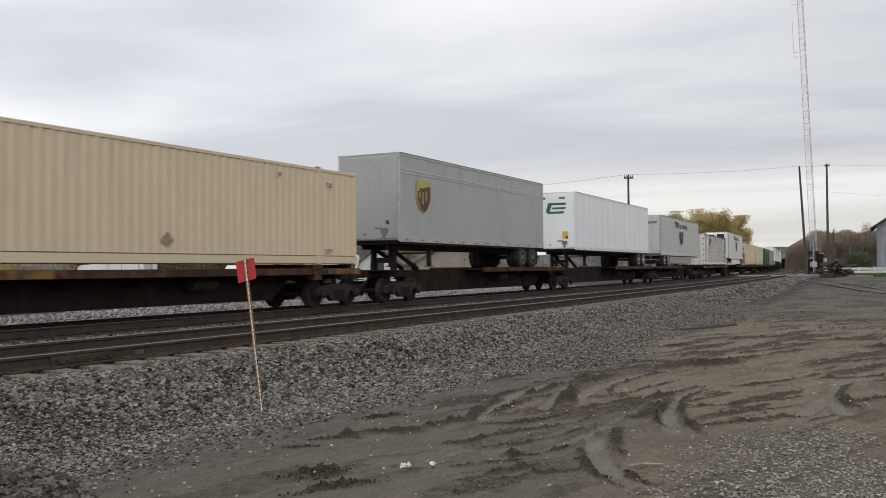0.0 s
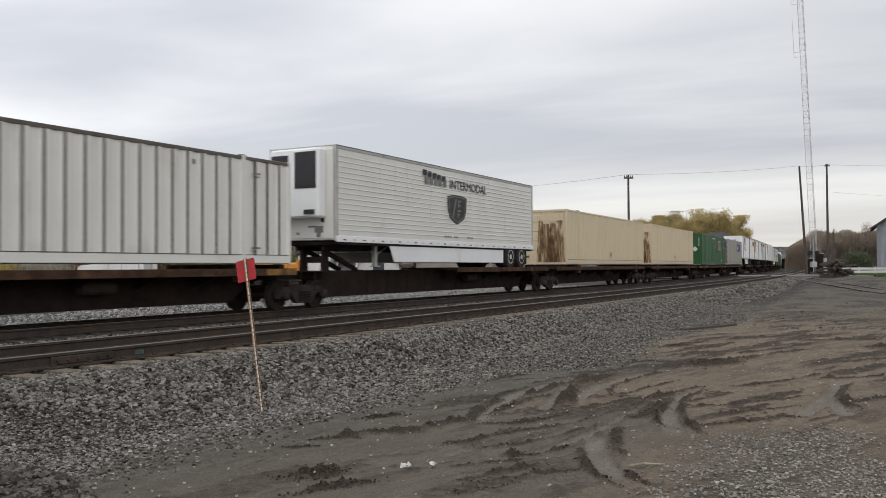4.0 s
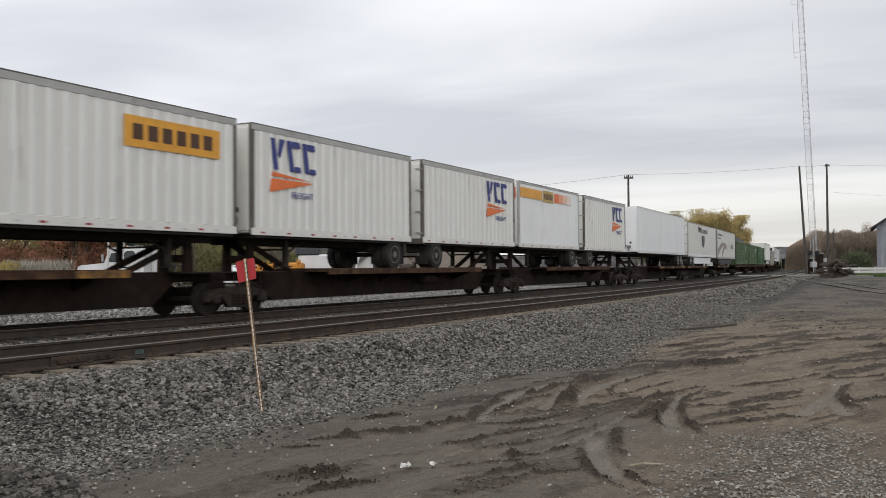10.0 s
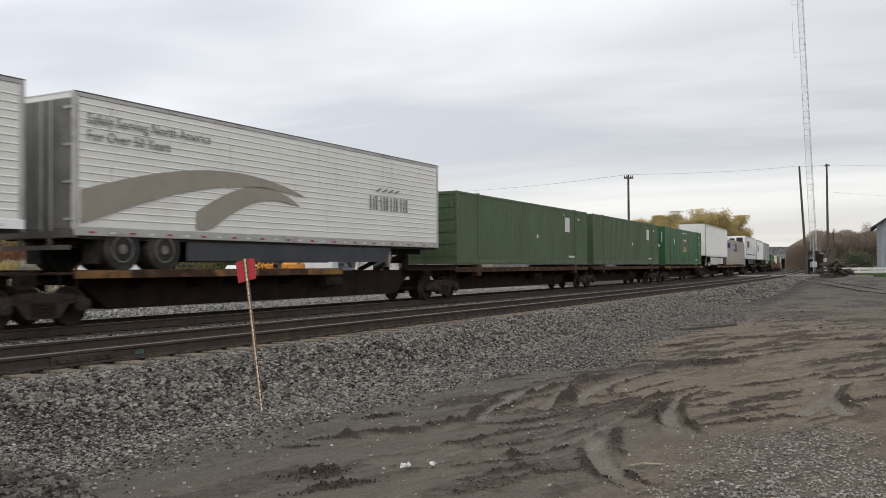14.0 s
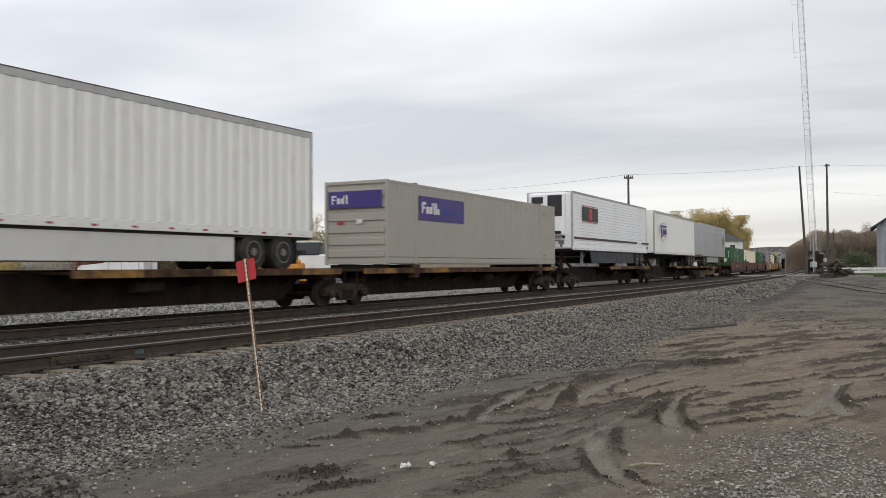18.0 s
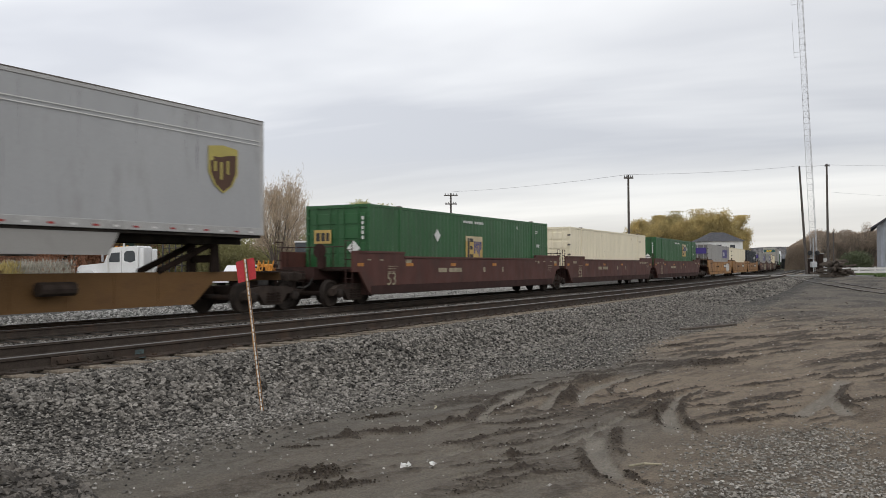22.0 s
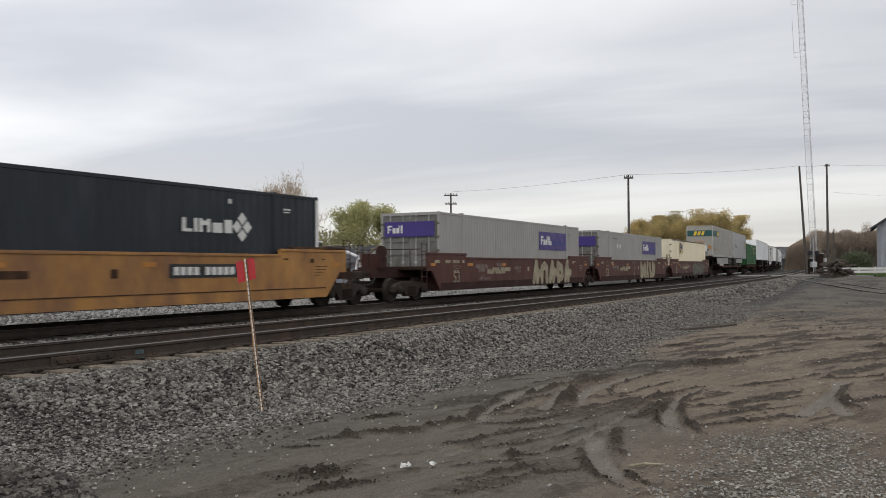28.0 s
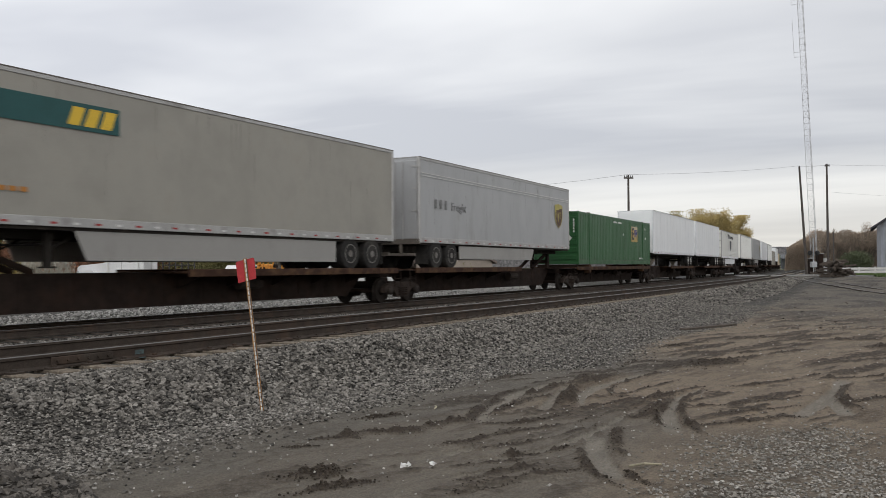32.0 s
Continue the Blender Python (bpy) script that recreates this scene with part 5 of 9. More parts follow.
def well_car(left, right, coupled_left, coupled_right, paint, seed, graffiti=0):
    """A deep well platform with plated sides, stepped up at both ends over the trucks."""
    rng = random.Random(seed)
    red = paint == "well_red"
    label = ("oxide-red" if red else "weathered yellow") + " well car with plated sides" + (" and pale spray-painted graffiti" if graffiti else "")
    car = thing("well_car", label, "rail car", "cars of the freight train")
    a, b = -9.3, 9.3
    for sx in (-1, 1):
        bm = bmesh.new()
        prism(bm, ((a, 0.95), (a, 1.62), (a + 3.2, 1.62), (a + 3.2, 1.46), (b - 3.2, 1.46), (b - 3.2, 1.62), (b, 1.62), (b, 0.95), (b - 0.35, 0.95), (b - 1.0, 0.22), (a + 1.0, 0.22), (a + 0.35, 0.95)), "x", min(sx * 1.37, sx * 1.45), max(sx * 1.37, sx * 1.45))
        side = part("side_plate", bm, M[paint], car)
        ch = boxes((min(sx * 1.45, sx * 1.475), max(sx * 1.45, sx * 1.475), a + 3.2, b - 3.2, 1.40, 1.475), (min(sx * 1.45, sx * 1.475), max(sx * 1.45, sx * 1.475), a + 0.05, a + 3.21, 1.55, 1.63), (min(sx * 1.45, sx * 1.475), max(sx * 1.45, sx * 1.475), b - 3.21, b - 0.05, 1.55, 1.63), bevel=0.008)
        part("top_chord", ch, M[paint], car)
        part("sill_band", boxes((min(sx * 1.45, sx * 1.47), max(sx * 1.45, sx * 1.47), a + 1.05, b - 1.05, 0.22, 0.50)), M["well_dark"] if red else M[paint], car)
        if sx < 0:
            continue
        mk = bmesh.new()
        for _ in range(9):
            y0 = rng.choice((rng.uniform(a + 0.3, a + 3.4), rng.uniform(b - 3.6, b - 0.6)))
            bars(mk, 1.452, ((y0, y0 + rng.uniform(0.12, 0.42)),), 1.24 + rng.choice((0, 0.08)), 1.36)
        for yy in (b - 1.6, a + 2.1):
            for k in range(4):
                bars(mk, 1.452, ((yy, yy + 0.62 - 0.09 * k),), 1.12 - k * 0.085, 1.138 - k * 0.085)
        bars(mk, 1.452, ((-3.6, -2.95), (-2.75, -1.7)), 0.90, 1.06)
        bars(mk, 1.452, ((0.3, 0.5), (2.2, 2.35)), 0.88, 1.08)
        tagged(part("marking", mk, M["graf"] if red else M["deck_rust"], car, "small stencilled markings on the side"), kind="stuff")
        pieces(car, "reflector", "amber_dull", 1.452, [(y0, y1, 1.13, 1.24) for y0, y1 in ((a + 0.25, a + 0.6), (a + 3.3, a + 3.8), (-2.6, -2.2), (1.2, 1.6), (b - 0.7, b - 0.35))], "dull amber reflective patch")
        side_text("number", "53", 0.62, 1.472, a + 2.0, 0.50, M["graf"] if red else M["deck_rust"], car)
        if not red:
            pl = bmesh.new()
            bars(pl, 1.452, ((2.0, 4.6),), 0.86, 1.2)
            plate = part("number_plate", pl, M["black"], car, "black panel with a pale number bar")
            nb = bmesh.new()
            bars(nb, 1.459, [(2.15 + q, 2.15 + q + 0.16) for q in (0.0, 0.22, 0.44, 0.66, 1.05, 1.27, 1.49, 1.71, 1.93)], 0.93, 1.13)
            part("number_bar", nb, M["decal_white"], plate)
        if graffiti:
            # fat sprayed strokes that fill the side's height, letter by letter
            fat = {1: (0.9, ("wedge", "arch", "wedge", "loop", "wedge"), 1.08, 0.40, "graf"),
                   2: (0.95, ("hook", "arch", "stub", "slope", "loop"), 0.82, 0.46, "graf"),
                   3: (0.5, ("arch", "loop", "wedge", "hook", "loop", "arch"), 0.88, 0.34, "graf_dark")}[graffiti]
            for k, form in enumerate(fat[1]):
                y = fat[0] + fat[2] * k
                forms = {"wedge": ([(0.15, 0.40), (0.28, 0.95), (0.42, 1.24)], [(0.42, 1.20), (0.62, 0.80), (0.55, 0.42)], [(0.30, 0.62), (0.85, 0.78)]),
                         "arch": ([(0.12, 0.42), (0.14, 1.00), (0.40, 1.18)], [(0.40, 1.18), (0.70, 1.00), (0.70, 0.42)]),
                         "loop": ([(0.15, 0.45), (0.18, 1.22)], [(0.18, 1.20), (0.68, 1.02), (0.70, 0.60), (0.20, 0.46)]),
                         "hook": ([(0.12, 1.22), (0.22, 0.45)], [(0.22, 0.46), (0.52, 0.42), (0.62, 0.80)], [(0.40, 0.90), (0.62, 0.84)]),
                         "stub": ([(0.35, 1.05), (0.40, 1.24)], [(0.30, 0.70), (0.42, 0.42)]),
                         "slope": ([(0.20, 1.22), (0.34, 0.50)], [(0.34, 0.46), (0.62, 0.50)])}[form]
                gb = bmesh.new()
                for q, pts in enumerate(forms):
                    spray(gb, [(y + u * fat[2] + rng.uniform(-0.03, 0.03), v + rng.uniform(-0.03, 0.03)) for u, v in pts], fat[3], 1.476 + 0.0015 * q)
                part("graffiti_letter", gb, M[fat[4]], car, "spray-painted fat letter that cannot be read")
            gs = bmesh.new()
            # thin tags: (start, height, letter size, number of letters)
            tags = {1: ((-5.2, 0.86, 0.34, 5), (-3.2, 1.02, 0.24, 5), (-4.9, 0.55, 0.22, 6), (-1.2, 0.82, 0.30, 3)),
                    2: ((-5.85, 0.80, 0.34, 5), (-1.15, 1.12, 0.30, 3), (-1.10, 0.84, 0.22, 4), (-0.85, 0.38, 0.36, 1)),
                    3: ((-5.3, 0.86, 0.36, 5), (-3.2, 1.06, 0.22, 5), (-1.9, 0.88, 0.32, 4), (-2.9, 0.40, 0.24, 4), (5.9, 0.84, 0.30, 5))}[graffiti]
            for y, z, size, count in tags:
                for k in range(count):
                    pts = rng.choice((((0.0, 0.1), (0.15, 0.9), (0.32, 0.2), (0.50, 1.0), (0.68, 0.15)), ((0.0, 0.6), (0.3, 0.95), (0.55, 0.5), (0.8, 0.8)), ((0.1, 0.0), (0.5, 0.35), (0.2, 0.6), (0.7, 0.9)), ((0.0, 0.4), (0.45, 0.1), (0.75, 0.45))))
                    spray(gs, [(y + (k * 0.82 + u) * size, z + v * size) for u, v in pts], 0.20 * size, 1.452)
            tagged(part("scrawl", gs, M["graf_grey"], car, "pale spray-painted scrawl"), kind="stuff")
            pieces(car, "number_bar", "graf", 1.452, [(-4.1 + 0.17 * q, -3.97 + 0.17 * q, 0.80, 0.98) for q in (0, 1, 2, 3, 4.8, 5.8, 6.8, 7.8, 8.8, 9.8)])
    if seed == 127:
        gp = bmesh.new()
        for k in range(6):
            y = 3.9 + 0.42 * k
            prism(gp, ((y, 0.45), (y + 0.34, 0.42), (y + 0.40, 0.9), (y + 0.30, 1.28 + 0.06 * (k % 2)), (y + 0.04, 1.3), (y - 0.05, 0.85)), "x", 1.476, 1.480)
        tagged(part("graffiti", gp, M["chalk"], car, "block of pale spray-painted lettering that cannot be read"), kind="stuff")
    part("well_floor", boxes((-1.37, 1.37, a + 1.0, b - 1.0, 0.20, 0.28), (-1.37, 1.37, a + 0.95, a + 1.1, 0.22, 1.0), (-1.37, 1.37, b - 1.1, b - 0.95, 0.22, 1.0)), M["well_dark"], car)
    for e, sgn in ((a, -1), (b, 1)):
        end = e + sgn * ((abs(left) if sgn < 0 else right) - 9.3 - (0.75 if (coupled_left if sgn < 0 else coupled_right) else 0.12))
        y0, y1 = min(e - sgn * 0.9, end), max(e - sgn * 0.9, end)
        part("end_sill", boxes((-0.4, 0.4, y0, y1, 0.72, 1.1), (-1.37, 1.37, min(e, e - sgn * 1.05), max(e, e - sgn * 1.05), 0.95, 1.12)), M["well_dark"], car)
        part("end_walkway", boxes((-1.3, 1.3, min(e, e + sgn * 0.35), max(e, e + sgn * 0.35), 1.0, 1.04)), M["steel_dark"], car)
        for sx in (-1.38, 1.38):
            lad = bmesh.new()
            ym = e - sgn * 0.05
            for yy in (ym, ym + sgn * 0.36):
                rod(lad, (sx, yy, 0.42), (sx, yy, 1.95), 0.018, 5)
            for z in (0.45, 0.75, 1.05, 1.35, 1.65, 1.93):
                rod(lad, (sx, ym, z), (sx, ym + sgn * 0.36, z), 0.014, 5)
            part("ladder", lad, M["well_dark"] if red else M["deck_rust"], car)
        if not red:
            part("end_cap", boxes((-1.40, 1.44, min(e, e - sgn * 2.6), max(e, e - sgn * 2.6), 1.635, 1.70), bevel=0.01), M["deck_rust"], car, "rust-brown cap plate over the end")
            part("crease", boxes((1.47, 1.482, min(e - sgn * 1.1, 0), max(e - sgn * 1.1, 0), 0.485, 0.51)), M["deck_rust"], car)
        rl = bmesh.new()
        for x in (-0.9, 0.0, 0.9):
            rod(rl, (x, e + sgn * 0.3, 1.04), (x, e + sgn * 0.3, 1.75), 0.018, 5)
        rod(rl, (-1.3, e + sgn * 0.3, 1.75), (1.3, e + sgn * 0.3, 1.75), 0.018, 5)
        part("handrail", rl, M["well_dark"] if red else M["deck_rust"], car)
    if coupled_left:
        coupler(car, left + 0.75, -0.75)
        bw = bmesh.new()
        rod(bw, (0.5, left + 0.95, 1.62), (0.5, left + 0.92, 1.62), 0.24, 14)
        rod(bw, (0.5, left + 0.95, 1.05), (0.5, left + 0.95, 1.66), 0.06, 6)
        box(bw, 0.38, 0.62, left + 0.95, left + 1.12, 1.1, 1.45)
        part("brake_wheel", bw, M["well_dark"], car)
        add_truck(car, left + 2.0)
    if coupled_right:
        coupler(car, right - 0.75, 0.75)
    add_truck(car, right - 2.0 if coupled_right else right)
    return car


# ---- loads: containers and road trailers ----
CL, CW, CH = 16.154, 2.591, 2.92


def corrugated(x, y0, y1, z0, z1, pitch, depth, sx):
    """A pressed side sheet: flat ribs along y, facing sx."""
    bm = bmesh.new()
    n = max(2, int(round((y1 - y0) / pitch)))
    p = (y1 - y0) / n
    prof = []
    for i in range(n):
        yy = y0 + i * p
        prof += [(yy, 0), (yy + 0.40 * p, 0), (yy + 0.52 * p, -depth), (yy + 0.88 * p, -depth)]
    prof.append((y1, 0))
    lo = [bm.verts.new((x + sx * d, yy, z0)) for yy, d in prof]
    hi = [bm.verts.new((x + sx * d, yy, z1)) for yy, d in prof]
    for i in range(len(prof) - 1):
        f = (lo[i], lo[i + 1], hi[i + 1], hi[i])
        bm.faces.new(f if sx > 0 else f[::-1])
    return bm


def mark(load, name, material, y0, y1, z0, z1, x, label=""):
    bm = bmesh.new()
    bars(bm, x, ((y0, y1),), z0, z1)
    return part(name, bm, M[material], load, label)


def end_mark(load, name, material, x0, x1, z0, z1, y, label=""):
    bm = bmesh.new()
    box(bm, x0, x1, y - 0.006, y, z0, z1)
    return part(name, bm, M[material], load, label)


def runs(rng, x, count, lo=0.3, hi=2.75, span=7.6):
    """Tapering streaks on a wall whose skin is at x."""
    bm = bmesh.new()
    for _ in range(count):
        y, ww = rng.uniform(-span, span), rng.uniform(0.01, 0.03)
        z1 = rng.choice((hi, rng.uniform(0.6 * hi, hi)))
        z0 = max(lo, z1 - rng.uniform(0.3, 1.6))
        prism(bm, ((y - ww * 0.3, z0), (y + ww * 0.3, z0), (y + ww, z1), (y - ww, z1)), "x", x, x + 0.003)
    return bm


def container(paint, label, style="fine", doors_left=True, stain=False, door_paint=None):
    ob = thing("container", label, "shipping container", "loads of the freight train")
    h, w = CL / 2, CW / 2
    ins = 0.045
    core = boxes((-w + ins + 0.04, w - ins - 0.04, -h + 0.07, h - 0.07, 0.12, CH - 0.06))
    part("inner_box", core, M[paint], ob)
    part("roof", boxes((-w + 0.02, w - 0.02, -h + 0.05, h - 0.05, CH - 0.06, CH - 0.015)), M[paint], ob)
    pitch, depth = {"fine": (0.285, 0.028), "smooth": (0.31, 0.012), "faint": (0.26, 0.009), "wide": (0.50, 0.03)}[style]
    for sx in (-1, 1):
        for y0, y1 in ((-h + 0.12, -6.14), (-6.02, 6.02), (6.14, h - 0.12)):
            part("side_sheet", corrugated(sx * (w - 0.012), y0, y1, 0.24, CH - 0.10, pitch, depth, sx), M[paint], ob)
        part("bottom_rail", boxes((min(sx * (w - 0.05), sx * (w - 0.002)), max(sx * (w - 0.05), sx * (w - 0.002)), -h + 0.12, h - 0.12, 0.03, 0.25), bevel=0.008), M[paint], ob)
        part("rail_seam", boxes((min(sx * (w - 0.05), sx * (w + 0.001)), max(sx * (w - 0.05), sx * (w + 0.001)), -h + 0.12, h - 0.12, 0.252, 0.272)), M["dark_trim"], ob)
        part("top_rail", boxes((min(sx * (w - 0.06), sx * (w - 0.002)), max(sx * (w - 0.06), sx * (w - 0.002)), -h + 0.12, h - 0.12, CH - 0.11, CH - 0.02), bevel=0.008), M["dark_trim"] if style == "wide" else M[paint], ob)
        for y in (-6.08, 6.08):
            part("lift_post", boxes((min(sx * (w - 0.06), sx * (w + 0.004)), max(sx * (w - 0.06), sx * (w + 0.016)), y - 0.07, y + 0.07, 0.0, CH), bevel=0.012), M[paint], ob)
            part("lift_casting", boxes((min(sx * (w - 0.16), sx * (w + 0.008)), max(sx * (w - 0.16), sx * (w + 0.008)), y - 0.09, y + 0.09, CH - 0.07, CH + 0.022), bevel=0.01), M["dark_trim"], ob)
        for y in (-h, h):
            s = 1 if y > 0 else -1
            part("corner_post", boxes((min(sx * (w - 0.10), sx * w), max(sx * (w - 0.10), sx * w), min(y, y - s * 0.13), max(y, y - s * 0.13), 0.0, CH), bevel=0.012), M[paint], ob)
        if style == "wide":
            for y in np.arange(-h + 0.62, h - 0.3, 0.50):
                part("side_rib", boxes((min(sx * (w - 0.03), sx * (w + 0.012)), max(sx * (w - 0.03), sx * (w + 0.012)), y - 0.03, y + 0.03, 0.25, CH - 0.11)), M["dark_trim"] if paint == "offwhite" else M[paint], ob)
    for y, d in ((-h, -1), (h, 1)):
        if (d < 0) == doors_left:
            for sx in (-1, 1):
                dm = bmesh.new()
                x0, x1 = min(sx * 0.02, sx * (w - 0.12)), max(sx * 0.02, sx * (w - 0.12))
                box(dm, x0, x1, min(y - d * 0.05, y - d * 0.09), max(y - d * 0.05, y - d * 0.09), 0.14, CH - 0.12)
                for k in range(5):
                    z = 0.30 + k * 0.49
                    box(dm, x0 + 0.07, x1 - 0.07, min(y - d * 0.02, y - d * 0.06), max(y - d * 0.02, y - d * 0.06), z, z + 0.36, bevel=0.012)
                dr = part("door", dm, M[door_paint or paint], ob)
                rd = bmesh.new()
                for xx in (sx * 0.28, sx * 0.85):
                    rod(rd, (xx, y + d * 0.012, 0.08), (xx, y + d * 0.012, CH - 0.06), 0.02, 6)
                    box(rd, xx - 0.05, xx + 0.05, min(y, y + d * 0.03), max(y, y + d * 0.03), 0.95, 1.05)
                for k in range(5):
                    zz = 0.35 + k * 0.52
                    part("hinge", boxes((min(sx * (w - 0.16), sx * (w + 0.004)), max(sx * (w - 0.16), sx * (w + 0.004)), min(y, y + d * 0.02), max(y, y + d * 0.02), zz, zz + 0.09), bevel=0.008), M["dark_trim"] if paint in ("grey", "lightgrey", "offwhite", "cream") else M[paint], dr)
                part("lock_rod", rd, M["rail_trim"] if paint in ("grey", "lightgrey", "offwhite") else M[paint], dr)
        else:
            fm = bmesh.new()
            for k in range(6):
                z = 0.26 + k * 0.42
                rib = bmesh.new()
                box(rib, -w + 0.12, w - 0.12, min(y - d * 0.02, y - d * 0.07), max(y - d * 0.02, y - d * 0.07), z, z + 0.26, bevel=0.015)
                part("front_rib", rib, M[paint], ob)
            box(fm, -w + 0.1, w - 0.1, min(y - d * 0.06, y - d * 0.1), max(y - d * 0.06, y - d * 0.1), 0.1, CH - 0.1)
            part("front_wall", fm, M[paint], ob)
        for z0, z1 in ((CH - 0.12, CH - 0.01), (0.02, 0.14)):
            part("end_header", boxes((-w + 0.1, w - 0.1, min(y - d * 0.01, y - d * 0.1), max(y - d * 0.01, y - d * 0.1), z0, z1)), M[paint], ob)
    X = w + 0.004
    small = bmesh.new()
    pale = paint in ("green", "olive", "navy")
    for y0, y1, z0, z1 in ((6.44, 6.58, 2.44, 2.49), (6.62, 6.74, 2.44, 2.49), (6.44, 6.72, 2.37, 2.40), (4.2, 4.3, 2.50, 2.62)) + (((4.95, 5.25, 0.36, 0.46), (5.32, 5.62, 0.36, 0.46), (5.70, 5.88, 0.36, 0.46)) if pale else ((6.4, 6.75, 0.42, 0.47), (6.4, 6.6, 0.34, 0.37))):
        bars(small, X, ((y0, y1),), z0, z1)
    tagged(part("stencil", small, M["decal_white"] if pale else (M["stencil_brown"] if paint in ("tan", "cream") else M["decal_grey"]), ob, "small stencilled markings that cannot be read"), kind="stuff")
    tagged(part("grime", runs(random.Random(int(1000 * CH) + len(label)), X - 0.001, 16), M["grime_run"], ob, "thin grime streaks running down the side"), kind="stuff")
    if stain:
        rng = random.Random(5)
        st = bmesh.new()
        for k in range(7):
            xx, ww, z1 = rng.uniform(-0.2, 0.95), rng.uniform(0.12, 0.4), rng.uniform(1.4, 2.4)
            prism(st, ((xx - ww, 0.14), (xx + ww, 0.14), (xx + ww * 0.5, z1), (xx - ww * 0.4, z1)), "y", -h - 0.036, -h - 0.032)
        part("rust_stain", st, M["rust_run"], ob, "brown rust stains run down the end")
    return ob


def pieces(parent, name, material, x, rects, label=""):
    """Flat marks on a side wall, each a part of its own: (y0, y1, z0, z1)."""
    for y0, y1, z0, z1 in rects:
        mark(parent, name, material, y0, y1, z0, z1, x, label)


def gold_panel(ob, y0, z0, w=1.55, h=1.0, x=CW / 2 + 0.004):
    """Gold decal with a dark square-cut sign and slanted blue strokes on it; z0 is its lower edge."""
    p = mark(ob, "logo_panel", "gold", y0, y0 + w, z0, z0 + h, x, "gold decal with a dark and blue bar sign")
    mark(p, "panel_top", "panel_cream", y0, y0 + w, z0 + 0.80 * h, z0 + h, x + 0.003, "paler upper part of the decal")
    pieces(p, "logo_bar", "black", x + 0.009, [(y0 + a * w, y0 + b * w, z0 + c * h, z0 + d * h) for a, b, c, d in ((0.10, 0.20, 0.13, 0.91), (0.23, 0.42, 0.13, 0.27), (0.23, 0.38, 0.46, 0.60), (0.23, 0.42, 0.77, 0.91))])
    for poly in (((0.47, 0.30), (0.53, 0.30), (0.55, 0.80), (0.48, 0.80)), ((0.57, 0.42), (0.62, 0.42), (0.66, 0.78), (0.60, 0.78)), ((0.67, 0.30), (0.72, 0.30), (0.73, 0.80), (0.68, 0.80)), ((0.76, 0.18), (0.81, 0.18), (0.82, 0.80), (0.76, 0.80)), ((0.85, 0.44), (0.92, 0.48), (0.93, 0.78), (0.85, 0.80))):
        bm = bmesh.new()
        prism(bm, [(y0 + u * w, z0 + v * h) for u, v in poly], "x", x + 0.009, x + 0.014)
        part("logo_stroke", bm, M["blue"], p)


def purple_panel(ob, y0, y1, z0, z1, x=CW / 2 + 0.004):
    p = mark(ob, "logo_panel", "purple", y0, y1, z0, z1, x, "deep purple panel with a white bar sign")
    L_, H_ = y1 - y0, z1 - z0
    pieces(p, "logo_bar", "decal_white", x + 0.006, [(y0 + a * L_, y0 + b * L_, z0 + c * H_, z0 + d * H_) for a, b, c, d in ((0.06, 0.085, 0.28, 0.76), (0.085, 0.14, 0.64, 0.76), (0.085, 0.125, 0.47, 0.57), (0.145, 0.205, 0.28, 0.58), (0.215, 0.275, 0.28, 0.58), (0.265, 0.285, 0.58, 0.76), (0.30, 0.33, 0.28, 0.76), (0.34, 0.375, 0.28, 0.76), (0.385, 0.43, 0.28, 0.52))])
    pieces(p, "logo_bar", "blue", x + 0.006, [(y0 + f * L_, y0 + (f + 0.05) * L_, z0 + 0.28 * H_, z0 + 0.52 * H_) for f in (0.49, 0.56, 0.63, 0.70, 0.77, 0.84)])


def diamond(ob, y, z, r, x, material="decal_white"):
    bm = bmesh.new()
    prism(bm, ((y - r, z), (y, z - r), (y + r, z), (y, z + r)), "x", x, x + 0.006)
    part("diamond_placard", bm, M[material], ob)


def tyre_mesh():
    bm = bmesh.new()
    lathe(bm, ((-0.14, 0.30), (-0.14, 0.47), (-0.11, 0.505), (0.11, 0.505), (0.14, 0.47), (0.14, 0.30)), seg=24)
    return link_mesh(bm, "tyre", M["rubber"])


def disc_mesh(material):
    bm = bmesh.new()
    lathe(bm, ((0.05, 0.305), (0.142, 0.305), (0.142, 0.275), (0.06, 0.25), (0.05, 0.16), (0.10, 0.13), (0.14, 0.11), (0.145, 0.05)), seg=20)
    return link_mesh(bm, "rim", M[material])


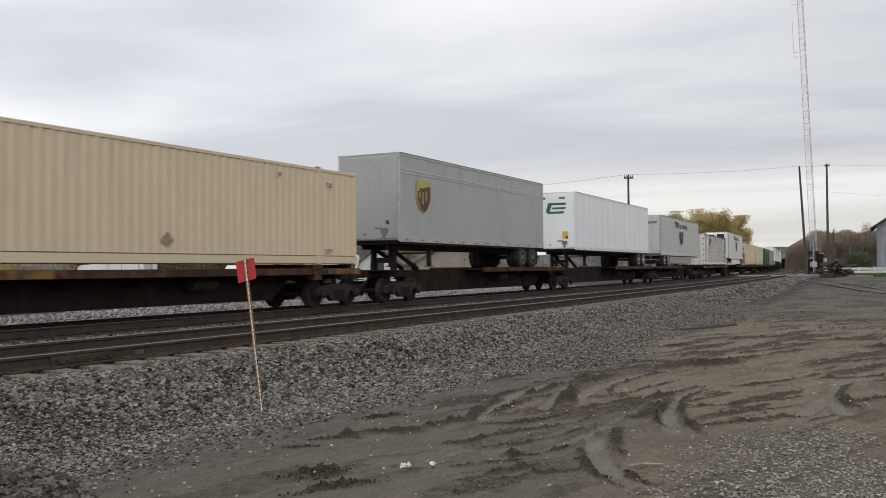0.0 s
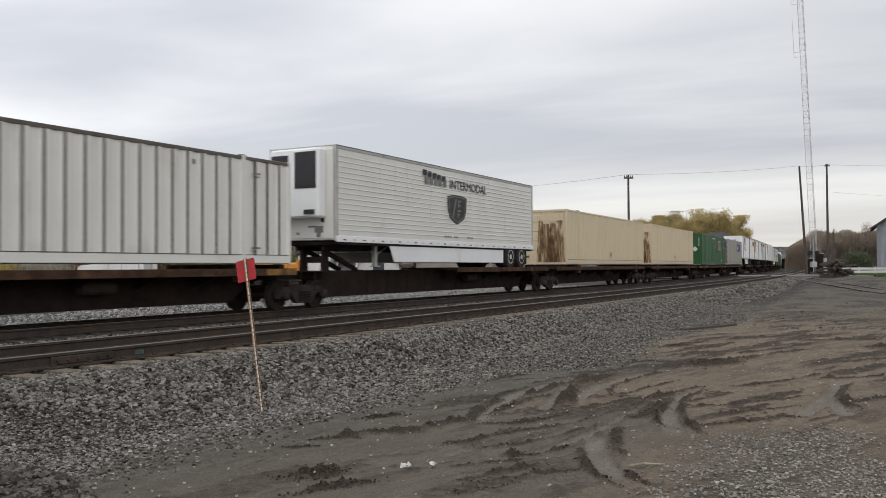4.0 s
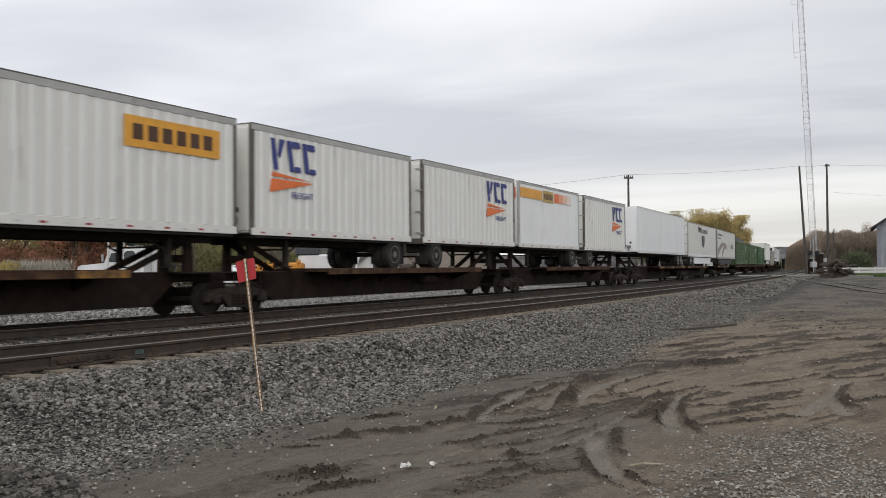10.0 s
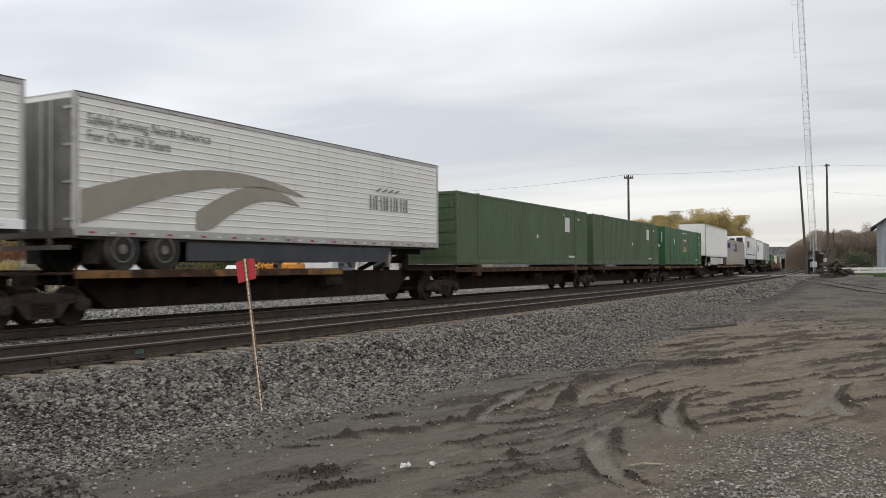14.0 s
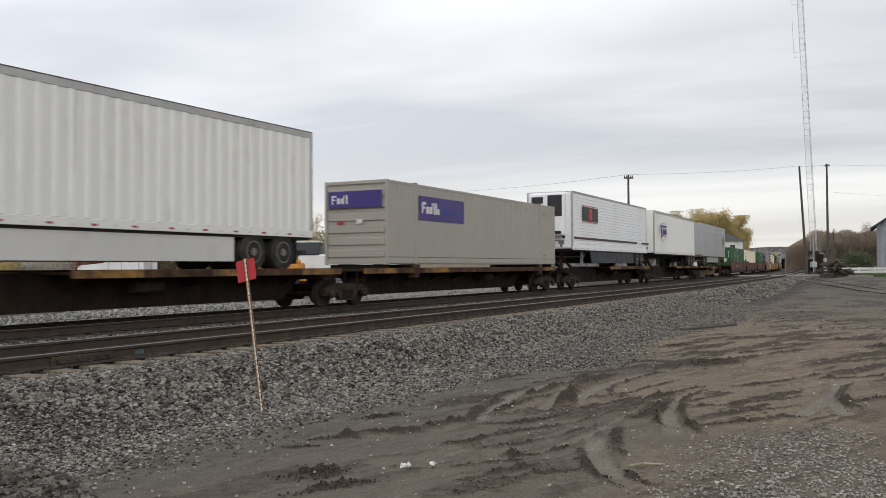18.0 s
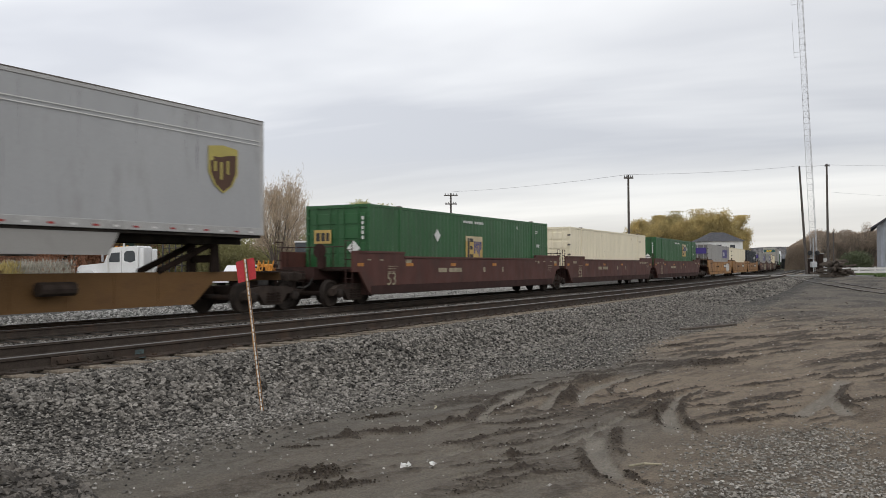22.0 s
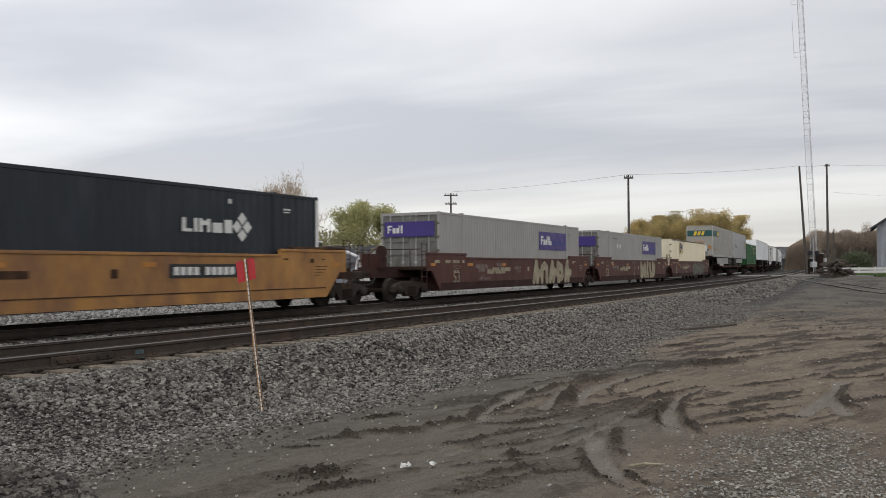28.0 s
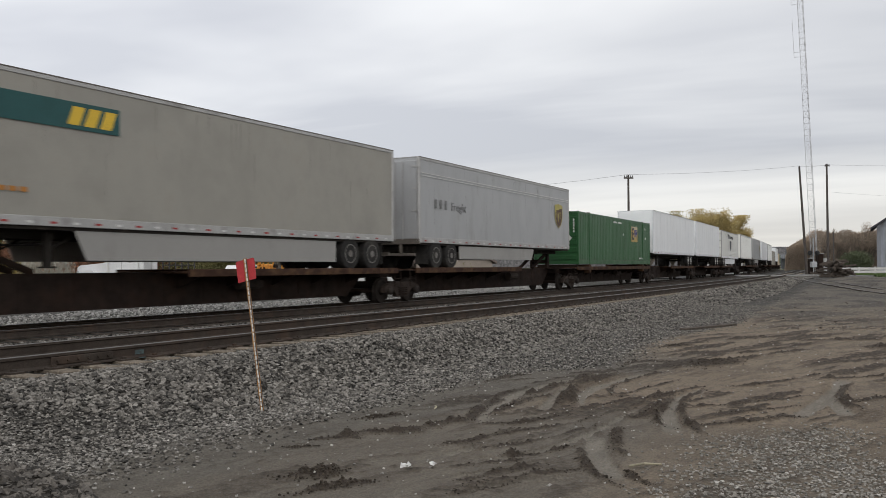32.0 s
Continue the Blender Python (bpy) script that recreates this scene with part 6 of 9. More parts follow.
def trailer(paint, label, length=CL, zb=0.95, zt=4.09, nose_left=True, skin="ribs", tandem=True, skirt=None, hub="hub_dark", gear=True, trim="rail_trim", lower="rail_trim", reefer=False, name="semi_trailer", door_paint=None, gear_back=0.0):
    """A road trailer standing with its tyres at z = 0; nose_left puts the nose at -y."""
    ob = thing(name, label, "semi-trailer", "loads of the freight train")
    h, w = length / 2, 1.295
    n = -1 if nose_left else 1          # nose side along y
    part("box_body", boxes((-w + 0.012, w - 0.012, -h + 0.03, h - 0.03, zb + 0.06, zt - 0.02), bevel=0.02), M[paint], ob)
    for sx in (-1, 1):
        x0, x1 = min(sx * (w - 0.02), sx * (w + 0.006)), max(sx * (w - 0.02), sx * (w + 0.006))
        part("top_rail", boxes((x0, x1, -h + 0.02, h - 0.02, zt - (0.19 if skin == "ribs" else 0.11), zt - 0.02), bevel=0.008), M["rail_trim"] if trim == "dark_trim" else M[trim], ob)
        part("roof_edge", boxes((x0, x1, -h + 0.02, h - 0.02, zt - 0.02, zt + 0.006)), M["dark_trim"], ob)
        part("bottom_rail", boxes((x0, x1, -h + 0.02, h - 0.02, zb, zb + 0.20), bevel=0.008), M[lower], ob)
        for yy in (-h, h):
            s = 1 if yy > 0 else -1
            part("corner_post", boxes((min(sx * (w - 0.11), sx * (w + 0.004)), max(sx * (w - 0.11), sx * (w + 0.004)), min(yy, yy - s * 0.16), max(yy, yy - s * 0.16), zb + 0.02, zt - 0.01), bevel=0.03), M[trim], ob)
        if skin == "ribs":
            post = shared("side_post%.2f%.2f%s%d" % (zb, zt, paint, sx), lambda: link_mesh(boxes((min(sx * (w - 0.02), sx * (w + 0.014)), max(sx * (w - 0.02), sx * (w + 0.014)), -0.07, 0.07, zb + 0.2, zt - 0.19), bevel=0.010), "side_post", M["post_lit"] if paint == "offwhite" else M[paint]))
            for y in np.arange(-h + 0.45, h - 0.2, 0.406):
                part("side_post", post, None, ob).location = (0, float(y), 0)
        elif skin == "panels":
            strip = shared("joint%.2f%.2f%d" % (zb, zt, sx), lambda: link_mesh(boxes((min(sx * (w - 0.02), sx * (w - 0.007)), max(sx * (w - 0.02), sx * (w - 0.007)), -0.035, 0.035, zb + 0.2, zt - 0.09)), "joint_strip", M["joint"]))
            for y in np.arange(-h + 1.3, h - 0.5, 1.235):
                part("joint_strip", strip, None, ob).location = (0, float(y), 0)
        elif skin == "lines":
            rb = bmesh.new()
            z = zb + 0.36
            while z < zt - 0.22:
                prism(rb, ((sx * (w - 0.015), z), (sx * (w + 0.004), z + 0.012), (sx * (w + 0.004), z + 0.028), (sx * (w - 0.015), z + 0.042)), "y", -h + 0.16, h - 0.16)
                z += 0.165
            part("side_corrugation", rb, M[paint], ob)
        # reflective tape
        tape_r, tape_w = bmesh.new(), bmesh.new()
        xa = w + 0.007 if sx > 0 else -w - 0.012
        k = 0
        y = -h + 0.4
        while y < h - 0.3:
            box(tape_r if k % 2 == 0 else tape_w, xa, xa + 0.005, y, y + 0.16, zb + 0.055, zb + 0.10)
            y += 0.56
            k += 1
        tagged(part("reflective_tape", tape_r, M["red_dark"], ob), kind="stuff")
        tagged(part("reflective_tape", tape_w, M["decal_white"], ob), kind="stuff")
    if paint in ("offwhite", "silver", "old_silver"):
        tagged(part("grime", runs(random.Random(len(label) + int(length * 10)), w + 0.0145 if skin in ("ribs", "lines") else w + 0.001, 22, zb + 0.2, zt - 0.2, h - 0.3), M["grime_run"], ob, "grime streaks running down the side"), kind="stuff")
    part("roof_sheet", boxes((-w + 0.03, w - 0.03, -h + 0.03, h - 0.03, zt - 0.025, zt + 0.004)), M[trim], ob)
    # chassis
    part("floor_pan", boxes((-w + 0.05, w - 0.05, -h + 0.2, h - 0.1, zb - 0.07, zb + 0.05)), M["underside"], ob)
    for x in (-0.5, 0.5):
        part("chassis_beam", boxes((x - 0.05, x + 0.05, -h + 0.4, h - 0.1, zb - 0.24, zb - 0.06)), M["underside"], ob)
    # nose and doors
    yn, yd = n * h, -n * h
    nf = boxes((-w + 0.1, w - 0.1, min(yn, yn - n * 0.05), max(yn, yn - n * 0.05), zb + 0.12, zt - 0.12), bevel=0.01)
    part("nose_sheet", nf, M[paint], ob)
    nb = boxes((0.52, 0.82, min(yn, yn + n * 0.03), max(yn, yn + n * 0.03), zb + 0.30, zb + 0.5), (0.60, 0.72, min(yn, yn + n * 0.04), max(yn, yn + n * 0.04), zb + 0.16, zb + 0.3))
    part("nose_box", nb, M["decal_grey"], ob, "connector box on the nose")
    for xx, zz, ww, hh, mm in ((0.80, 0.62, 0.12, 0.14, "black"), (0.42, 0.46, 0.34, 0.06, "decal_grey"), (-0.15, 0.24, 0.10, 0.08, "decal_grey")):
        part("placard", boxes((xx - ww / 2, xx + ww / 2, min(yn, yn + n * 0.012), max(yn, yn + n * 0.012), zb + zz, zb + zz + hh)), M[mm], ob)
    if reefer:
        rf = boxes((-0.95, 0.95, min(yn, yn + n * 0.42), max(yn, yn + n * 0.42), zb + 0.75, zt - 0.1), bevel=0.06)
        ru = part("cooling_unit", rf, M["white"], ob, "white cooling unit with a black louvred grille")
        gr = boxes((0.05, 0.86, min(yn + n * 0.42, yn + n * 0.45), max(yn + n * 0.42, yn + n * 0.45), zt - 1.35, zt - 0.22), bevel=0.01)
        part("grille", gr, M["black"], ru)
        for q in ((-0.85, -0.2, zt - 0.65, zt - 0.3), (0.4, 0.8, zb + 0.85, zb + 1.0)):
            part("grille", boxes((q[0], q[1], min(yn + n * 0.42, yn + n * 0.45), max(yn + n * 0.42, yn + n * 0.45), q[2], q[3])), M["black"], ru)
    for sx in (-1, 1):
        dm = boxes((min(sx * 0.015, sx * (w - 0.11)), max(sx * 0.015, sx * (w - 0.11)), min(yd, yd + n * 0.05), max(yd, yd + n * 0.05), zb + 0.15, zt - 0.14), bevel=0.01)
        dr = part("door", dm, M[door_paint or paint], ob)
        rd = bmesh.new()
        for xx in (sx * 0.3, sx * 0.62):
            rod(rd, (xx, yd - n * 0.03, zb + 0.1), (xx, yd - n * 0.03, zt - 0.16), 0.018, 6)
        for k in range(4):
            z = zb + 0.35 + k * (zt - zb - 0.7) / 3
            box(rd, min(sx * (w - 0.28), sx * (w - 0.02)), max(sx * (w - 0.28), sx * (w - 0.02)), min(yd, yd - n * 0.03), max(yd, yd - n * 0.03), z - 0.03, z + 0.03)
        part("lock_rod", rd, M["rail_trim"], dr)
    part("rear_sill", boxes((-w, w, min(yd, yd + n * 0.12), max(yd, yd + n * 0.12), zb - 0.05, zb + 0.15), bevel=0.01), M["dark_trim"], ob)
    bp = boxes((-1.1, 1.1, min(yd, yd + n * 0.08), max(yd, yd + n * 0.08), 0.48, 0.58))
    for x in (-0.5, 0.5):
        box(bp, x - 0.05, x + 0.05, min(yd, yd + n * 0.08), max(yd, yd + n * 0.08), 0.55, zb)
    part("rear_bumper", bp, M["dark_trim"], ob)
    # wheels
    axles = (yd + n * 1.35, yd + n * 2.6) if tandem else (yd + n * 1.1,)
    tyre, disc = shared("tyre", tyre_mesh), shared("disc_" + hub, lambda: disc_mesh(hub))
    for ya in axles:
        ax = bmesh.new()
        rod(ax, (-1.0, ya, 0.505), (1.0, ya, 0.505), 0.07, 8)
        part("axle", ax, M["underside"], ob)
        for sx in (-1, 1):
            for k, off in enumerate((1.13, 0.80)):
                t_ = part("tyre", tyre, None, ob)
                t_.location, t_.rotation_euler = (sx * off, ya, 0.505), (0, 0, 0 if sx > 0 else math.pi)
                if k == 0:
                    d_ = part("rim", disc, None, t_)
    sus = boxes((-0.75, 0.75, min(axles) - 0.9, max(axles) + 0.9, 0.62, zb - 0.1))
    part("slider_frame", sus, M["underside"], ob)
    for x in (-0.975, 0.975):
        part("mud_flap", boxes((x - 0.27, x + 0.27, axles[0] - n * 0.62 - 0.01, axles[0] - n * 0.62 + 0.01, 0.18, zb)), M["rubber"], ob)
    yg = yn - n * ((2.9 if tandem else 2.0) + gear_back)
    if gear:
        lg = bmesh.new()
        for x in (-0.85, 0.85):
            box(lg, x - 0.07, x + 0.07, yg - 0.07, yg + 0.07, 0.12, zb)
            box(lg, x - 0.14, x + 0.14, yg - 0.13, yg + 0.13, 0.08, 0.12)
            rod(lg, (x, yg, 0.45), (x, yg - n * 0.9, zb - 0.05), 0.03, 5)
        rod(lg, (-0.85, yg, 0.6), (0.85, yg, 0.6), 0.03, 5)
        part("landing_gear", lg, M["underside"] if skirt in (None, "lightgrey") else M["rail_trim"], ob)
    if skirt:
        y0, y1 = sorted((yg - n * 0.35, axles[-1] + n * 0.75))
        for sx in (-1, 1):
            sk = bmesh.new()
            far, near_ = (y0, y1) if n < 0 else (y1, y0)
            low = 0.24 if not gear_back else 0.37
            prism(sk, ((far, zb), (far - n * 0.35, low), (near_, low), (near_, zb)), "x", min(sx * 1.20, sx * 1.235), max(sx * 1.20, sx * 1.235))
            part("side_skirt", sk, M[skirt], ob, "flat aerodynamic skirt panel")
    return ob


def shield(ob, y, z, s, x, outer, inner, wide=1.0):
    def pts(k):
        return [(y + (u - y) * wide, v) for u, v in pts0(k)]

    def pts0(k):
        if wide > 1.5:
            return ((y - 0.5 * k, z + 0.48 * k), (y - 0.22 * k, z + 0.58 * k), (y + 0.22 * k, z + 0.58 * k), (y + 0.5 * k, z + 0.48 * k), (y + 0.46 * k, z - 0.10 * k), (y + 0.36 * k, z - 0.46 * k), (y, z - 0.72 * k), (y - 0.36 * k, z - 0.46 * k), (y - 0.46 * k, z - 0.10 * k))
        return ((y - 0.5 * k, z + 0.55 * k), (y, z + 0.62 * k), (y + 0.5 * k, z + 0.55 * k), (y + 0.5 * k, z - 0.15 * k), (y + 0.3 * k, z - 0.5 * k), (y, z - 0.7 * k), (y - 0.3 * k, z - 0.5 * k), (y - 0.5 * k, z - 0.15 * k))
    bm = bmesh.new()
    prism(bm, pts(s), "x", x, x + 0.006)
    p = part("shield_emblem", bm, M[outer], ob, "shield-shaped emblem")
    if wide > 1.5:
        for k, mm in ((0.90, inner), (0.84, outer)):
            bm = bmesh.new()
            prism(bm, pts(s * k), "x", x + 0.006 + (0.9 - k) * 0.04, x + 0.009 + (0.9 - k) * 0.04)
            part("emblem_rim", bm, M[mm], p)
        bm = bmesh.new()
        prism(bm, ((y - 0.50 * s, z - 0.36 * s), (y - 0.40 * s, z - 0.42 * s), (y - 0.08 * s, z + 0.40 * s), (y - 0.20 * s, z + 0.40 * s)), "x", x + 0.012, x + 0.015)
        part("emblem_slash", bm, M[inner], p)
        pieces(p, "emblem_bar", inner, x + 0.012, [(y + a * s, y + b * s, z + c * s, z + d * s) for a, b, c, d in ((0.04, 0.12, 0.02, 0.36), (0.12, 0.34, 0.28, 0.36), (0.12, 0.28, 0.10, 0.17), (0.00, 0.08, -0.42, -0.06), (0.08, 0.30, -0.14, -0.06), (0.08, 0.24, -0.30, -0.24))])
        return
    pieces(p, "emblem_bar", inner, x + 0.006, [(y + q[0] * s * wide, y + q[2] * s * wide, z + q[1] * s, z + q[3] * s) for q in ((-0.32, -0.25, -0.08, 0.28), (0.05, -0.42, 0.16, 0.28), (0.16, -0.02, 0.34, 0.28))])


def slant_mark(ob, y0, z0, s, x):
    """Blue slanted strokes over an orange wedge, with a small word below."""
    for k in range(3):
        a = y0 + k * 0.64 * s
        bm = bmesh.new()
        prism(bm, ((a, z0 + 0.78 * s), (a + 0.18 * s, z0 + 0.78 * s), (a + 0.31 * s, z0), (a + 0.13 * s, z0)), "x", x, x + 0.006)
        part("logo_stroke", bm, M["blue"], ob)
        bm = bmesh.new()
        if k == 0:
            prism(bm, ((a + 0.36 * s, z0 + 0.78 * s), (a + 0.56 * s, z0 + 0.78 * s), (a + 0.38 * s, z0 + 0.30 * s), (a + 0.30 * s, z0 + 0.40 * s)), "x", x, x + 0.006)
        else:
            prism(bm, ((a + 0.20 * s, z0 + 0.78 * s), (a + 0.52 * s, z0 + 0.78 * s), (a + 0.56 * s, z0 + 0.62 * s), (a + 0.22 * s, z0 + 0.62 * s)), "x", x, x + 0.006)
            o = bmesh.new()
            prism(o, ((a + 0.32 * s, z0 + 0.14 * s), (a + 0.56 * s, z0 + 0.14 * s), (a + 0.60 * s, z0), (a + 0.34 * s, z0)), "x", x, x + 0.006)
            part("logo_stroke", o, M["blue"], ob)
        part("logo_stroke", bm, M["blue"], ob)
    bm = bmesh.new()
    prism(bm, ((y0 + 0.03 * s, z0 - 0.23 * s), (y0 + 1.78 * s, z0 - 0.24 * s), (y0 - 0.03 * s, z0 - 0.58 * s)), "x", x, x + 0.006)
    part("logo_wedge", bm, M["orange"], ob, "orange wedge of a sign")
    bm = bmesh.new()
    prism(bm, ((y0 + 0.07 * s, z0 - 0.06 * s), (y0 + 1.70 * s, z0 - 0.20 * s), (y0 + 0.04 * s, z0 - 0.17 * s)), "x", x, x + 0.006)
    part("logo_wedge", bm, M["orange"], ob, "thin orange sliver over the wedge")
    side_text("lettering", "FREIGHT", 0.24 * s, x, y0 + 0.82 * s, z0 - 0.68 * s, M["blue"], ob)

# ---- surroundings ----


def view(across, depth):
    """Ground point at a depth straight ahead of the lot's eye line and 'across' metres to the right of it."""
    return across * math.cos(YAW) - depth * math.sin(YAW), across * math.sin(YAW) + depth * math.cos(YAW)


def leaf_cards(pts, size, rng, upright=0.0, slim=0.7):
    """Small bent leaf clumps, each a pair of triangles, at the given points."""
    n = len(pts)
    a = rng.normal(size=(n, 3)) + (0, 0, upright)
    a /= np.linalg.norm(a, axis=1)[:, None] + 1e-9
    b = np.cross(a, rng.normal(size=(n, 3)))
    b /= np.linalg.norm(b, axis=1)[:, None] + 1e-9
    s = (size * rng.uniform(0.6, 1.4, n))[:, None]
    c = np.cross(a, b) * s * 0.35 * min(1.0, 2.5 * slim)
    v = np.stack([pts - a * s, pts + b * s * slim + c, pts + a * s, pts - b * s * slim + c], 1).reshape(-1, 3)
    f = np.arange(n)[:, None] * 4
    faces = np.concatenate([f + (0, 1, 2), f + (0, 2, 3)], 1).reshape(-1, 3)
    return v, faces


def limbs(bm, base, direction, length, radius, depth, rng, tips, spread=0.55, up=0.25, kids=3):
    end = base + direction * length
    rod(bm, base, end, radius, 6 if depth > 1 else 4, radius * 0.62)
    if depth <= 1:
        tips.append(np.array(end))
        tips.append(np.array(base + direction * length * 0.55))
    if depth == 0:
        return
    for k in range(kids):
        d = Vector((rng.normal(), rng.normal(), rng.normal())) * spread + direction + Vector((0, 0, up))
        d.normalize()
        limbs(bm, base + direction * length * rng.uniform(0.6, 1.0), d, length * rng.uniform(0.58, 0.82), radius * 0.55, depth - 1, rng, tips, spread, up, kids)


def tree(pos, height, width, leaf, label, seed, cards=3500, size=0.24, trunk=0.25, depth=3, bare=False, name="tree", spread=0.6, up=0.25, kids=3, upright=0.0, slim=0.7):
    rng = np.random.default_rng(seed)
    x, y = pos
    z = ground_z(x, y)
    ob = thing(name, label, "tree", at=pose(x, y, z))
    bm, tips = bmesh.new(), []
    th = height * trunk
    rod(bm, (0, 0, -0.1), (0, 0, th), height * 0.028, 8, height * 0.02)
    for k in range(5 if not bare else 7):
        a = 6.283 * k / 5 + rng.uniform(-0.4, 0.4)
        d = Vector((math.cos(a) * 0.6, math.sin(a) * 0.6, rng.uniform(0.6, 1.3))).normalized()
        limbs(bm, Vector((0, 0, th * rng.uniform(0.75, 1.0))), d, height * 0.27, height * 0.013, depth, rng, tips, spread, up, kids)
    tips = np.array(tips)
    # fit the branch tips to the crown's size
    scale = np.array((width / 2 / max(0.1, np.percentile(np.hypot(tips[:, 0], tips[:, 1]), 95)),) * 2 + ((height - th) / max(0.1, tips[:, 2].max() - th),))
    for v in bm.verts:
        if v.co.z > th * 0.9:
            v.co.x, v.co.y, v.co.z = v.co.x * scale[0], v.co.y * scale[1], th + (v.co.z - th) * scale[2]
    tips = np.stack([tips[:, 0] * scale[0], tips[:, 1] * scale[1], th + (tips[:, 2] - th) * scale[2]], 1)
    part("trunk", bm, M["bark"], ob)
    if cards:
        pick = tips[rng.integers(0, len(tips), cards)]
        pts = pick + np.clip(rng.normal(0, 1, (cards, 3)), -1.8, 1.8) * (width * 0.05, width * 0.05, height * 0.045)
        pts[:, 2] = np.clip(pts[:, 2], th * 0.5, height * 1.02)
        v, f = leaf_cards(pts, size, rng, upright, slim)
        me = bpy.data.meshes.new("crown")
        me.from_pydata(v.tolist(), [], f.tolist())
        me.materials.append(M[leaf])
        part("crown", me, None, ob)
    return ob


def vase_tree(pos, height, width, label, seed):
    """A bare tree whose many limbs rise from a short trunk and fan outwards."""
    rng = np.random.default_rng(seed)
    ob = thing("bare_tree", label, "tree", at=pose(pos[0], pos[1], ground_z(*pos)))
    bm, twigs, tips = bmesh.new(), bmesh.new(), []
    rod(bm, (0, 0, -0.1), (0, 0, height * 0.14), 0.30, 8, 0.24)

    def grow(p, d, length, r, depth):
        for k in range(3):
            d = (d + Vector(rng.normal(0, 0.07, 3)) + Vector((0, 0, 0.05))).normalized()
            q = p + d * length / 3
            rod(bm if depth > 1 else twigs, p, q, r, 5 if depth > 1 else 3, r * 0.82)
            p, r = q, max(0.017, r * 0.82)
            if depth:
                for _ in range(1 if k < 1 else 2):
                    side = Vector(rng.normal(0, 1, 3))
                    side = (side - d * side.dot(d)).normalized()
                    grow(p, (d + side * rng.uniform(0.3, 0.62)).normalized(), length * rng.uniform(0.42, 0.62), r * 0.6, depth - 1)
        if depth < 2:
            tips.append(tuple(p))

    for k in range(15):
        a, lean = math.tau * k / 15 + rng.uniform(-0.2, 0.2), rng.uniform(0.08, 0.62)
        d = Vector((math.cos(a) * lean * width / height * 1.1, math.sin(a) * lean * width / height * 1.1, 1)).normalized()
        grow(Vector((0, 0, height * rng.uniform(0.08, 0.14))), d, height * rng.uniform(0.36, 0.46), 0.075, 3)
    part("trunk", bm, M["bark"], ob)
    part("twigs", twigs, M["twig"], ob, "fine tan twigs")
    pts = np.array(tips)[rng.integers(0, len(tips), 10000)] + rng.normal(0, 0.24, (10000, 3))
    v, f = leaf_cards(pts, 0.24, rng, 2.6, 0.04)
    me = bpy.data.meshes.new("crown")
    me.from_pydata(v.tolist(), [], f.tolist())
    me.materials.append(M["twig"])
    part("crown", me, None, ob, "outermost fine tan shoots")
    return ob


def thicket(name, label, where, count, size, leaf, seed, category="shrubs", upright=0.0, slim=0.7):
    """Uncounted brush: 'where' gives a point (x, y, height above the ground)."""
    rng = np.random.default_rng(seed)
    pts = np.array([where(rng) for _ in range(count)])
    pts[:, 2] += ground_heights(pts[:, 0], pts[:, 1])
    v, f = leaf_cards(pts, size, rng, upright, slim)
    me = bpy.data.meshes.new(name)
    me.from_pydata(v.tolist(), [], f.tolist())
    me.materials.append(M[leaf])
    return tagged(new(name, me), label, category, kind="stuff")


def clumps(across0, across1, depth0, depth1, height, seed, lumps=24):
    """Rounded brush lumps scattered over a patch of the view."""
    r0 = np.random.default_rng(seed)
    cs = [(r0.uniform(across0, across1), r0.uniform(depth0, depth1), height * r0.uniform(0.5, 1.0)) for _ in range(lumps)]

    def f(rng):
        a, d, h = cs[rng.integers(len(cs))]
        u = rng.normal(0, 1, 3)
        u /= np.linalg.norm(u)
        u *= rng.uniform(0.5, 1.0) * h * 0.5
        x, y = view(a + u[0] * 1.3, d + u[1])
        return x, y, max(0.05, h * 0.5 + u[2])
    return f


# left of the line, beyond the yard
def weeds(a0, a1, d0, d1, height):
    def f(rng):
        x, y = view(rng.uniform(a0, a1), rng.uniform(d0, d1))
        return x, y, height * rng.random() ** 0.8
    return f


thicket("dry_weeds", "tall pale dry weeds along the yard's edge", weeds(-35.5, -29.8, 68, 70, 2.1), 1900, 0.30, "weed_grey", 71, upright=3.0, slim=0.08)
thicket("dry_weeds", "tall yellow dry weeds along the yard's edge", weeds(-36.5, -33.0, 66, 68, 2.0), 900, 0.28, "leaf_yellow", 72, upright=3.0, slim=0.12)
tree(view(-41.0, 82), 8.4, 8.0, "leaf_yellow", "yellow-leaved autumn tree behind the yard", 11, 9000, 0.13)
tree(view(-36.5, 84), 8.0, 6.0, "leaf_olive", "olive-leaved tree behind the yard", 12, 7000, 0.13)
tree(view(-33.5, 79), 6.0, 5.5, "leaf_rust", "rust-red autumn tree behind the yard", 13, 6000, 0.12)
tree(view(-31.5, 80), 6.6, 4.6, "leaf_rust", "brown-leaved tree beside the conifer", 14, 5000, 0.12)
tree(view(-27.5, 85), 7.6, 4.5, "leaf_brown", "nearly bare tree with a few leaves", 15, 500, 0.16, bare=True)
tree(view(-27.6, 78), 7.6, 4.2, "leaf_olive", "olive-green tree behind the parked truck", 16, 8000, 0.12)
tree(view(-28.0, 88), 8.9, 6.0, "leaf_brown", "bare-branched tree with few leaves", 17, 1200, 0.10, bare=True, depth=4)
vase_tree(view(-13.5, 70), 9.2, 9.4, "tall thinning tree with upright bare tan twigs", 18)
tree(view(-7.8, 92), 8.3, 7.4, "leaf_pale", "yellow-green tree beyond the yard", 19, 16000, 0.13, upright=1.0, slim=0.4)


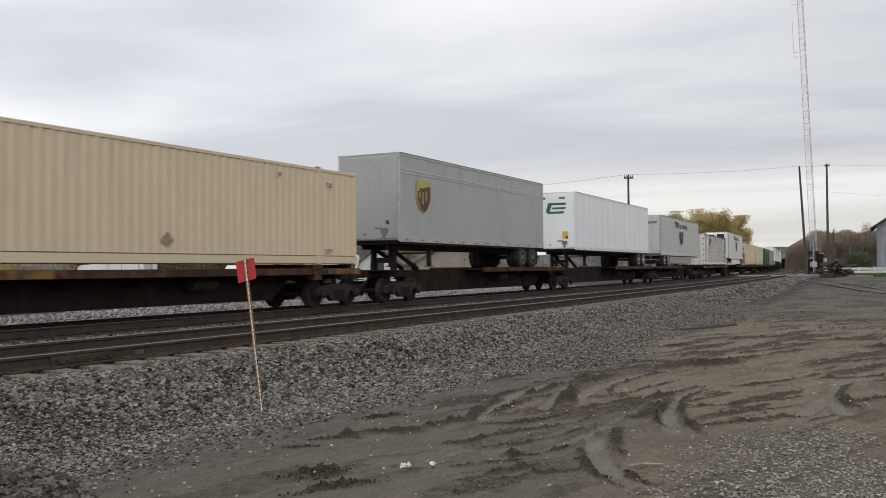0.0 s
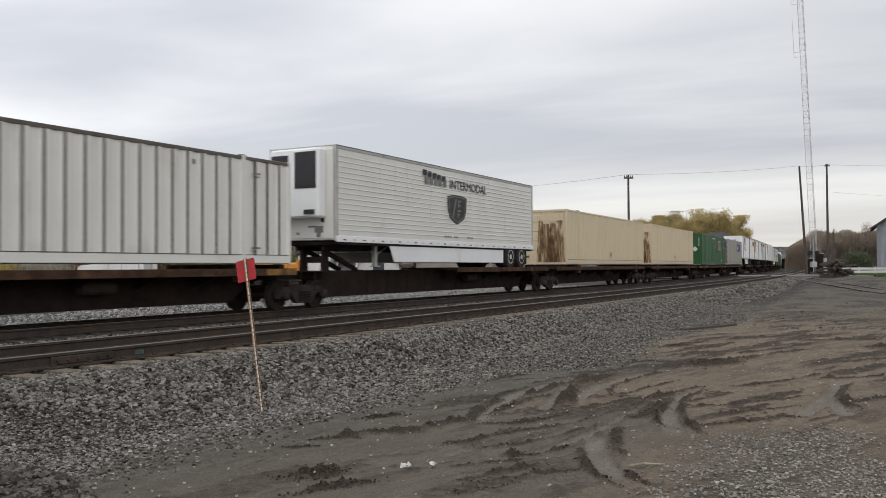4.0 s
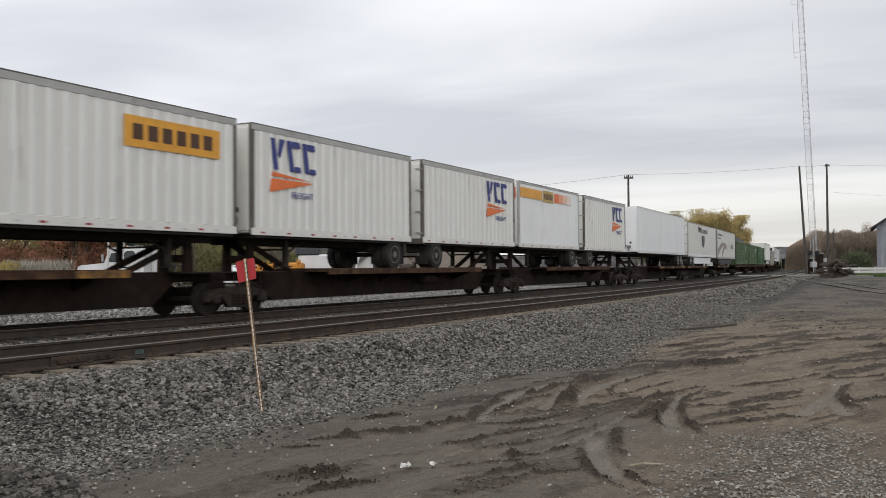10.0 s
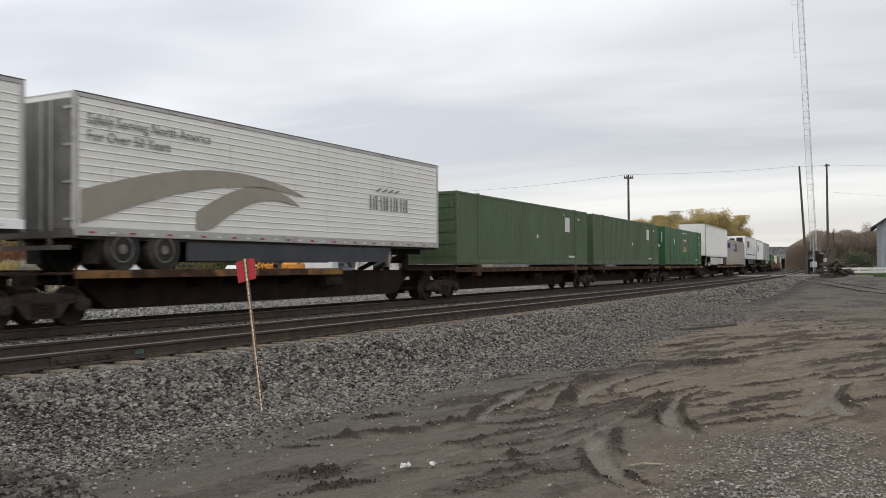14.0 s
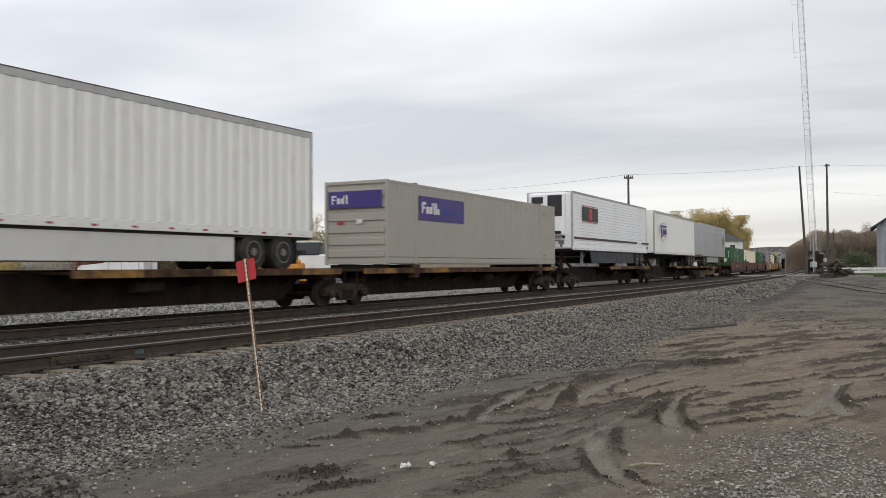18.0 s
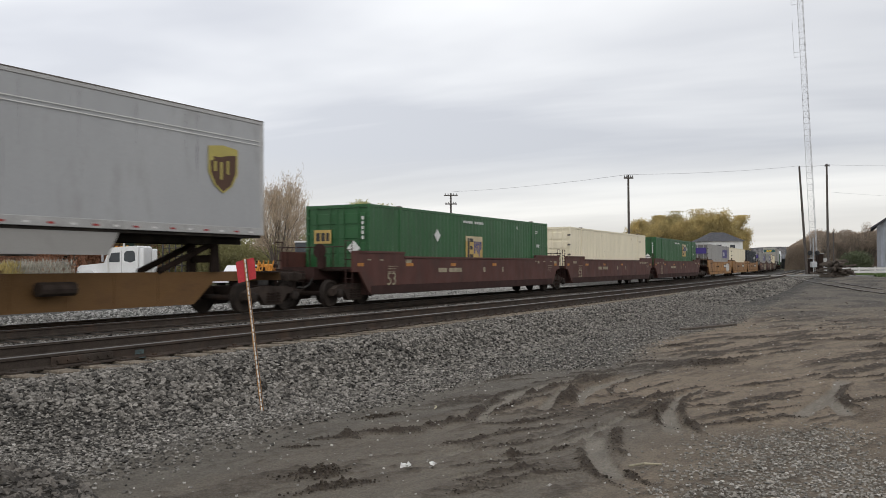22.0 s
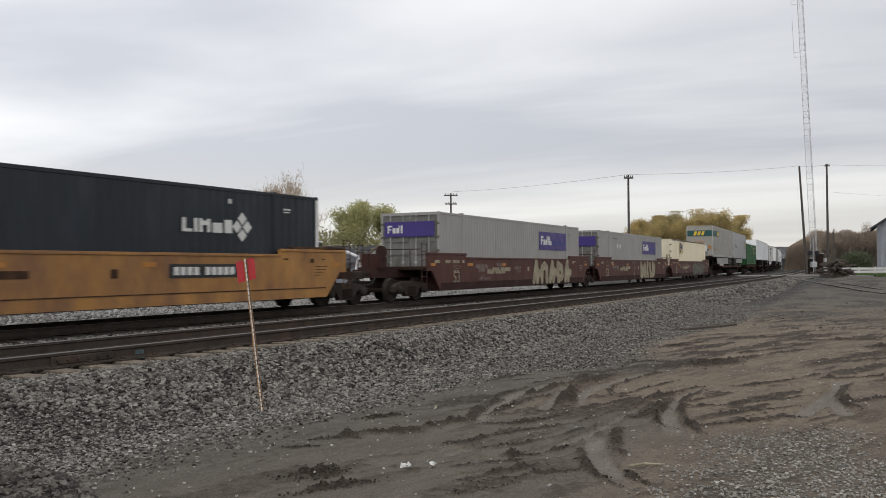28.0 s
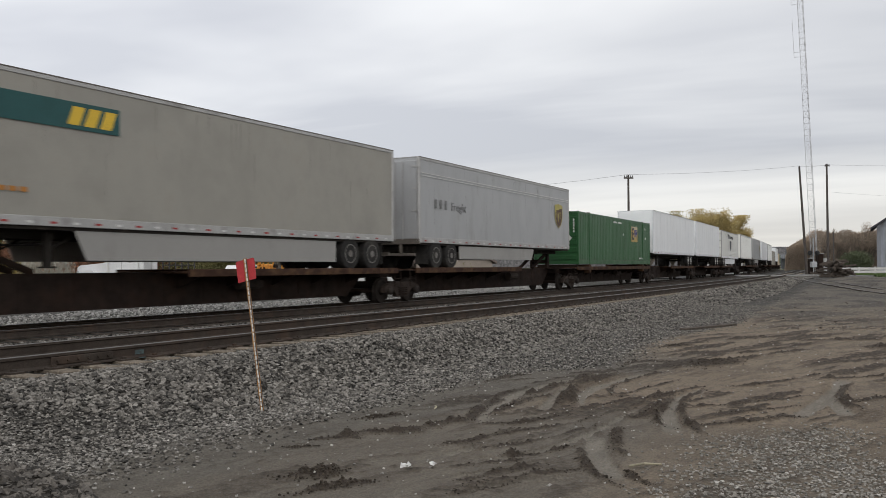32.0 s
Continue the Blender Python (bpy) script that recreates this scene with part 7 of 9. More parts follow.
def conifer(pos, height, width, seed):
    """A dark spruce: a straight trunk and tiers of drooping sprays that narrow to the top."""
    rng = np.random.default_rng(seed)
    x, y = pos
    ob = thing("conifer", "dark green conifer standing among autumn trees", "tree", "conifers", at=pose(x, y, ground_z(x, y)))
    bm = bmesh.new()
    rod(bm, (0, 0, -0.1), (0, 0, height * 0.97), height * 0.02, 8, 0.02)
    n = 15000
    t = rng.random(n) ** 0.7
    a = rng.integers(0, 9, n) * 0.7 + np.floor(t * 16) * 1.3 + rng.normal(0, 0.16, n)
    reach = width / 2 * (1 - t) ** 0.75 * (0.75 + 0.35 * np.sin(np.floor(t * 16) * 2.7 + a * 2))
    r = reach * rng.random(n) ** 0.6
    pts = np.stack([r * np.cos(a), r * np.sin(a), height * (0.06 + 0.94 * t) - 0.28 * r + rng.normal(0, 0.06, n)], 1)
    part("trunk", bm, M["bark"], ob)
    v, f = leaf_cards(pts, 0.13, rng, 0.0, 0.3)
    me = bpy.data.meshes.new("crown")
    me.from_pydata(v.tolist(), [], f.tolist())
    me.materials.append(M["needle"])
    part("crown", me, None, ob)


conifer(view(-38.4, 84), 7.9, 2.6, 61)
conifer(view(-36.6, 83), 8.4, 4.2, 62)
conifer(view(-27.6, 76), 5.6, 1.4, 63)
thicket("brush", "rust-red and brown autumn brush behind the yard", clumps(-46, -27, 78, 86, 4.6, 1, 70), 60000, 0.10, "leaf_rust", 21)
thicket("brush", "olive brush behind the yard", clumps(-27, 2, 79, 90, 6.0, 2, 80), 80000, 0.11, "leaf_olive", 22)
thicket("brush", "dense olive brush behind the rust-red bushes", clumps(-50, -24, 88, 94, 6.4, 3, 60), 60000, 0.12, "leaf_olive", 24)
thicket("weeds", "pale dry weeds at the yard's edge", lambda rng: (*view(rng.uniform(-36, -17), rng.uniform(52, 56)), rng.uniform(0, 0.8)), 3500, 0.10, "weeds", 23, category="weeds")
# golden trees round the white house
for a, d, h, w, leaf, sd in ((40.8, 170, 11.2, 10.0, "leaf_gold", 31), (46.0, 173, 12.2, 12.0, "leaf_ochre", 32), (51.4, 169, 12.5, 13.0, "leaf_gold", 33), (55.6, 172, 11.0, 10.5, "leaf_gold", 34), (59.2, 176, 8.4, 6.5, "leaf_ochre", 36), (37.5, 168, 8.4, 6.5, "leaf_brown", 35)):
    tree(view(a, d), h, w, leaf, {"leaf_gold": "broad golden-leaved autumn tree", "leaf_ochre": "dull ochre and olive autumn tree", "leaf_brown": "thin brown tree losing its leaves"}[leaf], sd, 42000 if sd != 35 else 2500, 0.17, upright=1.6, slim=0.32, trunk=0.14, bare=sd == 35)


def utility_pole(pos, height, label, lean=0.0, arms=1, r=0.16, arm=0.75):
    x, y = pos
    ob = thing("utility_pole", label, "utility pole", at=pose(x, y, ground_z(x, y) - 0.3, 0, 0, 0) @ Matrix.Rotation(-YAW * 0 + YAW, 4, "Z") @ Matrix.Rotation(lean, 4, "Y"))
    bm = bmesh.new()
    rod(bm, (0, 0, 0), (0, 0, height), r, 10, r * 0.62)
    part("pole", bm, M["wood_pole"], ob)
    for k in range(arms):
        z = height - 0.25 - k * 0.95
        part("crossarm", boxes((-arm + 0.1 * k, arm - 0.1 * k, -0.17, -0.08, z - 0.06, z + 0.06)), M["wood_pole"], ob)
        for xx in (-0.8 * arm, -0.4 * arm, 0.4 * arm, 0.8 * arm):
            ins = bmesh.new()
            rod(ins, (xx * (1 - 0.1 * k), -0.125, z + 0.06), (xx * (1 - 0.1 * k), -0.125, z + 0.22), 0.04, 6)
            part("insulator", ins, M["decal_grey"], ob)
    return ob


utility_pole(view(15.65, 72.5), 9.4, "dark wooden utility pole with a short crossarm", r=0.13, arm=0.4)
p2 = utility_pole(view(0.9, 95), 9.9, "wooden utility pole with two crossarms", arms=2, r=0.14)
utility_pole(view(42.2, 100), 13.0, "leaning dark wooden pole beside the crossing", lean=radians(-3.2), arms=0, r=0.17)
utility_pole(view(46.9, 105), 13.8, "dark wooden pole with a small top fitting", r=0.17, arm=0.3)
utility_pole(view(58.9, 130), 6.5, "short weathered pole stub before the woods", arms=0, r=0.14)
wires = thing("power_lines", "thin grey power lines between the poles", "cable")


def wire(p, q, sag, r=0.02, n=14):
    bm = bmesh.new()
    pts = []
    for i in range(n + 1):
        t = i / n
        v = Vector(p).lerp(Vector(q), t)
        v.z -= sag * 4 * t * (1 - t)
        pts.append(v)
    rings = [[bm.verts.new((v.x + r * math.cos(t), v.y, v.z + r * math.sin(t))) for t in (0, 2.094, 4.189)] for v in pts]
    for a, b in zip(rings, rings[1:]):
        for i in range(3):
            bm.faces.new((a[i], a[(i + 1) % 3], b[(i + 1) % 3], b[i]))
    part("wire", bm, M["wire"], wires)


def v3(a, d, z):
    return (*view(a, d), z)


wire(v3(0.9, 95, 10.0), v3(15.6, 72.5, 9.4), 0.2, 0.012)
wire(v3(15.6, 72.5, 9.4), v3(41.3, 100, 13.2), 0.2, 0.012)
wire(v3(41.3, 100, 13.2), v3(46.9, 105, 13.9), 0.1, 0.02)
wire(v3(46.9, 105, 13.9), v3(95, 130, 17.5), 0.5, 0.012)
wire(v3(46.9, 105, 10.6), v3(95, 130, 11.5), 0.5, 0.01)


def lattice_tower(pos, height):
    x, y = pos
    ob = thing("radio_tower", "tall slender guyed lattice radio tower of pale steel", "radio tower", at=pose(x, y, ground_z(x, y)) @ Matrix.Rotation(YAW, 4, "Z") @ Matrix.Rotation(radians(-2.3), 4, "Y"))
    r = 0.62
    cs = [(r * math.cos(a), r * math.sin(a)) for a in (0.5, 0.5 + 2.094, 0.5 + 4.189)]
    for cx, cy in cs:
        bm = bmesh.new()
        rod(bm, (cx, cy, 0), (cx * 0.8, cy * 0.8, height), 0.04, 6)
        part("leg", bm, M["tower"], ob)
    bm = bmesh.new()
    z = 0.3
    k = 0
    while z < height - 1:
        for i in range(3):
            (ax, ay), (bx, by) = cs[i], cs[(i + 1) % 3]
            rod(bm, (ax, ay, z), (bx, by, z), 0.018, 4)
            p, q = ((ax, ay, z), (bx, by, z + 1.0)) if k % 2 else ((bx, by, z), (ax, ay, z + 1.0))
            rod(bm, p, q, 0.016, 4)
        z += 1.0
        k += 1
    part("lacing", bm, M["tower"], ob)
    for z0 in (35.2, 43.8):
        an = bmesh.new()
        rod(an, (-0.6, 0, z0), (-1.6, 0, z0), 0.04, 5)
        rod(an, (-1.6, 0, z0 - 0.2), (-1.6, 0, z0 + 6.2), 0.03, 6)
        rod(an, (-0.6, 0, z0 + 0.8), (-1.6, 0, z0 + 0.8), 0.04, 5)
        part("antenna", an, M["tower"], ob)
    return ob


lattice_tower(view(60.5, 140), 62)

# crossing signal and cabinets
x, y = view(46.4, 108)
sig = thing("crossing_signal", "railway crossing signal mast with dark unlit lamps", "crossing signal", at=pose(x, y, ground_z(x, y), 0, 0, math.degrees(YAW)))
bm = bmesh.new()
rod(bm, (0, 0, 0), (0, 0, 4.6), 0.07, 8)
part("mast", bm, M["galv"], sig)
bm = bmesh.new()
for xx in (-0.45, 0.45):
    rod(bm, (xx, -0.06, 2.7), (xx, -0.12, 2.7), 0.3, 14)
    rod(bm, (xx, -0.12, 2.7), (xx, -0.35, 2.7), 0.15, 10)
rod(bm, (-0.45, 0, 2.7), (0.45, 0, 2.7), 0.04, 6)
part("lamp_pair", bm, M["black"], sig, "pair of unlit dark signal lamps")
part("mast_box", boxes((-0.35, 0.35, -0.25, 0.25, 0.9, 1.6), bevel=0.02), M["galv"], sig)
for a, d, w, h in ((46.95, 110, 0.55, 2.0), (47.6, 109, 0.7, 2.6)):
    x, y = view(a, d)
    cab = thing("signal_cabinet", "dark metal signal equipment cabinet beside the crossing", "cabinet", "signal cabinets", at=pose(x, y, ground_z(x, y), 0, 0, math.degrees(YAW)))
    part("body", boxes((-w / 2, w / 2, -0.4, 0.4, 0.0, h), bevel=0.02), M["steel_dark"], cab)
    part("door", boxes((-w / 2 + 0.06, w / 2 - 0.06, -0.43, -0.4, 0.25, h - 0.15)), M["steel_dark"], cab)
    part("roof", boxes((-w / 2 - 0.06, w / 2 + 0.06, -0.46, 0.46, h, h + 0.06)), M["rail_trim"], cab)
x, y = view(46.1, 104)
pan = thing("instrument_case", "pale metal instrument case beside the pole", "cabinet", at=pose(x, y, ground_z(x, y), 0, 0, math.degrees(YAW)))
part("body", boxes((-0.14, 0.14, -0.2, 0.2, 0.0, 2.0), bevel=0.02), M["rail_trim"], pan)
part("door", boxes((-0.11, 0.11, -0.23, -0.2, 0.2, 1.9)), M["rail_trim"], pan)

# heap of old ties
rng = random.Random(8)
for i in range(36):
    lvl = min(7, int(i / 4.4))
    slip = 1.15 * (1 - lvl / 9.5)
    x, y = view(37.5 + rng.uniform(-slip, slip), 82.5 + rng.uniform(-0.7, 0.7))
    o = new("old_tie", shared("old_tie", lambda: link_mesh(boxes((-1.25, 1.25, -0.115, 0.115, 0, 0.18), bevel=0.015), "old_tie", M["tie"])))
    o.matrix_basis = pose(x, y, ground_z(x, y) + 0.19 * lvl, rng.uniform(-6, 6), rng.uniform(-5, 5) if lvl == 0 else rng.uniform(-11, 11), math.degrees(YAW) + 90 + rng.uniform(-48, 48))
    tagged(o, "dark weathered wooden tie thrown on a heap", "railway tie", "heap of old ties")

# spur that leaves the main line and passes the heap
spur = thing("track_spur", "half-buried spur track curving off past a heap of ties", "railway track", kind="structure")
P0, P1, P2 = Vector((-12.2, 106)), Vector((-8.7, 72.3)), Vector((5.0, 40))
for e in (-0.753, 0.753):
    pts = []
    for i in range(41):
        t = i / 40
        p = P0 * (1 - t) ** 2 + P1 * 2 * t * (1 - t) + P2 * t * t
        d = (P1 - P0) * (1 - t) + (P2 - P1) * t
        a = math.atan2(-d.x, d.y) + math.pi
        pts.append((p.x + e * math.cos(a), p.y + e * math.sin(a), ground_z(p.x, p.y) + 0.06, a))
    part("rail", rail_mesh(pts, "rail"), None, spur)
for i in range(60):
    t = (i + 0.5) / 60
    p = P0 * (1 - t) ** 2 + P1 * 2 * t * (1 - t) + P2 * t * t
    d = (P1 - P0) * (1 - t) + (P2 - P1) * t
    o = part("tie", TIE, None, spur)
    o.matrix_basis = pose(p.x, p.y, ground_z(p.x, p.y) - 0.05, 0, 0, math.degrees(math.atan2(-d.x, d.y)))

# the road over the crossing
cx, cy, ca = line(98, 3.5)
road = thing("road", "pale worn asphalt road over the crossing", "road", kind="structure", at=pose(cx, cy, RAIL_Z - 0.035, 0, 0, math.degrees(ca) - 8))
part("roadway", boxes((-60, -5.4, -3.2, 3.2, -0.3, 0.0), (9, 60, -3.2, 3.2, -0.3, 0.0)), M["road_grey"], road)

panel = part("crossing_panel", boxes((0, 9.84, -0.6, 0.6, -0.14, 0.0), bevel=0.02), M["concrete"])
panel.matrix_basis = pose(-16.37, 96.1, RAIL_Z - 0.012, 0, 0, 29.0)
tagged(panel, "pale concrete crossing panels flush with the rails", "crossing", kind="structure")

# fence and grass beyond the spur
x, y = view(55, 97)
fence = thing("white_fence", "low white board fence along the grass", "fence", at=pose(x, y, ground_z(x, y), 0, 0, math.degrees(YAW)))
for i in range(18):
    part("fence_post", shared("fpost", lambda: link_mesh(boxes((-0.07, 0.07, -0.07, 0.07, 0, 0.95)), "fence_post", M["chalk"])), None, fence).location = (-10 + i * 1.8, 0, 0)
for z in (0.40, 0.74):
    part("fence_board", boxes((-10.2, 21, -0.1, -0.07, z - 0.12, z + 0.12)), M["chalk"], fence)
thicket("grass", "green grass beyond the spur", lambda rng: (*view(rng.uniform(42, 60), rng.uniform(80, 96)), rng.uniform(0.0, 0.16)), 26000, 0.12, "grass", 41, category="grass")

# weathered grey barn
x, y = view(71.0, 141)
barn = thing("barn", "weathered grey board-sided barn with an overhanging roof", "barn", at=pose(x, y, ground_z(x, y), 0, 0, math.degrees(YAW) - 27))
for k in range(40):
    part("wall_board", shared("bboard%d" % (k % 3), lambda: link_mesh(boxes((0, 0.27, -0.03 - 0.004 * (k % 3), 0.0, 0, 7.4)), "wall_board", M["siding_grey"])), None, barn).location = (k * 0.275, 0, 0)
bm = bmesh.new()
prism(bm, ((0.02, 0.0), (11.0, 0.0), (11.0, 7.5), (5.5, 11.2), (0.02, 7.5)), "y", 0.01, 9.0)
part("wall", bm, M["siding_grey"], barn)
bm = bmesh.new()
prism(bm, ((-0.9, 6.95), (-0.9, 7.25), (5.5, 11.6), (11.9, 7.25), (11.9, 6.95), (5.5, 11.25)), "y", -0.8, 9.6)
part("roof", bm, M["roof_dark"], barn)

# woods on the rise beyond
def ridge(rng):
    a, d = rng.uniform(85.2, 160), rng.uniform(211, 214)
    top = 4.6 + 4.6 * smooth(84, 91.5, a) + 0.35 * math.sin(a * 0.9) + 0.3 * math.sin(a * 2.3 + d)
    x, y = view(a, d)
    return x, y, max(0.1, rng.uniform(0, 1) ** 0.5 * top)


wood_hill = bmesh.new()
prism(wood_hill, [(84.6, -3), (85.2, 4.0), (86.5, 6.6), (90.5, 8.7), (100, 9.0), (110, 8.7), (122, 8.8), (140, 8.8), (175, 8.7), (180, -3)], "y", 214, 214.6)
wh = part("wooded_rise", wood_hill, M["leaf_brown"])
wh.matrix_basis = pose(0, 0, 0, 0, 0, math.degrees(YAW))
tagged(wh, "brown wooded rise beyond the crossing", "hill", kind="structure")
thicket("woods", "brown late-autumn woods on a rise", ridge, 90000, 0.34, "leaf_brown", 51, category="woods", upright=2.0, slim=0.10)
for k in range(11):
    tree(view(91.0 + 2.3 * k + 0.8 * math.sin(k * 2.1), 206 - 0.4 * k), 8.6 + 1.4 * math.sin(k * 1.7 + 1) + (1.0 if k > 3 else 0.0), 5.5, "leaf_brown", "nearly bare brown tree at the edge of the woods", 160 + k, 2600, 0.26, upright=1.5, slim=0.12, trunk=0.18, depth=3, bare=True)
thicket("shrubs", "dark green shrubs before the woods", clumps(62.3, 64.0, 129, 132, 3.6, 7, 8), 16000, 0.10, "leaf_green", 52)
hb = bmesh.new()
pts = [(-900, -20), (-900, 18)] + [(xx, 12 + 13 * smooth(-100, 200, xx) + 6 * noise.noise((xx * 0.004, 0, 9)) + 3 * noise.noise((xx * 0.02, 0, 2))) for xx in range(-880, 1400, 20)] + [(1400, -20)]
prism(hb, pts, "y", 0, 40)
hills = part("distant_hills", hb, M["hill"])
hx, hy = view(200, 1000)
hills.matrix_basis = pose(hx, hy, 0, 0, 0, math.degrees(YAW))
tagged(hills, "low wooded hills on the horizon", "hills", kind="structure")


def house(pos, w, d, eave, ridge_h, wall, roof, label, hip=False, turn=0.0, windows=2):
    x, y = pos
    ob = thing("house", label, "house", at=pose(x, y, ground_z(x, y) - 0.1, 0, 0, math.degrees(YAW) + turn))
    bm = bmesh.new()
    if hip:
        box(bm, -w / 2, w / 2, -d / 2, d / 2, 0, eave)
    else:
        prism(bm, ((-w / 2, 0), (w / 2, 0), (w / 2, eave), (0, ridge_h), (-w / 2, eave)), "y", -d / 2, d / 2)
    part("wall", bm, M[wall], ob)
    bm = bmesh.new()
    o = 0.35
    if hip:
        v = [bm.verts.new(c) for c in ((-w / 2 - o, -d / 2 - o, eave), (w / 2 + o, -d / 2 - o, eave), (w / 2 + o, d / 2 + o, eave), (-w / 2 - o, d / 2 + o, eave), (-w * 0.2, 0, ridge_h), (w * 0.2, 0, ridge_h))]
        for f in ((0, 1, 5, 4), (1, 2, 5), (2, 3, 4, 5), (3, 0, 4), (3, 2, 1, 0)):
            bm.faces.new([v[i] for i in f])
    else:
        k = (ridge_h - eave) / (w / 2)
        prism(bm, ((-w / 2 - o, eave - k * o), (-w / 2 - o, eave - k * o + 0.2), (0, ridge_h + 0.22), (w / 2 + o, eave - k * o + 0.2), (w / 2 + o, eave - k * o), (0, ridge_h + 0.02)), "y", -d / 2 - o, d / 2 + o)
    part("roof", bm, M[roof], ob)
    lift = 0.66 if hip else 0.38
    for i in range(windows):
        cxw = -w / 2 + w * (i + 0.75) / (windows + 0.5)
        wf = part("window", boxes((cxw - 0.55, cxw + 0.55, -d / 2 - 0.06, -d / 2 + 0.02, eave * lift, eave * lift + 1.4)), M["chalk"], ob)
        part("pane", boxes((cxw - 0.45, cxw + 0.45, -d / 2 - 0.075, -d / 2 - 0.055, eave * lift + 0.1, eave * lift + 1.3)), M["glass"], wf)
    return ob


house(view(47.8, 150), 6.2, 6.0, 5.7, 7.3, "siding_white", "roof_dark", "white two-storey house with a dark hipped roof", hip=True, turn=8)
house(view(-4.9, 74), 3.4, 7.0, 1.9, 3.2, "siding_white", "roof_brown", "small white gabled house beyond the yard", turn=-6, windows=1)
house(view(-8.3, 80), 5.6, 6.0, 2.0, 3.4, "siding_grey", "roof_dark", "grey-roofed outbuilding beside the white house", turn=70, windows=0)
house(view(0.4, 80), 7.0, 6.0, 2.0, 3.9, "siding_tan", "roof_brown", "brown gabled shed beyond the yard", turn=12, windows=0)
x, y = view(133, 330)
bridge = thing("road_bridge", "grey concrete road bridge far down the line", "bridge", at=pose(x, y, 0, 0, 0, math.degrees(YAW)))
part("deck", boxes((-16, 16, -4, 4, 4.2, 5.0), (-16, 16, -4.1, -3.8, 5.0, 5.7)), M["siding_grey"], bridge)
for xx in (-9.0, -2.0, 7.0):
    part("pier", boxes((xx - 0.5, xx + 0.5, -3, 3, -0.5, 4.2)), M["siding_grey"], bridge)

# ---- the consist: loads by their centre along the line when the clip starts ----
X_C, X_T = CW / 2 + 0.004, 1.306
TRAIN_Z = RAIL_Z - FAR_DROP + RIDE


def tan_box(doors_left=True, stained=False):
    ob = container("tan", "pale tan corrugated container" + (" with rust-stained end doors" if stained else ""), doors_left=doors_left, stain=stained)
    diamond(ob, 0.05, 0.60, 0.2, X_C, "stencil_brown")
    return ob


def green_box(kind):
    ob = container("green" if kind != 3 else "olive", ("green" if kind != 3 else "faded olive-green") + " corrugated container with a gold panel" if kind != 3 else "faded olive-green ribbed container with pale markings", style="smooth" if kind != 3 else "fine", doors_left=kind != 0)
    if kind == 3:
        mark(ob, "marking", "decal_white", 4.4, 5.1, 1.7, 2.45, X_C)
        diamond(ob, 0.5, 1.35, 0.14, X_C)
        return ob
    top = bmesh.new()
    bars(top, X_C, [(-1.2 + 0.17 * k, -1.07 + 0.17 * k) for k in (0, 1, 2, 3, 4, 6, 7, 8, 9, 10)], 2.56, 2.66)
    bars(top, X_C, [(6.6, 6.75), (6.8, 6.95)], 1.72, 1.86)
    tagged(part("stencil", top, M["decal_white"], ob, "small white stencilled markings that cannot be read"), kind="stuff")
    gold_panel(ob, {0: 3.0, 1: -1.03, 2: -1.0, 4: 1.77}[kind], {0: 1.5, 1: 1.08, 2: 1.05, 4: 1.58}[kind])
    diamond(ob, {0: 1.0, 1: -4.57, 2: -3.4, 4: 3.85}[kind], {0: 1.9, 1: 1.85, 2: 2.0, 4: 2.2}[kind], 0.1 if kind == 0 else 0.24, X_C)
    ep = end_mark(ob, "end_panel", "gold", -0.92, -0.22, 1.62, 2.08, -CL / 2 - 0.033)
    for x0, x1 in ((-0.84, -0.68), (-0.62, -0.48), (-0.42, -0.30)):
        end_mark(ep, "logo_bar", "black", x0, x1, 1.70, 1.98, -CL / 2 - 0.039)
    bm = bmesh.new()
    prism(bm, ((0.42, 1.45), (0.68, 1.19), (0.94, 1.45), (0.68, 1.71)), "y", -CL / 2 - 0.037, -CL / 2 - 0.031)
    part("diamond_placard", bm, M["decal_white"], ob)
    for k in range(5):
        end_mark(ob, "end_stencil", "decal_white", 1.0, 1.08, 1.75 + 0.16 * k, 1.86 + 0.16 * k, -CL / 2 - 0.033)
    return ob


def grey_box(paint="grey", panel=(4.6, 7.0), doors=False):
    ob = container(paint, ("warm grey" if paint == "grey" else "light grey") + " corrugated container with a deep purple panel", style="faint", doors_left=doors, door_paint="door_grimy" if doors else None)
    purple_panel(ob, panel[0], panel[1], 1.62, 2.5)
    ep = end_mark(ob, "end_panel", "purple", -1.1, 1.1, 1.98, 2.56, -CL / 2 - 0.036, "deep purple panel on the end")
    for x0, x1, z0, z1 in ((-0.95, -0.90, 2.12, 2.42), (-0.90, -0.76, 2.36, 2.42), (-0.90, -0.80, 2.24, 2.29), (-0.73, -0.60, 2.12, 2.32), (-0.56, -0.44, 2.12, 2.32), (-0.46, -0.42, 2.30, 2.42), (-0.36, -0.29, 2.12, 2.42)):
        end_mark(ep, "logo_bar", "decal_white", x0, x1, z0, z1, -CL / 2 - 0.042)
    if panel[1] > 6.02:
        for y in (-4.2, -3.6):
            diamond(ob, y, 2.05, 0.17, CW / 2 + 0.004, "decal_white")
        pieces(ob, "number_bar", "decal_grey", CW / 2 + 0.004, [(-5.2 + 0.14 * q, -5.1 + 0.14 * q, 2.46, 2.56) for q in range(8)])
    if not doors:
        end_mark(ob, "placard", "red_dark", -0.75, -0.5, 1.40, 1.52, -CL / 2 - 0.01)
        end_mark(ob, "placard", "decal_white", 0.05, 0.3, 1.42, 1.58, -CL / 2 - 0.01)
    return ob


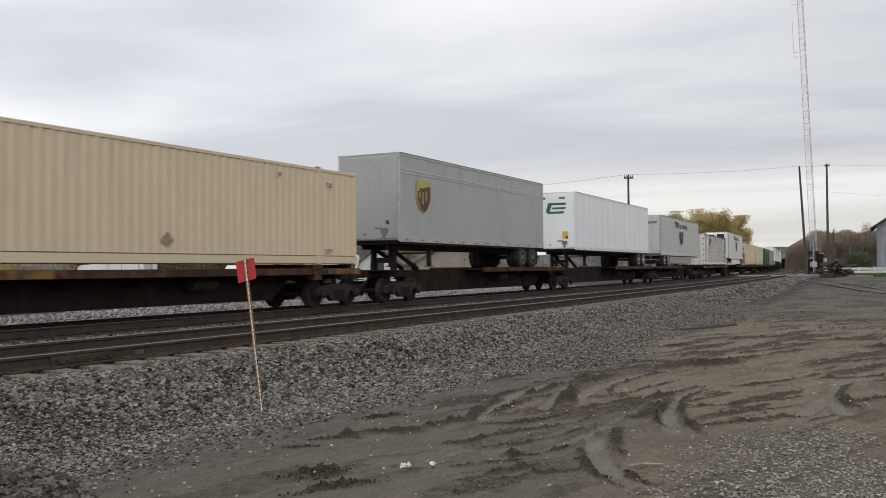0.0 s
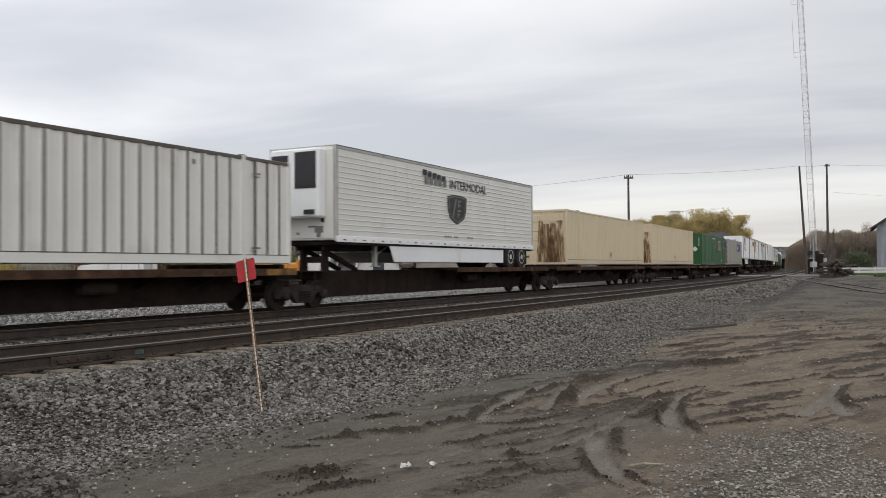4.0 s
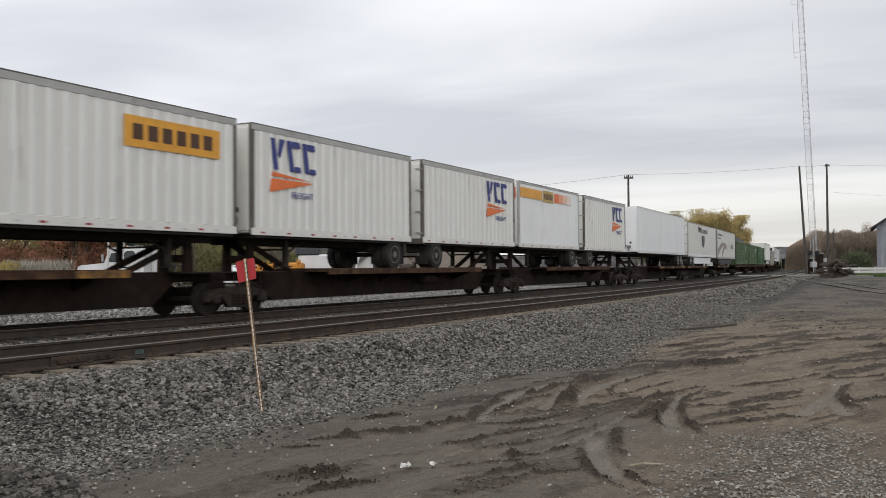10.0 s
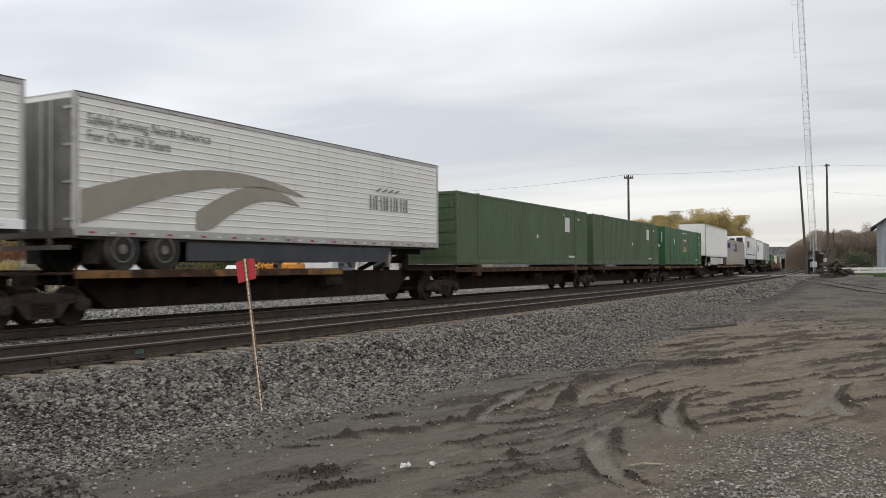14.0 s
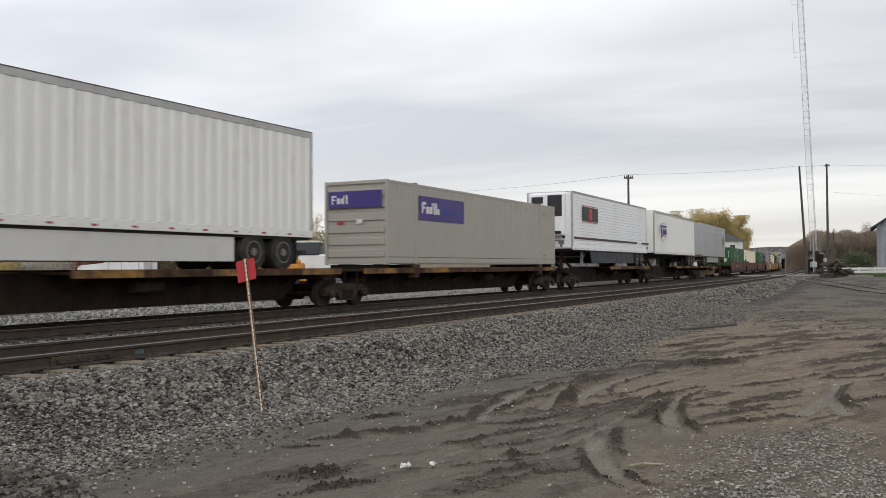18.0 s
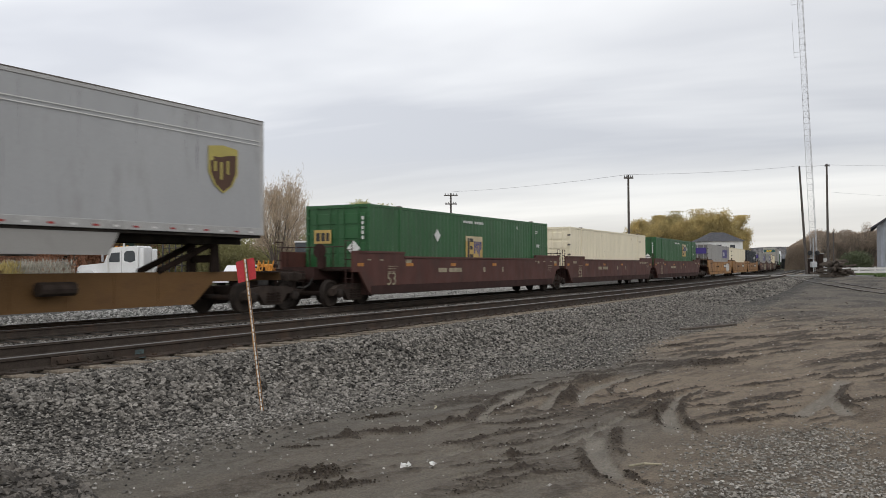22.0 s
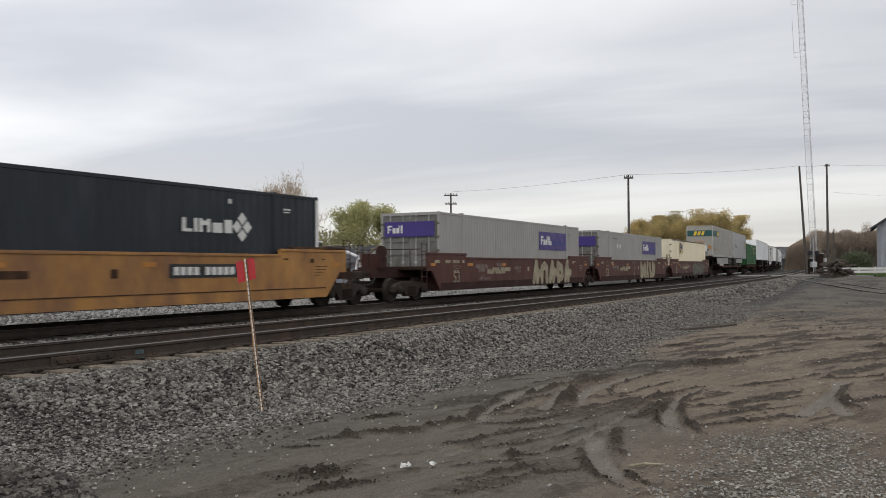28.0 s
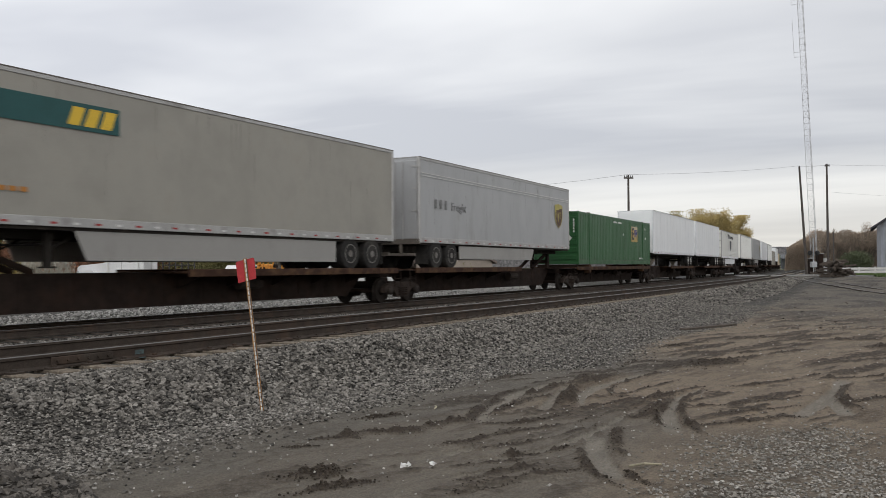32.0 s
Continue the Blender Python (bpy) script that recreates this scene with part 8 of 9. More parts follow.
def white_ribbed(paint="offwhite"):
    ob = container(paint, ("white" if paint == "offwhite" else "cream") + " ribbed container with dark posts and a gold panel", style="wide")
    gold_panel(ob, -4.75, 1.82, 1.26, 0.9)
    return ob


def ups_like(length, doors_left, text=False):
    ob = trailer("silver", "dull grey box trailer with a brown and gold shield emblem", length, nose_left=not doors_left, skin="plain", skirt="lightgrey" if doors_left else None, gear=not doors_left, gear_back=1.6 if doors_left else 0.0)
    shield(ob, (-length / 2 + 1.72) if not doors_left else (length / 2 - 1.62), 2.66, 0.94, X_T, "lime", "brown", 1.15)
    ys = (-length / 2 + 1.72) if not doors_left else (length / 2 - 1.62)
    lower = bmesh.new()
    prism(lower, ((ys - 0.48, 2.80), (ys + 0.1, 2.98), (ys + 0.48, 3.02), (ys + 0.46, 2.53), (ys + 0.28, 2.22), (ys, 2.04), (ys - 0.28, 2.22), (ys - 0.46, 2.53)), "x", X_T + 0.005, X_T + 0.0085)
    part("emblem_field", lower, M["brown"], ob, "dark brown lower field of the shield")
    pieces(ob, "emblem_bar", "lime", X_T + 0.009, [(ys - 0.34, ys - 0.26, 2.55, 2.80), (ys - 0.12, ys - 0.04, 2.35, 2.80), (ys + 0.12, ys + 0.2, 2.5, 2.85)])
    for z in (3.40, 3.50):
        mark(ob, "stripe", "decal_white", -length / 2 + 0.2, length / 2 - 0.2, z, z + 0.025, X_T)
    return ob


def prime_like(reefer=False, paint="offwhite"):
    ob = trailer(paint, "white trailer with fine horizontal corrugation and a dark shield emblem", zb=0.86, zt=3.88, nose_left=reefer, skin="lines", skirt="white" if paint == "offwhite" else "old_silver", hub="hub_white", reefer=reefer, lower="white" if paint == "offwhite" else paint)
    y = 0.3 if reefer else 0.0
    X = X_T + 0.012
    pieces(ob, "logo_bar", "black", X, [(y - 2.9 + k * 0.37, y - 2.6 + k * 0.37, 3.44 - 0.03 * k, 3.64 - 0.03 * k) for k in range(5)], "dark bar of a sign")
    pieces(ob, "logo_bar", "decal_grey", X, [(y - 2.75 + k * 0.36, y - 2.5 + k * 0.36, 3.12, 3.40) for k in range(5)])
    side_text("lettering", "INTERMODAL", 0.50, X, y - 0.8, 3.10, M["black"], ob, 1.08)
    shield(ob, y - 0.15, 2.36, 0.88, X, "black", "decal_grey", 1.9)
    pieces(ob, "web_bar", "decal_grey", X, [(y - 1.2 + q, y - 1.2 + q + 0.13, 1.20, 1.26) for q in (0, 0.2, 0.4, 0.75, 0.95, 1.9, 2.1, 2.3)])
    if not reefer:
        for x0, x1 in ((-1.05, -0.2), (0.15, 1.0)):
            end_mark(ob, "door_bar", "decal_grey", x0, x1, 3.24, 3.42, -CL / 2 - 0.002)
    return ob


def swoosh_trailer():
    ob = trailer("offwhite", "off-white corrugated trailer with a broad taupe swoosh", zb=0.78, zt=3.88, nose_left=False, skin="lines", skirt="skirt_dark", hub="hub_dark", lower="rail_trim", door_paint="door_grimy")
    for k, (r0, r1, yc) in enumerate(((3.6, 4.45, -3.6), (2.7, 3.35, -2.4))):
        bm = bmesh.new()
        up, dn = [], []
        for i in range(15):
            t = i / 14
            yy = -7.9 + 3.4 * k + t * (7.7 - 3.6 * k)
            f = math.sin(math.pi * (0.08 + 0.62 * t))
            mid = 1.05 + 1.35 * f - 0.3 * k
            th = 0.36 * (1 - t) ** 0.8 + 0.02
            up.append((yy, max(1.05, mid + th))), dn.append((yy, max(1.03, mid - th)))
        prism(bm, up + dn[::-1], "x", X_T + 0.010, X_T + 0.016)
        part("swoosh", bm, M["taupe"], ob, "broad taupe swoosh stripe")
    side_text("lettering", "Safely Serving North America", 0.33, X_T + 0.012, -7.75, 3.22, M["decal_grey"], ob, 0.95)
    side_text("lettering", "For Over 50 Years", 0.33, X_T + 0.012, -7.75, 2.86, M["decal_grey"], ob, 0.95)
    pieces(ob, "logo_bar", "decal_grey", X_T + 0.012, [(3.35 + k * 0.64 + d, 3.35 + k * 0.64 + d + w, 1.98, 2.44) for k in range(4) for d, w in ((0.0, 0.07), (0.20, 0.07), (0.36, 0.10))], "dark bars of a sign")
    for k in range(4):
        bm = bmesh.new()
        prism(bm, ((3.7 + 0.38 * k, 2.62), (4.0 + 0.38 * k, 2.72), (4.1 + 0.38 * k, 2.70), (3.8 + 0.38 * k, 2.58)), "x", X_T + 0.012, X_T + 0.018)
        part("logo_stroke", bm, M["decal_grey"], ob)
    return ob


def pup(nose_left, kind):
    ob = trailer("white" if kind in ("slant", "stripe") else "offwhite", {"slant": "white short trailer with a blue and orange sign", "panel": "off-white ribbed short trailer with an amber panel", "stripe": "white short trailer with an orange stripe along the top", "slant_dirty": "off-white ribbed short trailer with a blue and orange sign"}[kind], 8.53, 0.96, 4.01, nose_left=nose_left, skin="ribs" if kind != "stripe" else "plain", tandem=False, hub="hub_dark", skirt="white" if kind == "slant" and nose_left == 1 else None, trim="dark_trim" if kind in ("panel", "slant_dirty") else "rail_trim", lower="offwhite", name="short_trailer")
    if kind == "panel":
        p = mark(ob, "logo_panel", "amber", 0.5, 3.58, 2.86, 3.58, X_T + 0.016, "amber panel with a dark bar sign")
        pieces(p, "logo_bar", "brown", X_T + 0.022, [(0.75 + k * 0.45, 1.05 + k * 0.45, 3.04, 3.40) for k in range(6)])
    elif kind == "stripe":
        mark(ob, "stripe", "amber", -4.1, -1.35, 3.28, 3.74, X_T, "amber stripe along the top")
        p = mark(ob, "logo_panel", "gold", -1.2, 0.25, 3.22, 3.78, X_T, "gold panel with a dark bar sign")
        pieces(p, "logo_bar", "brown", X_T + 0.006, [(-1.05 + k * 0.2, -0.92 + k * 0.2, 3.36, 3.64) for k in range(6)])
        for k, mm in enumerate(("orange", "orange_soft", "orange_pale", "orange_faint")):
            mark(ob, "stripe", mm, 0.40 + 0.62 * k, 1.02 + 0.62 * k, 3.28, 3.74, X_T, "orange stripe that fades out to white")
        p = end_mark(ob, "logo_panel", "orange", 0.55, 1.15, 3.20, 3.72, -4.27, "orange panel on the nose")
        end_mark(p, "logo_bar", "brown", 0.68, 1.02, 3.34, 3.58, -4.277)
    else:
        slant_mark(ob, -3.5 if nose_left else 1.25, 2.82, 1.12, X_T + 0.016)
        if kind == "slant" and nose_left:
            for k in range(3):
                end_mark(ob, "logo_stroke", "blue", -0.62 + k * 0.36, -0.50 + k * 0.36, 3.12, 3.50, -4.285)
                end_mark(ob, "logo_stroke", "blue", -0.50 + k * 0.36, -0.36 + k * 0.36, 3.40, 3.50, -4.285)
            bm = bmesh.new()
            prism(bm, ((-0.68, 3.04), (0.42, 2.98), (-0.68, 2.80)), "y", -4.285, -4.279)
            part("logo_wedge", bm, M["orange"], ob, "orange wedge of a sign on the nose")
    return ob


def plain_white(dirty=False, nose_left=True, length=CL, skirt=None):
    return trailer("offwhite" if dirty else "white", ("off-white ribbed" if dirty else "plain white smooth-sided") + " box trailer", length, nose_left=nose_left, skin="ribs" if dirty else "panels", skirt=skirt, hub="hub_dark" if dirty else "hub_white", trim="rail_trim" if dirty else "joint", lower="offwhite" if dirty else "joint")


def conway_like():
    ob = plain_white()
    y = -CL / 2 - 0.005
    for x0, x1, z0, z1 in ((-0.30, 0.75, 3.40, 3.52), (-0.42, -0.18, 3.0, 3.40), (-0.30, 0.62, 2.93, 3.05), (-0.05, 0.72, 3.17, 3.27)):
        bm = bmesh.new()
        prism(bm, ((x0, z0), (x1, z0), (x1 + 0.3 * (z1 - z0), z1), (x0 + 0.3 * (z1 - z0), z1)), "y", y - 0.006, y)
        part("logo_stroke", bm, M["logo_green"], ob, "green stroke of a sign on the nose")
    end_mark(ob, "placard", "decal_grey", 0.35, 0.7, 3.72, 3.84, y)
    end_mark(ob, "placard", "decal_grey", -0.62, -0.42, 3.72, 3.84, y)
    end_mark(ob, "placard", "yellow", 0.55, 0.85, 1.55, 1.95, y)
    return tagged(ob, "clean white smooth-sided box trailer with a green sign on its nose")


def reefer_like():
    ob = trailer("white", "white corrugated refrigerated trailer with a black panel and dark stripe", nose_left=True, skin="lines", skirt="skirt_dark", hub="hub_dark", reefer=True, lower="white")
    mark(ob, "logo_panel", "black", -6.45, -3.54, 2.58, 3.36, X_T + 0.014, "black panel with a red mark")
    mark(ob, "logo_bar", "red", -5.2, -4.7, 2.66, 3.28, X_T + 0.020)
    for z in (3.40, 2.50):
        mark(ob, "stripe", "red", -6.45, -3.54, z, z + 0.03, X_T + 0.01)
    pieces(ob, "stripe", "maroon", X_T + 0.014, [(-7.9, 5.3, 1.54, 1.66), (6.6, 7.95, 1.54, 1.66)], "dark maroon stripe")
    return ob


def vitran_like():
    ob = plain_white(True)
    bm = bmesh.new()
    ring = [[bm.verts.new((X_T + 0.022, -5.25 + 1.3 * r * math.cos(t), 2.63 + 0.66 * r * math.sin(t))) for t in np.linspace(0, 6.283, 36, endpoint=False)] for r in (1.0, 0.955)]
    for i in range(36):
        bm.faces.new((ring[0][i], ring[0][(i + 1) % 36], ring[1][(i + 1) % 36], ring[1][i]))
    bmesh.ops.solidify(bm, geom=bm.faces[:], thickness=0.005)
    part("ring_emblem", bm, M["decal_grey"], ob)
    bm = bmesh.new()
    prism(bm, ((-6.2, 3.12), (-5.9, 3.12), (-5.5, 2.2), (-5.75, 2.2)), "x", X_T + 0.022, X_T + 0.028)
    part("logo_stroke", bm, M["blue"], ob, "dark blue bar sign in a thin ring")
    pieces(ob, "logo_bar", "blue", X_T + 0.022, [(-5.8, -4.0, 2.95, 3.1)] + [(-5.35 + k * 0.36, -5.08 + k * 0.36, 2.42, 2.85) for k in range(4)])
    mark(ob, "logo_bar", "red", -5.5, -4.3, 2.28, 2.34, X_T + 0.022)
    for x0, x1, z0, z1 in ((-0.7, -0.52, 2.35, 2.95), (-0.5, 0.5, 2.88, 2.98), (-0.25, -0.1, 2.35, 2.78), (0.0, 0.15, 2.35, 2.78), (0.25, 0.4, 2.35, 2.78)):
        end_mark(ob, "logo_bar", "blue", x0, x1, z0, z1, -CL / 2 - 0.004)
    return tagged(ob, "off-white ribbed box trailer with a ringed blue sign")


def banded_trailer():
    ob = trailer("old_silver", "grimy grey box trailer with a dark teal band and yellow marks", nose_left=True, skin="plain", skirt="lightgrey", hub="hub_dark")
    h = CL / 2
    mark(ob, "band", "teal", -h + 0.05, -h + 4.4, 3.04, 3.62, X_T, "dark teal band round the nose")
    end_mark(ob, "band", "teal", -1.2, 1.2, 3.04, 3.62, -h - 0.03, "dark teal band round the nose")
    for k in range(3):
        bm = bmesh.new()
        prism(bm, ((-5.05 + k * 0.42, 3.13), (-4.75 + k * 0.42, 3.13), (-4.6 + k * 0.42, 3.53), (-4.9 + k * 0.42, 3.53)), "x", X_T + 0.006, X_T + 0.012)
        part("logo_stroke", bm, M["yellow"], ob, "slanted yellow bar")
    for k in range(3):
        bm = bmesh.new()
        prism(bm, ((-0.62 + k * 0.38, 3.13), (-0.36 + k * 0.38, 3.13), (-0.24 + k * 0.38, 3.53), (-0.50 + k * 0.38, 3.53)), "y", -h - 0.043, -h - 0.037)
        part("logo_stroke", bm, M["yellow"], ob, "slanted yellow bar")
    for k in range(8):
        end_mark(ob, "small_bar", "amber_dull", -0.6 + k * 0.14, -0.5 + k * 0.14, 2.42, 2.52, -h - 0.034)
    for xx, mm in ((-0.78, "taupe"), (-0.32, "stencil_brown")):
        bm = bmesh.new()
        prism(bm, ((xx - 0.2, 1.62), (xx, 1.42), (xx + 0.2, 1.62), (xx, 1.82)), "y", -h - 0.038, -h - 0.034)
        part("diamond_placard", bm, M[mm], ob)
    end_mark(ob, "placard", "decal_white", 0.5, 0.72, 1.55, 2.1, -h - 0.034)
    end_mark(ob, "placard", "amber_dull", 0.85, 1.1, 1.75, 2.1, -h - 0.034)
    for k in range(7):
        mark(ob, "small_bar", "amber_dull", -h + 0.5 + k * 0.24, -h + 0.66 + k * 0.24, 1.62, 1.72, X_T)
    return ob


def grey_freight():
    ob = ups_like(CL, True)
    side_text("lettering", "Freight", 0.46, X_T, -5.55, 2.24, M["decal_grey"], ob)
    pieces(ob, "logo_bar", "decal_grey", X_T, [(-6.9 + k * 0.4, -6.72 + k * 0.4, 2.26, 2.60) for k in range(3)])
    return tagged(ob, "grey box trailer with small dark lettering and a brown shield")


def navy_box():
    ob = container("navy", "dark navy corrugated container with white lettering bars", style="smooth")
    pieces(ob, "logo_bar", "decal_white", X_C, [(2.57 + 0.8 * a, 2.57 + 0.8 * b, 1.72 + 0.75 * (c - 1.66), 1.72 + 0.75 * (d - 1.66)) for a, b, c, d in ((0.0, 0.14, 1.66, 2.12), (0.14, 0.42, 1.66, 1.76), (0.5, 0.64, 1.66, 2.12), (0.72, 0.86, 1.66, 2.12), (0.86, 1.06, 1.9, 2.05), (1.06, 1.2, 1.66, 2.12), (1.3, 1.75, 1.66, 2.0), (1.85, 2.2, 1.66, 2.12))], "white bar of a sign")
    for a, c in ((4.52, 1.9), (4.92, 1.9), (4.72, 2.12), (4.72, 1.68)):
        diamond(ob, a, c, 0.17, X_C)
    pieces(ob, "corner_band", "decal_white", X_C, [(CL / 2 - 0.14, CL / 2 - 0.01, 0.1, CH - 0.1)])
    return ob


# (centre, maker, length, stands on)
C_, T_, W_ = "container", "trailer", "well"
SINGLE, COUPLED = 0, 1
CONSIST = [
    ([(14.92, lambda: tan_box(True))], C_, COUPLED, "deck_yellow"),
    ([(32.5, lambda: ups_like(13.72, False))], T_, SINGLE, "deck_rust"),
    ([(52.26, conway_like)], T_, SINGLE, "deck_rust"),
    ([(72.43, lambda: prime_like(paint="dull_white"))], T_, COUPLED, "deck_rust"),
    ([(91.75, white_ribbed)], C_, SINGLE, "deck_yellow"),
    ([(110.05, lambda: prime_like(True))], T_, SINGLE, "deck_rust"),
    ([(131.0, lambda: tan_box(True, True))], C_, COUPLED, "deck_rust"),
    ([(149.67, lambda: tan_box(True, True))], C_, SINGLE, "deck_rust"),
    ([(170.47, lambda: green_box(0))], C_, SINGLE, "deck_yellow"),
    ([(189.08, lambda: grey_box("grey", (2.0, 5.7), True))], C_, COUPLED, "deck_rust"),
    ([(204.23, lambda: pup(1, "slant")), (213.55, lambda: pup(0, "panel"))], T_, SINGLE, "deck_yellow"),
    ([(222.62, lambda: pup(1, "slant_dirty")), (231.94, lambda: pup(0, "slant_dirty"))], T_, SINGLE, "deck_rust"),
    ([(240.95, lambda: pup(1, "stripe")), (250.39, lambda: pup(0, "slant_dirty"))], T_, COUPLED, "deck_rust"),
    ([(265.8, plain_white)], T_, SINGLE, "deck_yellow"),
    ([(283.7, prime_like)], T_, SINGLE, "deck_yellow"),
    ([(300.97, swoosh_trailer)], T_, SINGLE, "deck_yellow"),
    ([(318.66, lambda: green_box(3))], C_, SINGLE, "deck_rust"),
    ([(336.0, lambda: green_box(3))], C_, COUPLED, "deck_rust"),
    ([(354.43, lambda: green_box(1))], C_, SINGLE, "deck_yellow"),
    ([(373.35, lambda: plain_white(True, True, CL, "dull_white"))], T_, SINGLE, "deck_yellow"),
    ([(393.6, lambda: grey_box("grey", (-5.89, -2.24)))], C_, COUPLED, "deck_yellow"),
    ([(412.45, reefer_like)], T_, SINGLE, "deck_yellow"),
    ([(431.0, vitran_like)], T_, SINGLE, "deck_yellow"),
    ([(451.3, lambda: ups_like(CL, True))], T_, COUPLED, "sill_yellow"),
    ([(472.68, lambda: green_box(2))], W_, SINGLE, "well_red"),
    ([(492.25, lambda: container("cream", "cream corrugated container with closed end doors"))], W_, SINGLE, "well_red"),
    ([(511.67, lambda: green_box(4))], W_, COUPLED, "well_red"),
    ([(535.1, lambda: grey_box("lightgrey", (2.3, 6.0), True))], W_, SINGLE, "well_yellow"),
    ([(554.6, lambda: container("cream", "cream corrugated container with closed end doors"))], W_, SINGLE, "well_yellow"),
    ([(574.0, navy_box)], W_, COUPLED, "well_yellow"),
    ([(597.72, lambda: grey_box("lightgrey", (2.2, 6.0), True))], W_, SINGLE, "well_red"),
    ([(617.6, lambda: grey_box("lightgrey", (2.2, 6.05), True))], W_, SINGLE, "well_red"),
    ([(637.3, lambda: white_ribbed("cream"))], W_, COUPLED, "well_red"),
    ([(658.5, banded_trailer)], T_, SINGLE, "deck_rust"),
    ([(676.35, grey_freight)], T_, SINGLE, "deck_rust"),
    ([(694.0, lambda: green_box(0))], C_, SINGLE, "deck_rust"),
    ([(711.2, plain_white)], T_, SINGLE, "deck_rust"),
    ([(727.9, lambda: plain_white(length=14.63))], T_, COUPLED, "deck_rust"),
    ([(745.3, prime_like)], T_, SINGLE, "deck_rust"),
    ([(765.5, lambda: plain_white(True))], T_, SINGLE, "deck_rust"),
    ([(784.5, lambda: ups_like(CL, True))], T_, SINGLE, "deck_rust"),
    ([(803.5, plain_white)], T_, SINGLE, "deck_rust"),
    ([(822.5, lambda: plain_white(True))], T_, COUPLED, "deck_rust"),
    ([(842.0, lambda: grey_box("grey"))], C_, SINGLE, "deck_rust"),
    ([(861.0, plain_white)], T_, SINGLE, "deck_rust"),
    ([(880.0, lambda: tan_box(True))], C_, SINGLE, "deck_rust"),
    ([(899.0, lambda: green_box(3))], C_, SINGLE, "deck_rust"),
]
MOVERS = []     # (object, centre along the line, height)


def half_length(ob):
    return max(abs((o.matrix_local @ Vector(c)).y) for o in ob.children for c in o.bound_box)


def make_train():
    made = []
    for loads, kind, joint, paint in CONSIST:
        obs = [(c, f()) for c, f in loads]
        lo = min(c - half_length(o) for c, o in obs)
        hi = max(c + half_length(o) for c, o in obs)
        if kind == T_ and len(loads) == 1 and hi - lo < 14.0:
            hi += 2.3          # the short trailer leaves the end of its platform bare
        made.append((obs, kind, joint, paint, lo, hi))
    n = len(made)
    grafs = {n_: g for n_, g in zip((30, 31, 32), (1, 2, 3))}
    for i, (obs, kind, joint, paint, lo, hi) in enumerate(made):
        left = lo - 1.0 if i == 0 else 0.5 * (made[i - 1][5] + lo)
        right = hi + 1.0 if i == n - 1 else 0.5 * (hi + made[i + 1][4])
        cl, cr = i > 0 and made[i - 1][2] == COUPLED, joint == COUPLED
        mid = 0.5 * (lo + hi)
        if kind == W_:
            car = well_car(left - mid, right - mid, cl, cr, paint, 100 + i, grafs.get(i, 0))
        else:
            first = obs[0][1]
            nose_l = "nose_sheet" in [o.name.split(".")[0] for o in first.children] and [o for o in first.children if o.name.startswith("nose_sheet")][0].bound_box[0][1] < 0
            deck = True if kind == C_ else (not nose_l)
            car = spine_car(left - mid, right - mid, cl, cr, "mid" if len(obs) > 1 else deck, kind, paint, 100 + i)
            if kind == T_:
                if len(obs) > 1:
                    hitch(car, lo - mid + 0.95, 1, 1.05 + 1.0)
                    hitch(car, hi - mid - 0.95, -1, 1.05 + 1.0)
                else:
                    y = (lo - mid + 1.05) if nose_l else (hi - mid - 1.05)
                    zb = min(min(c[2] for c in o.bound_box) for o in first.children if o.name.startswith("bottom_rail"))
                    hitch(car, y, 1 if nose_l else -1, 1.05 + zb)
        MOVERS.append((car, mid, TRAIN_Z))
        for c, o in obs:
            MOVERS.append((o, c, TRAIN_Z + {C_: 1.19, T_: 1.032, W_: 0.285}[kind]))


make_train()

# ---- things of the lot and the yard ----
z = ground_z(-6.77, 7.99)
marker = thing("marker_post", "leaning rusty marker post with a small red plate", "marker post", at=pose(-6.77, 7.99, z - 0.05) @ Matrix.Rotation(YAW, 4, "Z") @ Matrix.Rotation(radians(-6.4), 4, "Y"))
bm = bmesh.new()
prism(bm, ((-0.017, -0.012), (0.017, -0.012), (0.019, 0.014), (0.014, 0.014), (0.010, -0.006), (-0.010, -0.006), (-0.014, 0.014), (-0.019, 0.014)), "z", 0.0, 1.87)
part("post", bm, M["post_rust"], marker)
part("black_stripe", boxes((0.0110, 0.0175, -0.0150, -0.0125, 0.0, 1.865)), M["black"], marker)
part("white_stripe", boxes(*[(-0.006, 0.0105, -0.0165, -0.0125, 0.055 * k + 0.004, 0.055 * k + 0.048) for k in range(34)]), M["stripe_white"], marker, "chipped white stripe down the face")
bm = bmesh.new()
prism(bm, ((-0.115, 1.59), (0.105, 1.62), (0.107, 1.86), (0.088, 1.87), (-0.105, 1.845), (-0.117, 1.82)), "y", 0.016, 0.022)
part("red_plate", bm, M["flag_red"], marker, "small faded red metal plate")

x, y = -4.82, 24.05
pl = new("plank", link_mesh(boxes((-0.09, 0.09, -1.3, 1.3, 0, 0.05), bevel=0.008), "plank", M["tie"]))
pl.matrix_basis = pose(x, y, ground_z(x, y) + 0.01, 0, 0, -19.6)
tagged(pl, "dark weathered plank lying on the gravel", "plank")
for x, y, a, l in ((-2.0, 7.27, 40, 0.15), (-4.96, 8.93, -64, 0.11)):
    bm = bmesh.new()
    rod(bm, (-l, 0, 0.02), (0, 0.02, 0.03), 0.011, 6)
    rod(bm, (0, 0.02, 0.03), (l, 0.0, 0.02), 0.011, 6, 0.006)
    st = new("stick", link_mesh(bm, "stick", M["weeds"]))
    st.matrix_basis = pose(x, y, ground_z(x, y), 0, 0, a)
    tagged(st, "short pale broken stick on the dirt", "stick", "sticks on the lot")
rng = random.Random(4)
bm = bmesh.new()
